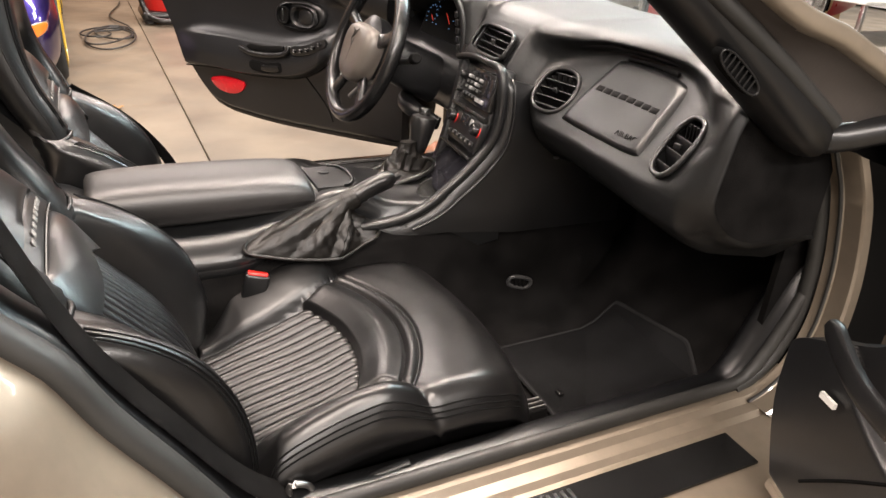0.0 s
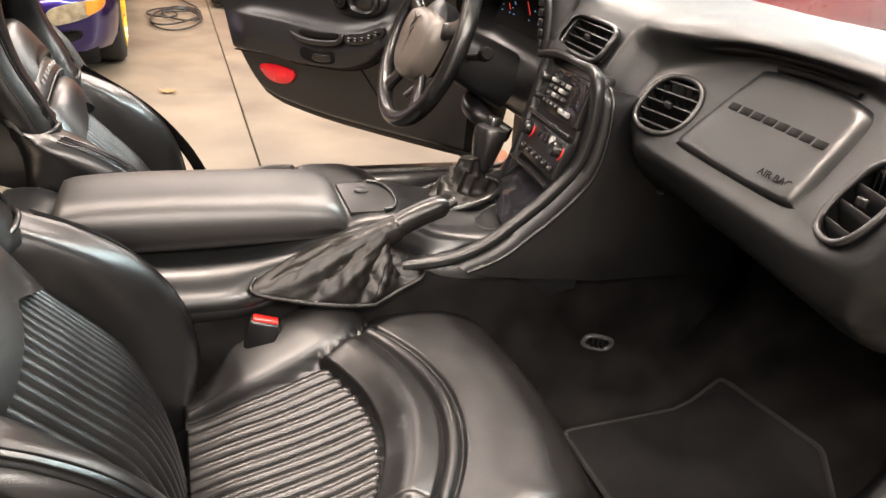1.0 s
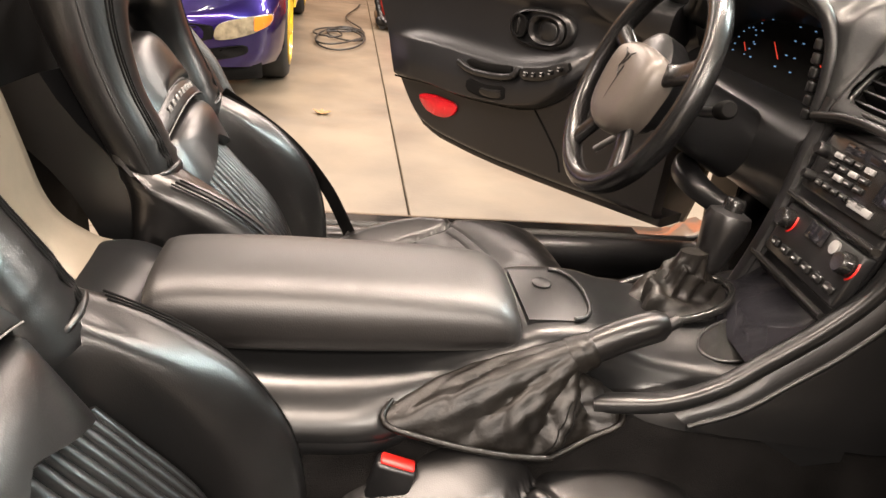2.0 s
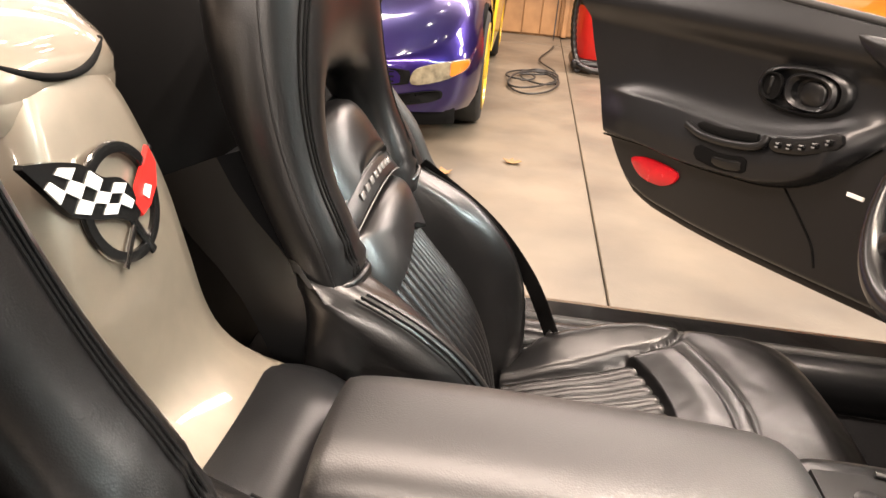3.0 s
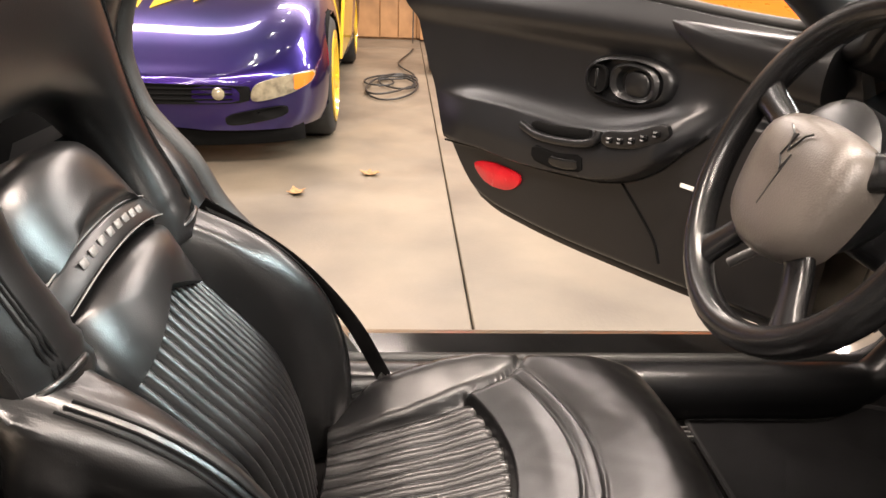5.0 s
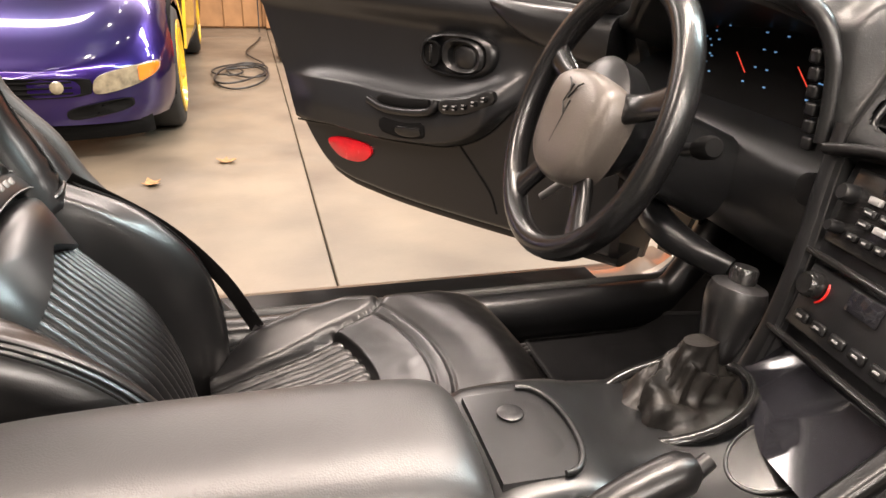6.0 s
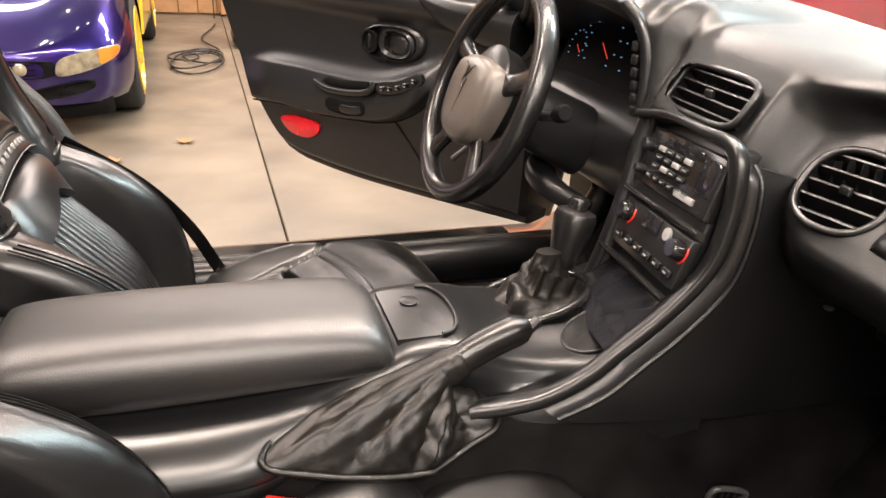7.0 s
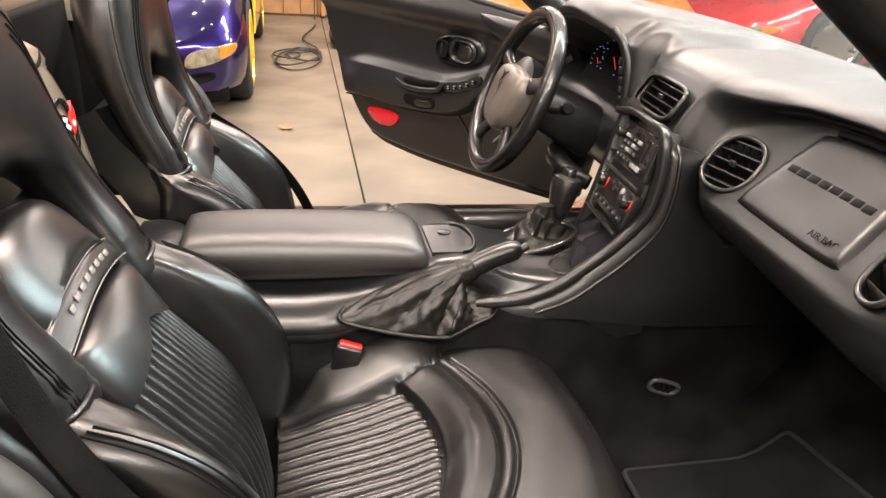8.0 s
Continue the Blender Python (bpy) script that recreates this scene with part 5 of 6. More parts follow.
part("defrost_grille", Geo().slab([[(x, y, 0.5 * 0.868 + 0.4385 - 0.13 * (x - 1.0) * 1.0) for x in (1.10, 1.13)] for y in np.linspace(-0.45, 0.35, 20)], (0, 0, -0.01)), PLASTIC, dash, "black slotted defroster grille")
# gauge cluster
CC = np.array((0.845, 0.335, 0.790))
cl = part("instrument_panel", Geo().slab([[CC + (0.35 * dz, dy, dz) for dz in np.linspace(-0.075, 0.085, 6)] for dy in np.linspace(-0.185, 0.185, 10)], (0.02, 0, 0)), DARK, dash, "dark gauge cluster with lit dials")
for gy, gz, r in ((-0.060, 0.005, 0.050), (0.060, 0.005, 0.050), (-0.130, -0.012, 0.026), (-0.150, 0.042, 0.022), (0.14, -0.01, 0.026), (0.14, 0.04, 0.022)):
    c0 = CC + (-0.004 + 0.35 * gz, gy, gz)
    for a in np.linspace(-0.7, 3.84, 11):
        part("dial_tick", Geo().box(tuple(c0 + r * np.array((0.35 * np.sin(a), np.cos(a), np.sin(a)))), (0.002, 0.0026 * (r / 0.05) + 0.0006, 0.0018)), DIALBLUE, cl)
    e = c0 + 0.8 * r * np.array((0.35 * np.sin(3.7), np.cos(3.7), np.sin(3.7)))
    part("dial_needle", Geo().tube([c0, e], 0.0008, 6), DIALRED, cl)
part("hood_edge", Geo().tube(spl([(0.728, 0.160, 0.884), (0.738, 0.134, 0.862), (0.747, 0.120, 0.828), (0.750, 0.114, 0.785), (0.748, 0.110, 0.748)], 24), 0.009, 10), VINYL, dash, "rounded edge of the gauge hood")
CBY = 0.132
for k in range(6):
    part("cluster_button", Geo().box((0.752 - 0.0015 * k, CBY + 0.0015 * k, 0.742 + 0.0175 * k), (0.012, 0.014, 0.0145), 0.003), PLASTIC, cl)
# driver side dash face and lower panel
rows = []
for y in np.linspace(0.09, 0.64, 24):
    k = abs(y - 0.325) / 0.3
    rows.append(spl([(1.0, y, 0.50), (0.86, y, 0.545), (0.795, y, 0.585), (0.775, y, 0.63), (0.785, y, 0.70), (0.83, y, 0.735), (0.87, y, 0.76)], 24))
part("driver_dash", Geo().slab(rows, (0.02, 0, 0)), PLASTIC, dash, "black lower dash on the driver side")
part("ignition", Geo().lathe([(0.018, 0), (0.018, 0.012), (0.012, 0.014), (0.001, 0.014)], look((0.775, 0.13, 0.69), (1.5, 0.13, 0.60)), 20), DARK, dash)
# under-dash latch and pull
part("under_latch", Geo().box((0.905, -0.24, 0.568), (0.03, 0.05, 0.02), 0.005), PLASTIC, dash)
part("under_screw", Geo().lathe([(0.006, 0), (0.004, 0.003), (0.001, 0.003)], pose(0.80, -0.22, 0.612, 180), 12), STEEL, dash)
# pillar demister
dc, du = np.array((0.695, -0.7035, 0.886)), np.array((-0.80, 0.04, 0.58))
dv = np.array((0.505, 0.0, 0.697))
du, dv = du / np.linalg.norm(du), dv / np.linalg.norm(dv)
dn = np.cross(du, dv)
dn *= -np.sign(dn[1])
ta = np.linspace(0, 2 * np.pi, 40, endpoint=False)
oval = lambda k, h: [dc + dn * h + du * 0.041 * k * np.sign(np.cos(a)) * abs(np.cos(a)) ** 0.7 + dv * 0.0100 * k * np.sign(np.sin(a)) * abs(np.sin(a)) ** 0.9 for a in ta]
dem = part("pillar_vent", Geo().grid([oval(1.12, -0.012), oval(1.10, 0.0005), oval(1.0, 0.001), oval(0.94, -0.004), oval(0.05, -0.005)], cv=True, caps=True), DARK, dash, "black louvred demister vent on the pillar")
part("vent_rim", Geo().tube(oval(1.06, 0.0012), 0.0016, 8, closed=True), PLASTIC, dem)
for k in range(7):
    a = dc + du * 0.0098 * (k - 3)
    part("louvre", Geo().slab([[a + dv * q + dn * h + du * 0.5 * h for h in (0.002, -0.003)] for q in np.linspace(-0.0085, 0.0085, 3)], tuple(du * 0.0028)), PLASTIC, dem)

# ---- steering wheel ----
wheel = thing("steering_wheel", (0.60, 0.325, 0.72), "black leather four-spoke steering wheel with grey horn pad", "steering wheel")
WC, WR = Vector((0.596, 0.328, 0.728)), 0.170
WM = Matrix.Translation(WC) @ Matrix(((0, 0.36, -0.933), (-1, 0, 0), (0, 0.933, 0.36))).to_4x4()


def wp(x, y, z=0.0):
    return np.array(WM @ Vector((x, y, z)))


t = np.linspace(0, 2 * np.pi, 64, endpoint=False)
part("wheel_rim", Geo().sweep([wp(WR * np.cos(a), WR * np.sin(a)) for a in t], 0.0155, 0.017, tuple(wp(0, 0, 1) - wp(0, 0, 0)), n=18, closed=True), RIML, wheel, "black leather steering wheel rim")
for a in (0.35, np.pi - 0.35, -0.95, np.pi + 0.95):
    d = np.array((np.cos(a), np.sin(a)))
    pts = [wp(*(d * 0.060), 0.004), wp(*(d * 0.10), -0.004), wp(*(d * 0.14), -0.002), wp(*(d * 0.165), 0.0)]
    part("spoke", Geo().sweep(spl(pts, 10), [0.020, 0.019, 0.018, 0.017, 0.017, 0.017, 0.017, 0.018, 0.020, 0.022], 0.009, tuple(wp(0, 0, 1) - wp(0, 0, 0)), n=14), RIML, wheel, "smooth black wheel spoke")
o = [(0.080, 0.022), (0.062, 0.044), (0.0, 0.052), (-0.062, 0.044), (-0.080, 0.022), (-0.080, -0.018), (-0.066, -0.062), (-0.034, -0.084), (0.0, -0.088), (0.034, -0.084), (0.066, -0.062), (0.080, -0.018)]


def WS(a, b, h):
    return np.array([wp(x, y, 0.016 + hh) for x, y, hh in zip(np.atleast_1d(a), np.atleast_1d(b), np.atleast_1d(h))])


HORN = mat("warm_grey_horn_pad", (0.058, 0.050, 0.043), 0.34, grain=0.1, scale=500, voro=True, mottle=0.1)
hub = part("horn_pad", Geo().pad(spl(o, 48, closed=True), WS, 0.020, 0.03, power=4), HORN, wheel, "grey-brown vinyl horn pad")
part("hub_back", Geo().lathe([(0.055, -0.06), (0.075, -0.03), (0.078, 0.0), (0.06, 0.012), (0.001, 0.012)], WM, 30), PLASTIC, wheel)
part("pad_mark", Geo().tube([wp(-0.018, 0.035, 0.0355), wp(-0.006, 0.028, 0.036), wp(0.0, 0.012, 0.0365), wp(0.012, 0.03, 0.036), wp(0.020, 0.034, 0.0355)], 0.0012, 6), PLASTIC, hub, "embossed emblem lines")
part("pad_mark", Geo().tube([wp(0.0, 0.030, 0.036), wp(-0.008, 0.006, 0.0365), wp(0.004, -0.006, 0.0365), wp(0.008, 0.010, 0.0365), wp(0.0, -0.045, 0.035)], 0.0012, 6), PLASTIC, hub)
part("pad_mark", Geo().box(tuple(wp(0.022, -0.045, 0.0335)), (0.002, 0.016, 0.003)), PLASTIC, hub)
col = thing("steering_column", (0.72, 0.325, 0.62), "black plastic steering column shroud with stalks", "steering column")
part("shroud", Geo().sweep([wp(0, 0, -0.055), wp(0, -0.004, -0.10), wp(0, -0.012, -0.20)], [0.050, 0.058, 0.062], [0.050, 0.055, 0.06], (0, 0, 1), n=20, power=3.5), PLASTIC, col, "black column shroud")
for sgn in (-1, 1):
    st = [wp(sgn * 0.05, 0.0, -0.075), wp(sgn * 0.11, 0.012, -0.070), wp(sgn * 0.150, 0.022, -0.060)]
    sk = part("stalk", Geo().tube(spl(st, 8), 0.008, 10), PLASTIC, col, "black control stalk")
    part("stalk_end", Geo().lathe([(0.011, -0.010), (0.013, 0), (0.013, 0.020), (0.010, 0.024), (0.001, 0.024)], look(st[2], st[1]), 14), DARK, sk)
part("tilt_lever", Geo().tube(spl([wp(-0.04, -0.06, -0.08), wp(-0.10, -0.10, -0.07), wp(-0.13, -0.14, -0.06)], 8), 0.006, 8), STEEL, col)
part("knee_trim", Geo().sweep(spl([(0.735, 0.37, 0.602), (0.700, 0.31, 0.598), (0.702, 0.25, 0.586), (0.740, 0.195, 0.566)], 20), 0.004 + 0.018 * np.sin(np.pi * np.linspace(0.08, 0.92, 20)), 0.016, (0, 0, 1), n=16, power=3.2), VINYL, col, "padded black knee trim")

# ---- doors ----
REAR = [(0.285, 0.56), (0.30, 0.64), (0.33, 0.735), (0.373, 0.805), (0.45, 0.895), (0.537, 0.948), (0.577, 0.962), (0.66, 0.992), (0.742, 1.030), (0.82, 1.078), (0.88, 1.11)]


def car_door(s, label):
    """A door open on its hinge; s is the side. Local u runs along the door, n towards the cabin."""
    H = np.array((0.80 if s > 0 else 0.83, s * 0.74, 0))
    swing = radians(59.0 if s > 0 else 72.0)
    d = np.array((-math.cos(swing), s * math.sin(swing), 0))
    nn = np.array((-math.sin(swing), -s * math.cos(swing), 0))

    def Q(u, z, n=0.0):
        u, z, n = np.broadcast_arrays(np.asarray(u, float), np.asarray(z, float), np.asarray(n, float))
        return H + u[..., None] * d + n[..., None] * nn + z[..., None] * np.array((0, 0, 1.0))

    def zlo(u):
        if s < 0:
            return lerp(u, [(-0.12, 0.345), (0.1, 0.322), (0.3, 0.306), (0.44, 0.300), (0.62, 0.312), (0.74, 0.325), (0.8, 0.36), (0.9, 0.45), (0.95, 0.535), (1.0, 0.66), (1.08, 0.80)])
        return lerp(u, [(-0.12, 0.362), (0.1, 0.345), (0.3, 0.332), (0.44, 0.325), (0.6, 0.324), (0.72, 0.332), (0.785, 0.352), (0.83, 0.388), (0.89, 0.455), (0.957, 0.555), (1.025, 0.675), (1.08, 0.80)])

    def arm_low(u):
        return lerp(u, [(0.1, 0.675), (0.125, 0.645), (0.157, 0.613), (0.215, 0.558), (0.26, 0.530), (0.32, 0.508), (0.44, 0.489), (0.57, 0.477), (0.72, 0.475), (0.85, 0.464), (1.0, 0.45)])

    def relief(u, z):
        arm_top = lerp(u, [(0.1, 0.70), (0.2, 0.648), (0.3, 0.612), (0.36, 0.600), (0.5, 0.593), (0.65, 0.592), (0.8, 0.585), (0.97, 0.565)])
        arm_bot = arm_low(u)
        tp = step(0.10, 0.21, u) if s > 0 else step(0.52, 0.66, u)
        below = np.clip((arm_top - z) / np.maximum(arm_top - arm_bot, 0.02), 0, 1)
        scoop = 0.040 * np.exp(-np.maximum(z - arm_top, 0) / 0.026)
        bulge = np.where(z > arm_top, scoop, 0.040 + 0.020 * np.sin(0.5 * np.pi * np.minimum(1, 1.6 * below)))
        in_ = step(arm_bot - 0.009, arm_bot + 0.009, z)
        ledge = 0.030 * step(0.735, 0.790, z) - 0.034 * step(0.795, 0.870, z) if s > 0 else 0.034 * step(0.755, 0.825, z)
        return (bulge * in_ * tp * (step(1.0, 0.76, u) if s > 0 else 1) + 0.016 * (1 - in_ * (step(1.0, 0.76, u) if s > 0 else 1))) + ledge + 0.004

    def clip_front(u, z):  # the passenger door shows a stepped leading edge
        u0 = 0.085 + 0.13 * step(0.55, 0.64, z) + 0.09 * step(0.50, 0.20, z)
        return u0 + (1.09 - u0) * (u + 0.10) / 1.19
    us = np.linspace(-0.10, 1.09, 240)
    rows = []
    for u in us:
        lo = zlo(u)
        hi = lerp(u, [(-0.1, 0.818), (0.105, 0.827), (0.27, 0.840), (0.52, 0.859), (1.1, 0.875)])
        z = lo + (hi - lo) * np.linspace(0, 1, 150)
        e = np.minimum(1, (z - lo) / 0.02)
        uu = np.full(150, u) if s > 0 else clip_front(u, z)
        rows.append(Q(uu, z, relief(uu, z) - 0.03 * (1 - e) ** 2))
    root = part("car_door", Geo().slab(rows, tuple(-nn * 0.035)), DOORPL, car, label, angle=40)
    shell = []
    for u in np.linspace(-0.12, 1.115, 40):
        lo, hi = zlo(u) - 0.012, lerp(u, [(-0.1, 0.80), (0.52, 0.845), (1.1, 0.86)])
        z = np.linspace(lo, hi, 14)
        k = (z - lo) / (hi - lo)
        shell.append(Q(np.full(14, u) if s > 0 else clip_front(u, z), z, -0.045 - 0.10 * np.sin(np.pi * (0.15 + 0.8 * k))))
    part("door_skin", Geo().slab(shell, tuple(nn * 0.012)), PEWTER, root, "light pewter outer door skin")
    uu = np.linspace(-0.11 if s > 0 else 0.10, 1.10, 30)
    part("door_edge", Geo().sweep(Q(uu, zlo(uu) - 0.004, -0.045), 0.012, 0.045, tuple(nn), n=12, power=4), PEWTER if s < 0 else PLASTIC, root)
    part("belt_seal", Geo().sweep(Q(np.maximum(uu, 0.22) if s < 0 else uu, lerp(uu, [(-0.1, 0.822), (0.105, 0.831), (0.27, 0.844), (0.52, 0.863), (1.1, 0.879)]), -0.012), 0.010, 0.012, tuple(nn), n=10), RUBBER, root, "black window belt seal")
    # handle bezel with lever and lock
    hc, hz = 0.323, 0.698
    tt = np.linspace(0, 2 * np.pi, 48, endpoint=False)
    c, sn = np.sign(np.cos(tt)) * np.abs(np.cos(tt)) ** 0.8, np.sign(np.sin(tt)) * np.abs(np.sin(tt)) ** 0.8
    hb = part("handle_bezel", Geo().grid([Q(hc + k * 0.108 * c, hz + k * 0.047 * sn - 0.02 * k * c * 0.3, h) for k, h in ((1.03, 0.002), (1.0, 0.016), (0.93, 0.022), (0.85, 0.024), (0.83, 0.004), (0.05, 0.002))], cv=True, caps=True), PLASTIC, root, "black oval handle bezel")
    part("pull_lever", Geo().grid([Q(hc - 0.022 + k * 0.060 * c, hz + k * 0.036 * sn, h) for k, h in ((1.0, 0.006), (1.0, 0.022), (0.88, 0.027), (0.70, 0.022), (0.66, 0.008), (0.05, 0.006))], cv=True, caps=True), PLASTIC, root, "satin black door pull")
    part("pull_paddle", Geo().grid([Q(hc - 0.026 + k * 0.030 * c, hz - 0.002 + k * 0.025 * sn, h) for k, h in ((1.0, 0.006), (1.0, 0.015), (0.85, 0.019), (0.05, 0.019))], cv=True, caps=True), PLASTIC, root, "rounded black pull paddle")
    # lock recess is shallow, its shade comes from the near-black colour
    part("lock_recess", Geo().grid([Q(hc + 0.068 + k * 0.026 * c, hz - 0.004 + k * 0.027 * sn, h) for k, h in ((1.0, 0.020), (1.0, 0.0265), (0.88, 0.0265), (0.84, 0.012), (0.05, 0.012))], cv=True, caps=True), DARK, root, "lock recess with its shade painted near-black")
    part("lock_slider", Geo().box(tuple(Q(hc + 0.074, hz - 0.004, 0.018)), (0.010, 0.012, 0.040), 0.004), GLOSS, root, "glossy lock slider")
    # pull pocket, switch pack, reflector, slot light
    part("pull_handle", Geo().sweep(spl([Q(0.560, 0.570, 0.058), Q(0.50, 0.562, 0.068), Q(0.43, 0.565, 0.070), Q(0.365, 0.575, 0.068), Q(0.338, 0.588, 0.064), Q(0.336, 0.604, 0.058)], 24), 0.0085, 0.009, tuple(nn), n=12), PLASTIC, root, "black pull handle")
    # no hollow here: a near-black bar paints the shaded slot
    part("pull_slot_shade", Geo().sweep(spl([Q(0.525, 0.579, 0.058), Q(0.45, 0.582, 0.0605), Q(0.358, 0.594, 0.058)], 14), [0.004] + [0.010] * 12 + [0.008], 0.005, tuple(nn), n=12, power=4), DARK, root, "near-black bar painting the shaded slot behind the pull handle")
    uu_ = np.linspace(0.125 if s > 0 else 0.62, 0.90, 60)
    part("arm_seam", Geo().tube(Q(uu_, arm_low(uu_) - 0.006, 0.0235), 0.0028, 8), DARK, root, "dark seam under the armrest")
    # pocket depth is not modelled, a near-black bar gives its shade
    pk = part("pocket_shade", Geo().sweep(spl([Q(0.515, 0.522, 0.061), Q(0.44, 0.520, 0.0625), Q(0.365, 0.533, 0.061)], 14), [0.010] + [0.018] * 12 + [0.012], 0.005, tuple(nn), n=16, power=4), DARK, root, "near-black bar painting the shade of the door pocket")
    part("pocket_insert", Geo().sweep(spl([Q(0.455, 0.519, 0.066), Q(0.41, 0.522, 0.068), Q(0.375, 0.530, 0.066)], 10), [0.006] + [0.011] * 8 + [0.007], 0.004, tuple(nn), n=14, power=3), GLOSS, pk, "glossy insert of the pocket")
    sp_ = part("switch_pack", Geo().sweep(spl([Q(0.322, 0.594, 0.060), Q(0.25, 0.608, 0.061), Q(0.178, 0.641, 0.054)], 14), [0.008] + [0.0155] * 12 + [0.008], 0.006, tuple(nn), n=14, power=4), PLASTIC, root, "window and mirror switch pack")
    for k in range(5 if s > 0 else 0):
        u = 0.300 - 0.026 * k
        zs = float(lerp(u, [(0.178, 0.641), (0.25, 0.608), (0.322, 0.594)]))
        sw = part("switch", Geo().box(tuple(Q(u, zs, 0.067)), (0.014, 0.014, 0.012), 0.003), GLOSS, sp_)
        for dz in (-0.003, 0.004):
            part("switch_mark", Geo().box(tuple(Q(u - 0.002, zs + dz, 0.0745)), (0.004, 0.006, 0.0025)), GREYPL, sw)
    ro = [Q(u, z, 0.022) for u, z in ((0.763, 0.415), (0.755, 0.432), (0.69, 0.444), (0.605, 0.442), (0.590, 0.428), (0.612, 0.402), (0.66, 0.387), (0.72, 0.390))]
    ro = spl(ro, 36, closed=True)
    cc = ro.mean(0)
    part("red_reflector", Geo().grid([ro + nn * -0.004, ro + nn * 0.004, cc + (ro - cc) * 0.93 + nn * 0.006, cc + (ro - cc) * 0.05 + nn * 0.007], cv=True, caps=True), REDLENS, root, "red courtesy reflector lens")
    part("speaker_seam", Geo().tube(spl([Q(0.297, 0.508, 0.0205), Q(0.246, 0.464, 0.0205), Q(0.200, 0.420, 0.0205), Q(0.180, 0.40 if s < 0 else 0.380, 0.0205)], 16), 0.0025, 6), DARK, root)
    mu, mz, mh, ml = (0.144, 0.543, 0.0035, 0.017) if s > 0 else (0.185, 0.535, 0.004, 0.013)
    part("white_marker", Geo().slab([[Q(mu + a_, mz + b_ * mh, 0.024 if s > 0 else 0.030) for b_ in (-1, 0, 1)] for a_ in np.linspace(-ml, ml, 4)], tuple(nn * -0.005)), WHITE, root, "small white marker light")
    # mirror control corner
    if s < 0:
        return root
    pth = spl([Q(0.235, 0.815, 0.022), Q(0.17, 0.800, 0.034), Q(0.09, 0.785, 0.042), Q(-0.02, 0.775, 0.046), Q(-0.08, 0.772, 0.046)], 24)
    grow = lerp(np.linspace(0, 1, 24), [(0, 0.004), (0.25, 0.020), (0.6, 0.034), (1, 0.040)])
    part("mirror_corner", Geo().sweep(pth, list(grow), list(grow * 1.15), (0, 0, 1), n=18, power=2.6), VINYL, root, "black moulded mirror corner")
    return root


car_door(1, "open driver door with black panel and red reflector")
car_door(-1, "open passenger door with black lower panel")

# ---- other cars and garage things ----
def sports_car(name, at, yaw, paint, label, wheel_paint, stripe=None, lamp=True, scale=1.0):
    """A low coupe; local x is its left, local -y its nose. Origin at the nose, on the ground."""
    M = pose(*at, 0, 0, yaw) @ Matrix.Diagonal((scale, scale, scale, 1))
    R, T = np.array(M.to_3x3()), np.array(M.translation)
    root = thing(name, tuple(at), label, "car")

    def X(p):
        return np.asarray(p, float) @ R.T + T
    # body: stations along y with half outlines
    ST_ = [(-0.035, 0.10, 0.22, 0.40), (-0.030, 0.28, 0.20, 0.425), (-0.015, 0.44, 0.192, 0.44), (0.015, 0.56, 0.187, 0.455), (0.06, 0.67, 0.184, 0.475), (0.13, 0.765, 0.18, 0.51), (0.23, 0.84, 0.178, 0.56), (0.36, 0.89, 0.175, 0.615), (0.60, 0.92, 0.16, 0.69), (0.95, 0.935, 0.17, 0.765), (1.35, 0.92, 0.17, 0.82), (1.75, 0.895, 0.17, 0.86), (2.6, 0.90, 0.17, 0.88), (3.4, 0.935, 0.17, 0.93), (4.1, 0.93, 0.2, 0.94), (4.5, 0.86, 0.3, 0.92)]
    ST_ = [(q[0] if q[0] > 0.9 else 0.83 * q[0] + 0.153, *q[1:]) for q in ST_]
    yy_ = np.r_[np.linspace(0.124, 0.4, 26), np.linspace(0.42, 1.34, 56), np.linspace(1.40, 3.05, 18), np.linspace(3.10, 4.0, 54), np.linspace(4.05, 4.5, 8)]
    rows = []
    for y in yy_:
        hw, zb, zt = (float(lerp(y, [(q[0], q[k]) for q in ST_])) for k in (1, 2, 3))
        cr = 0.035 * step(0.25, 0.7, y) * step(1.75, 1.0, y)
        d = min(1.0, (zt - zb) / 0.45)
        half = [(0.0, zt), (0.45 * hw, zt - 0.004), (0.72 * hw, zt - 0.010 + cr), (0.88 * hw, zt - 0.035 * d + 0.9 * cr), (0.965 * hw, zt - 0.10 * d), (hw, zb + 0.52 * (zt - zb)), (0.985 * hw, zb + 0.16 * (zt - zb)), (0.95 * hw, zb)]
        h = spl(half, 42)
        rows.append([X((p, y, z)) for p, z in h[::-1]] + [X((-p, y, z)) for p, z in h[1:]])
    # the wheel openings are cut into the side faces
    P_ = np.array(rows)
    g = Geo().grid(P_)
    keep = []
    loc = [(float(v[1]), float(v[2]), abs(float(v[0]))) for v in ((np.array(g.v) - T) @ np.linalg.inv(R).T)]
    for f in g.f:
        c = np.mean([loc[i] for i in f], 0)
        if c[2] > 0.6 and any(math.hypot(c[0] - wy, c[1] - 0.325) < 0.345 for wy in (0.90, 3.55)):
            continue
        keep.append(f)
    g.f = keep
    g.f.append(tuple(range(83)))
    part("body", g, paint, root, "glossy curved car body")
    nv = np.linspace(-0.80, 0.80, 40)

    def nose(a, z, out=0.0):
        """A point on the rounded nose at side offset a and height z."""
        yn = np.interp(abs(a), [q[1] for q in ST_[:11]], [q[0] for q in ST_[:11]])
        return X((a, yn - out + 0.012 * max(0, 0.30 - z) / 0.1, z))
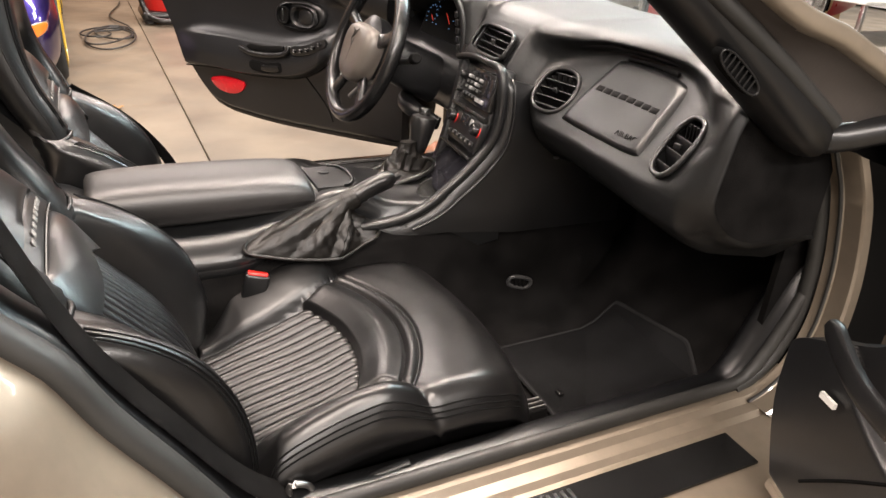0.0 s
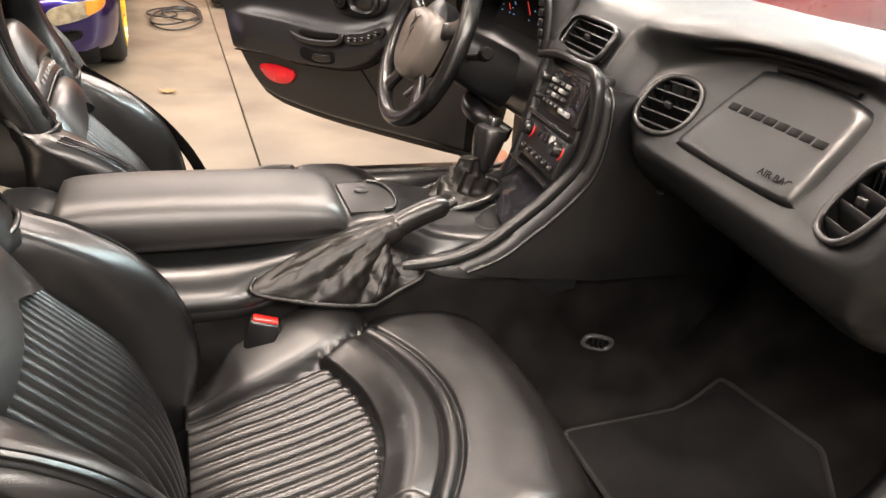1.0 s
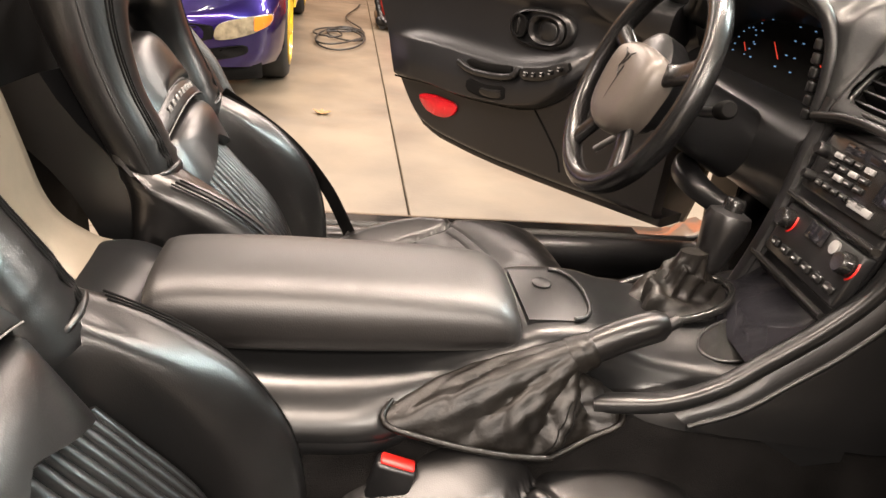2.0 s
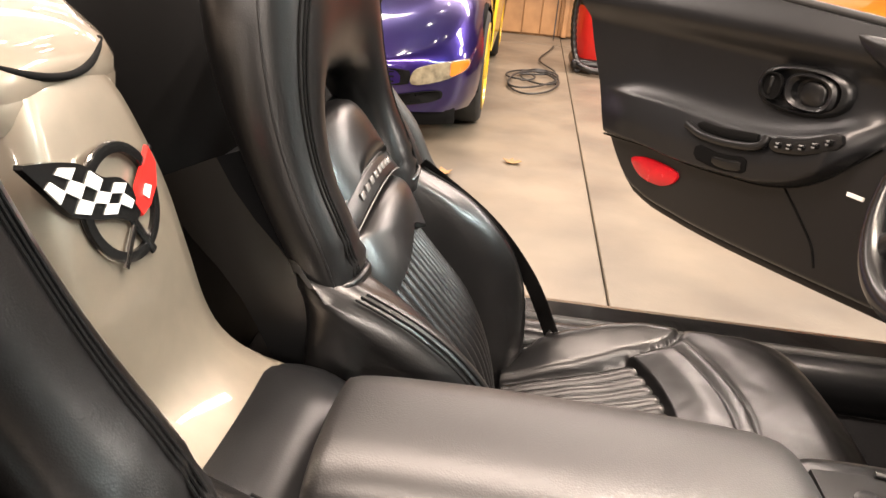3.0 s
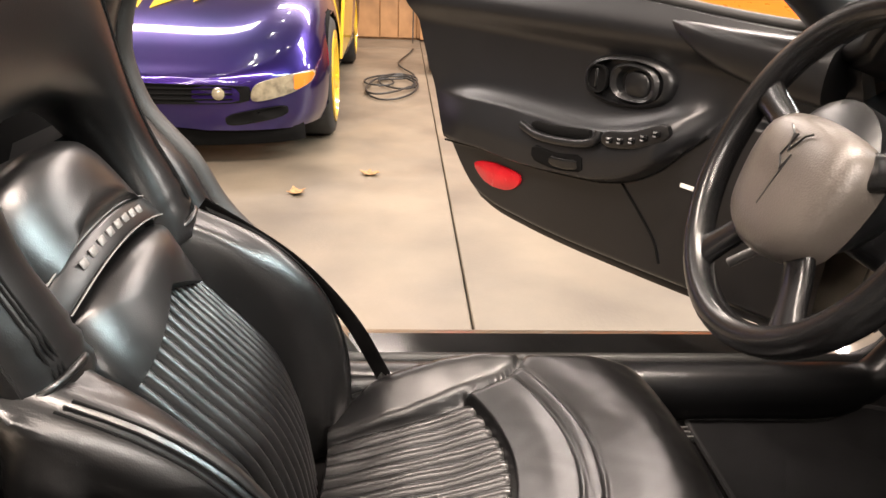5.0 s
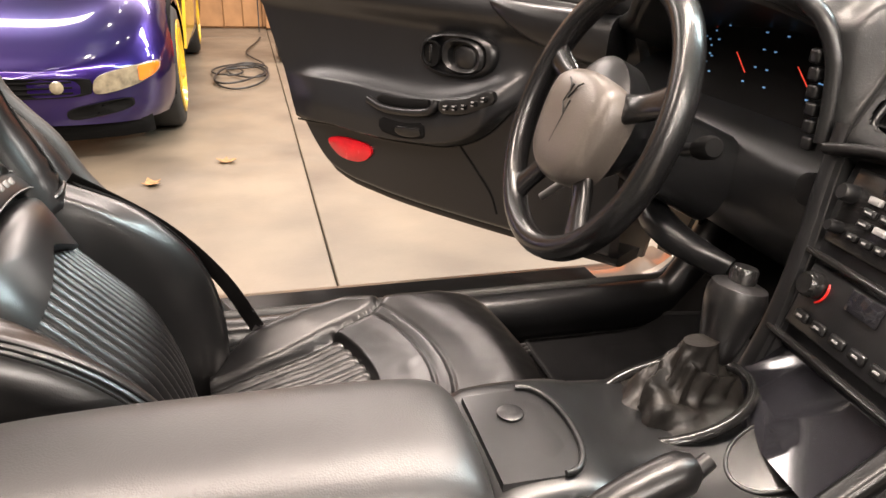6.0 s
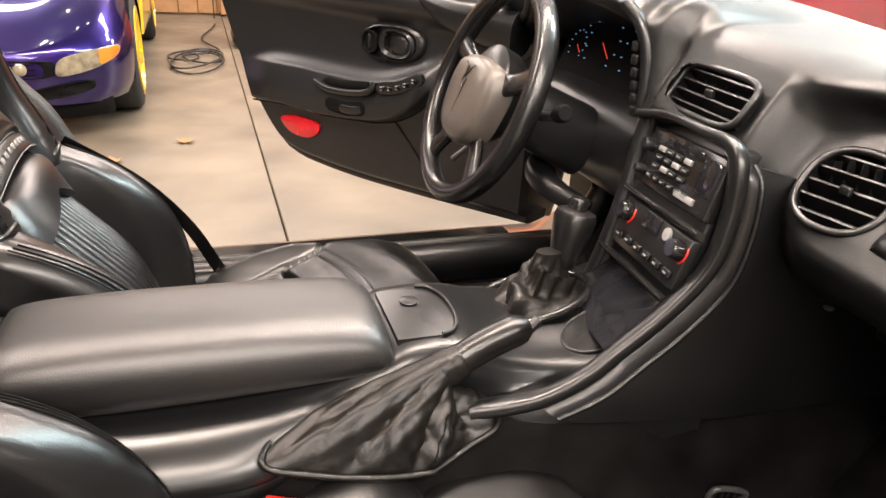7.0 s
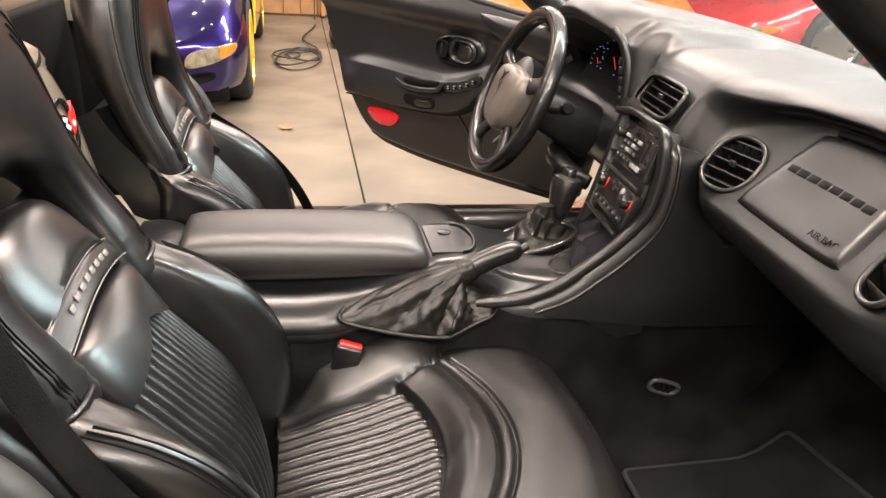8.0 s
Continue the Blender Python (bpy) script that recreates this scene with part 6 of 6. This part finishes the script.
    rows = [[nose(a, 0.21, -0.03), nose(a, 0.185, -0.015), nose(a, 0.14, -0.02), nose(a, 0.105, -0.035)] for a in nv]
    part("chin_spoiler", Geo().slab(rows, tuple(R @ np.array((0, 0.03, 0)))), DARK, root, "black chin spoiler")
    o = [(0.0, 0.315), (0.30, 0.315), (0.50, 0.318), (0.56, 0.33), (0.565, 0.36), (0.55, 0.392), (0.30, 0.402), (0.0, 0.405)]
    o = o + [(-p, z) for p, z in o[1:-1]][::-1]
    o = spl(o, 60, closed=True)
    # shallow grille; the shade of the opening and bars is painted near-black
    gr = part("grille", Geo().grid([[nose(p * k, 0.36 + (z - 0.36) * k, w) for p, z in o] for k, w in ((1.03, 0.0), (1.02, 0.008), (0.985, 0.009), (0.94, 0.001), (0.5, 0.001), (0.02, 0.002))], cv=True, caps=True), DARK, root, "front grille opening with its shade painted near-black")
    for k in range(3):
        part("grille_bar", Geo().tube([nose(p, 0.335 + 0.024 * k, 0.004) for p in np.linspace(-0.50, 0.50, 20)], 0.004, 6), DARK, gr)
    for e in (-1, 1):
        part("driving_lamp", Geo().lathe([(0.026, -0.02), (0.026, 0.004), (0.020, 0.008), (0.011, 0.012), (0.001, 0.013)], look(nose(e * 0.44, 0.362, 0.004), nose(e * 0.44, 0.362, 0.5)) @ pose(0, 0, 0, 180), 20), CLEARL, gr, "small round driving lamp")
    for e in (-1, 1):
        if lamp:
            o = [(0.585, 0.325), (0.59, 0.385), (0.64, 0.415), (0.74, 0.435), (0.845, 0.445), (0.86, 0.425), (0.84, 0.388), (0.76, 0.352), (0.66, 0.328)]
            o = spl(o, 40, closed=True)
            c = o.mean(0)
            lens = part("turn_lamp", Geo().grid([[nose(e * (c[0] + (p - c[0]) * k), c[1] + (z - c[1]) * k, w) for p, z in o] for k, w in ((1.0, -0.02), (1.0, 0.004), (0.96, 0.010), (0.6, 0.014), (0.03, 0.015))], cv=True, caps=True), CLEARL, root, "clear front turn lamp with amber corner")
            oa_ = spl([(0.772, 0.366), (0.770, 0.40), (0.772, 0.434), (0.81, 0.440), (0.845, 0.443), (0.858, 0.424), (0.842, 0.395), (0.81, 0.376)], 30, closed=True)
            ca = np.array(oa_).mean(0)
            part("amber_corner", Geo().grid([[nose(e * (ca[0] + (p - ca[0]) * k), ca[1] + (z - ca[1]) * k, w) for p, z in oa_] for k, w in ((1.0, 0.0), (0.95, 0.017), (0.5, 0.02), (0.03, 0.02))], cv=True, caps=True), AMBER, lens, "amber corner lens")
        tt = np.linspace(0, 2 * np.pi, 32, endpoint=False)
        cs, sn = np.sign(np.cos(tt)) * np.abs(np.cos(tt)) ** 0.6, np.sign(np.sin(tt)) * np.abs(np.sin(tt)) ** 0.6
        # almost flat duct, near-black colour stands for its shaded depth
        part("brake_duct", Geo().grid([[nose(e * (0.60 + 0.135 * k * p), 0.255 + 0.030 * k * q + 0.02 * p, w + 0.012) for p, q in zip(cs, sn)] for k, w in ((1.04, -0.005), (1.0, 0.007), (0.93, 0.007), (0.84, 0.002), (0.05, 0.003))], cv=True, caps=True), DARK, root, "brake duct opening with its shade painted near-black")
        for wy in (0.90, 3.55):
            wx = e * 0.80
            Wm = M @ pose(wx, wy, 0.325, 0, 90 * e, 0)
            tyre = part("wheel", Geo().lathe([(0.20, -0.10), (0.30, -0.115), (0.325, -0.09), (0.328, 0.0), (0.325, 0.09), (0.30, 0.115), (0.235, 0.118), (0.225, 0.10), (0.20, 0.09)], Wm, 40), TYRE, root, "black tyre on coloured rim")
            rim_ = part("rim", Geo().lathe([(0.236, 0.100), (0.238, 0.120), (0.228, 0.122), (0.215, 0.10), (0.20, 0.06), (0.06, 0.05), (0.001, 0.05)], Wm, 40), DARK, tyre)
            part("rim_lip", Geo().lathe([(0.248, 0.108), (0.249, 0.124), (0.222, 0.126), (0.214, 0.104)], Wm, 40), wheel_paint, tyre, "painted rim lip")
            for k in range(5):
                a = 2 * np.pi * k / 5
                p_ = [Wm @ Vector((r * np.cos(a), r * np.sin(a), h)) for r, h in ((0.03, 0.075), (0.12, 0.09), (0.22, 0.112))]
                part("rim_spoke", Geo().sweep(spl(p_, 6), [0.03, 0.028, 0.028, 0.03, 0.034, 0.04], 0.012, tuple(Wm.to_3x3() @ Vector((0, 0, 1))), n=10), wheel_paint, tyre)
        # wheel housings and arch lips
        for wy in (0.90, 3.55):
            an = np.linspace(-0.25, np.pi + 0.25, 30)
            part("wheel_housing", Geo().grid([[X((e * w, wy + r * np.cos(t), 0.325 + r * np.sin(t))) for t in an] for w, r in ((0.905, 0.344), (0.90, 0.352), (0.62, 0.36), (0.61, 0.30), (0.60, 0.02))]), DARK, root)
    # cabin
    rows = []
    for y, hw, z in spl([(1.35, 0.74, 0.815), (1.7, 0.68, 0.97), (2.1, 0.60, 1.13), (2.6, 0.58, 1.19), (3.1, 0.60, 1.15), (3.6, 0.66, 1.02), (4.0, 0.72, 0.94)], 24):
        rows.append([X((a * hw, y, z - 0.05 * a ** 2 - (0.0 if abs(a) < 0.95 else 0.14))) for a in np.linspace(-1, 1, 17)])
    part("cabin_glass", Geo().slab(rows, (0, 0, -0.02)), GLASSY, root, "dark cabin glass")
    if stripe:
        zt_ = [(q[0], q[3]) for q in ST_]
        for e in (-1, 1):
            for a0, a1, y0 in ((0.03, 0.20, 0.62), (0.225, 0.265, 0.70)):
                rows = [[X((e * p, y, float(lerp(y, zt_)) + 0.008 + 0.012 * (p / 0.42) ** 2)) for p in np.linspace(a0, a1, 5) for y in [y0 + 1.2 * (p - a0) + (1.6 - y0 - 1.2 * (p - a0)) * f]] for f in np.linspace(0, 1, 20)]
                part("hood_stripe", Geo().slab(rows, (0, 0, -0.004)), stripe, root, "yellow hood stripe")
        part("door_stripe", Geo().slab([[X((0.925 + 0.012 * f, y + 0.25 * f, 0.34 + 0.40 * f)) for f in np.linspace(0, 1, 8)] for y in np.linspace(1.45, 2.7, 14)], tuple(R @ np.array((-0.02, 0, 0)))), stripe, root, "yellow side graphic")
    return root


sports_car("sports_car", (-0.945, 2.52, 0), 1.0, PURPLE, "glossy purple sports car with yellow stripes and rims", YELLOW, YELLOW, scale=0.9)
sports_car("sports_car", (2.15, 3.3, 0), 0, ORANGE, "glossy orange sports car parked behind the open door", STEEL)
sports_car("sports_car", (3.85, 5.35, 0), -90, RED, "glossy red sports car parked on the concrete", CHROME)

# red shop vacuum
VX, VY = 0.645, 5.43
vac = thing("shop_vacuum", (VX, VY, 0), "red shop vacuum with black lid and hose", "vacuum")
part("drum", Geo().lathe([(0.19, 0.10), (0.20, 0.12), (0.215, 0.46), (0.22, 0.50), (0.20, 0.52)], pose(VX, VY, 0)), REDPL, vac, "red plastic drum")
part("lid", Geo().lathe([(0.225, 0.50), (0.225, 0.55), (0.20, 0.60), (0.12, 0.64), (0.001, 0.66)], pose(VX, VY, 0)), PLASTIC, vac, "black motor lid")
part("base", Geo().box((VX, VY, 0.07), (0.46, 0.46, 0.08), 0.03), PLASTIC, vac)
for a in range(4):
    part("caster", Geo().lathe([(0.03, -0.015), (0.035, 0), (0.03, 0.015)], pose(VX + 0.24 * math.cos(a * 1.57 + 0.785), VY + 0.24 * math.sin(a * 1.57 + 0.785), 0.035, 90), 16), PLASTIC, vac)
hs = [(0.52, 5.33, 0.58), (0.42, 5.27, 0.62), (0.40, 5.28, 0.38), (0.45, 5.25, 0.12), (0.55, 5.14, 0.05), (0.74, 5.14, 0.05)]
part("hose", Geo().tube(spl(hs, 60), 0.024 + 0.003 * np.sin(np.arange(60) * 2.2), 12), PLASTIC, vac, "ribbed black hose")
# coiled extension cord
tt = np.linspace(0, 1, 400)
cx = 0.12 + 0.05 * np.sin(9 * tt + 1) + (0.135 + 0.07 * np.sin(9 * tt)) * np.cos(2 * np.pi * 4.3 * tt)
cy_ = 4.62 + 0.16 * np.sin(4 * tt) + (0.30 + 0.16 * np.sin(7 * tt + 1)) * np.sin(2 * np.pi * 4.3 * tt + 0.5 * np.sin(8 * tt))
cz = 0.010 + 0.012 * np.abs(np.sin(11 * tt)) + 0.006 * (tt * 5 % 1)
cord = np.stack([cx, cy_, cz], 1)
lead = spl([cord[-1], (0.30, 5.0, 0.02), (0.18, 5.6, 0.02), (0.30, 6.4, 0.02), (0.32, 7.15, 0.05), (0.32, 7.22, 0.9)], 60)
solo("extension_cord", Geo().tube(np.vstack([cord, lead[1:]]), 0.0065, 8), RUBBER, "black extension cord coiled loosely on the concrete", "cable")
# dry leaves
for lx, ly, la in ((-0.208, 2.355, 0.4), (0.069, 2.618, 1.3)):
    g = Geo()
    oo = [(0.0, -0.05), (0.03, -0.03), (0.022, -0.005), (0.045, 0.01), (0.02, 0.02), (0.0, 0.05), (-0.022, 0.018), (-0.042, 0.004), (-0.02, -0.008), (-0.026, -0.032)]
    v = [(lx + 0.9 * (a * math.cos(la) - b * math.sin(la)), ly + 0.9 * (a * math.sin(la) + b * math.cos(la)), 0.004 + 6 * (a * a + b * b)) for a, b in oo]
    g.add([(lx, ly, 0.003)] + v + [(lx, ly, 0.001)] + [(a, b, c - 0.002) for a, b, c in v], [(0, i, i % 10 + 1) for i in range(1, 11)] + [(11, i % 10 + 12, i + 11) for i in range(1, 11)] + [(i, i + 11, i % 10 + 12, i % 10 + 1) for i in range(1, 11)])
    solo("dry_leaf", g, LEAF, "curled dry brown leaf on the concrete", "leaf", "dry leaves")
# floor mats
for s in (-1, 1):
    corners = np.array([(0.652, s * 0.585), (0.655, s * 0.306), (0.95, s * 0.300), (0.965, s * 0.50), (0.93, s * 0.575)])
    q = []
    for i in range(5):
        b0, b1 = corners[i], corners[(i + 1) % 5]
        d_ = (b1 - b0) / np.linalg.norm(b1 - b0)
        q += [b0 + (b1 - b0) * k for k in np.linspace(0.018 / np.linalg.norm(b1 - b0), 1 - 0.018 / np.linalg.norm(b1 - b0), 9)]
        e_ = corners[(i + 2) % 5] - b1
        e_ = e_ / np.linalg.norm(e_)
        q += [b1 - 0.006 * d_ + 0.001 * e_, b1 - 0.001 * d_ + 0.006 * e_]
    q = np.array(q)
    c = q.mean(0)
    zf = lambda x: FLOOR + 0.34 * float(step(0.86, 1.22, x))
    rows = [[(c[0] + (x - c[0]) * k, c[1] + (y - c[1]) * k, zf(c[0] + (x - c[0]) * k) + h) for x, y in q] for k, h in ((1.0, 0.003), (1.0, 0.012), (0.98, 0.013), (0.6, 0.012), (0.3, 0.012), (0.03, 0.012))]
    mt = solo("floor_mat", Geo().grid(rows, cv=True, caps=True), MATM, "charcoal carpet floor mat with bound edge", "floor mat", "floor mats")
    part("mat_binding", Geo().tube([(x, y, zf(x) + 0.010) for x, y in q], 0.0045, 6, closed=True), BINDING, mt, "dark grey bound edge")

# ---- belts, buckles and small fittings ----
def belt(s, pts, label):
    root = thing("seat_belt", pts[-1], label, "seat belt", "seat belts")
    pth = spl(pts, 24)
    part("webbing", Geo().sweep(pth, 0.015 if s > 0 else 0.021, 0.0018, (0.45, 1.0, 0.25) if s > 0 else (1.0, -0.15, 0.3), n=10, power=4), CARPET, root, "black belt webbing")
    e = np.array(pts[-1])
    part("anchor", Geo().tube(spl([e + (-0.012, 0, 0.03), e + (0.012, 0, 0.022), e + (0.018, 0, 0.0), e + (0.0, 0, -0.012), e + (-0.014, 0, 0.008)], 20, closed=True), 0.005, 8, closed=True), STEEL, root, "steel belt anchor loop")
    part("anchor_cover", Geo().sweep(spl([e + (-0.06, 0, -0.018), e + (-0.02, 0.004 * s, -0.006), e + (0.02, 0, -0.014)], 10), 0.016, 0.012, (0, s, 0), n=12), GLOSS, root)
    return root


belt(1, [(-0.06, 0.572, 0.60), (0.05, 0.576, 0.52), (0.124, 0.578, 0.433), (0.170, 0.578, 0.345), (0.188, 0.575, 0.305)], "black seat belt hanging beside the driver seat")
belt(-1, [(-0.12, -0.600, 0.80), (-0.05, -0.615, 0.62), (0.04, -0.615, 0.47), (0.11, -0.610, 0.365), (0.175, -0.600, 0.300)], "black seat belt hanging beside the passenger seat")
for s in (-1, 1):
    bk = thing("belt_buckle", (0.20, s * 0.14, 0.33), "black belt buckle with red release button", "belt buckle", "belt buckles")
    M_ = look((0.216, s * 0.160, 0.408), (0.19, s * 0.156, 0.30))
    part("stalk", Geo().box(tuple(np.array(M_ @ Vector((0, 0, -0.045)))), (0.036, 0.018, 0.09), 0.006, M_.to_3x3().to_4x4() @ pose(0, 0, 0, 0, 0, 90)), PLASTIC, bk)
    part("buckle_body", Geo().box(tuple(np.array(M_ @ Vector((0, 0, -0.012)))), (0.044, 0.022, 0.05), 0.005, M_.to_3x3().to_4x4() @ pose(0, 0, 0, 0, 0, 90)), PLASTIC, bk)
    part("release_button", Geo().box(tuple(np.array(M_ @ Vector((0, 0, 0.013)))), (0.036, 0.015, 0.006), 0.002, M_.to_3x3().to_4x4() @ pose(0, 0, 0, 0, 0, 90)), REDPL, bk, "red release button")
# carpet vent clip on the tunnel side
cl_ = thing("carpet_clip", (0.775, -0.180, 0.315), "small grey plastic clip on the carpet", "clip")
tt = np.linspace(0, 2 * np.pi, 28, endpoint=False)
c0, au, av = np.array((0.775, -0.183, 0.316)), np.array((0.90, -0.06, -0.28)), np.array((0.20, -0.25, 0.90))
ring_ = [c0 + au * 0.030 * np.sign(np.cos(a)) * abs(np.cos(a)) ** 0.7 + av * 0.015 * np.sign(np.sin(a)) * abs(np.sin(a)) ** 0.7 for a in tt]
part("clip_rim", Geo().tube(ring_, 0.0042, 8, closed=True), CLIPGREY, cl_, "grey plastic rim")
for k in range(3):
    part("clip_slot", Geo().box(tuple(c0 + au * (0.011 * (k - 1)) - (0, 0.001, 0)), (0.006, 0.004, 0.018), 0.001), DARK, cl_)
# mat hook and lower trim screws
solo("mat_hook", Geo().box((0.692, -0.477, FLOOR + 0.016), (0.010, 0.016, 0.008), 0.002), GLOSS, "small black mat retaining hook", "hook")
# bench things far across the garage
bx = thing("storage_box", (8.4, 5.2, 0), "open brown cardboard box on the floor", "box")
part("box_body", Geo().box((8.4, 5.2, 0.30), (0.55, 0.5, 0.60), 0.01), CARD, bx)
part("box_flap", Geo().box((8.4, 4.90, 0.60), (0.5, 0.22, 0.012), 0.003, Euler((0.4, 0, 0)).to_matrix().to_4x4()), CARD, bx)
tb = thing("work_table", (8.2, 4.1, 0), "low work table covered with pale cloth", "table")
part("table_top", Geo().box((8.2, 4.1, 0.42), (1.8, 0.8, 0.04), 0.01), WHITE, tb, "pale cloth-covered table top")
for dx in (-0.8, 0.8):
    for dy in (-0.32, 0.32):
        part("leg", Geo().box((8.2 + dx, 4.1 + dy, 0.20), (0.05, 0.05, 0.40), 0.005), STEEL, tb)
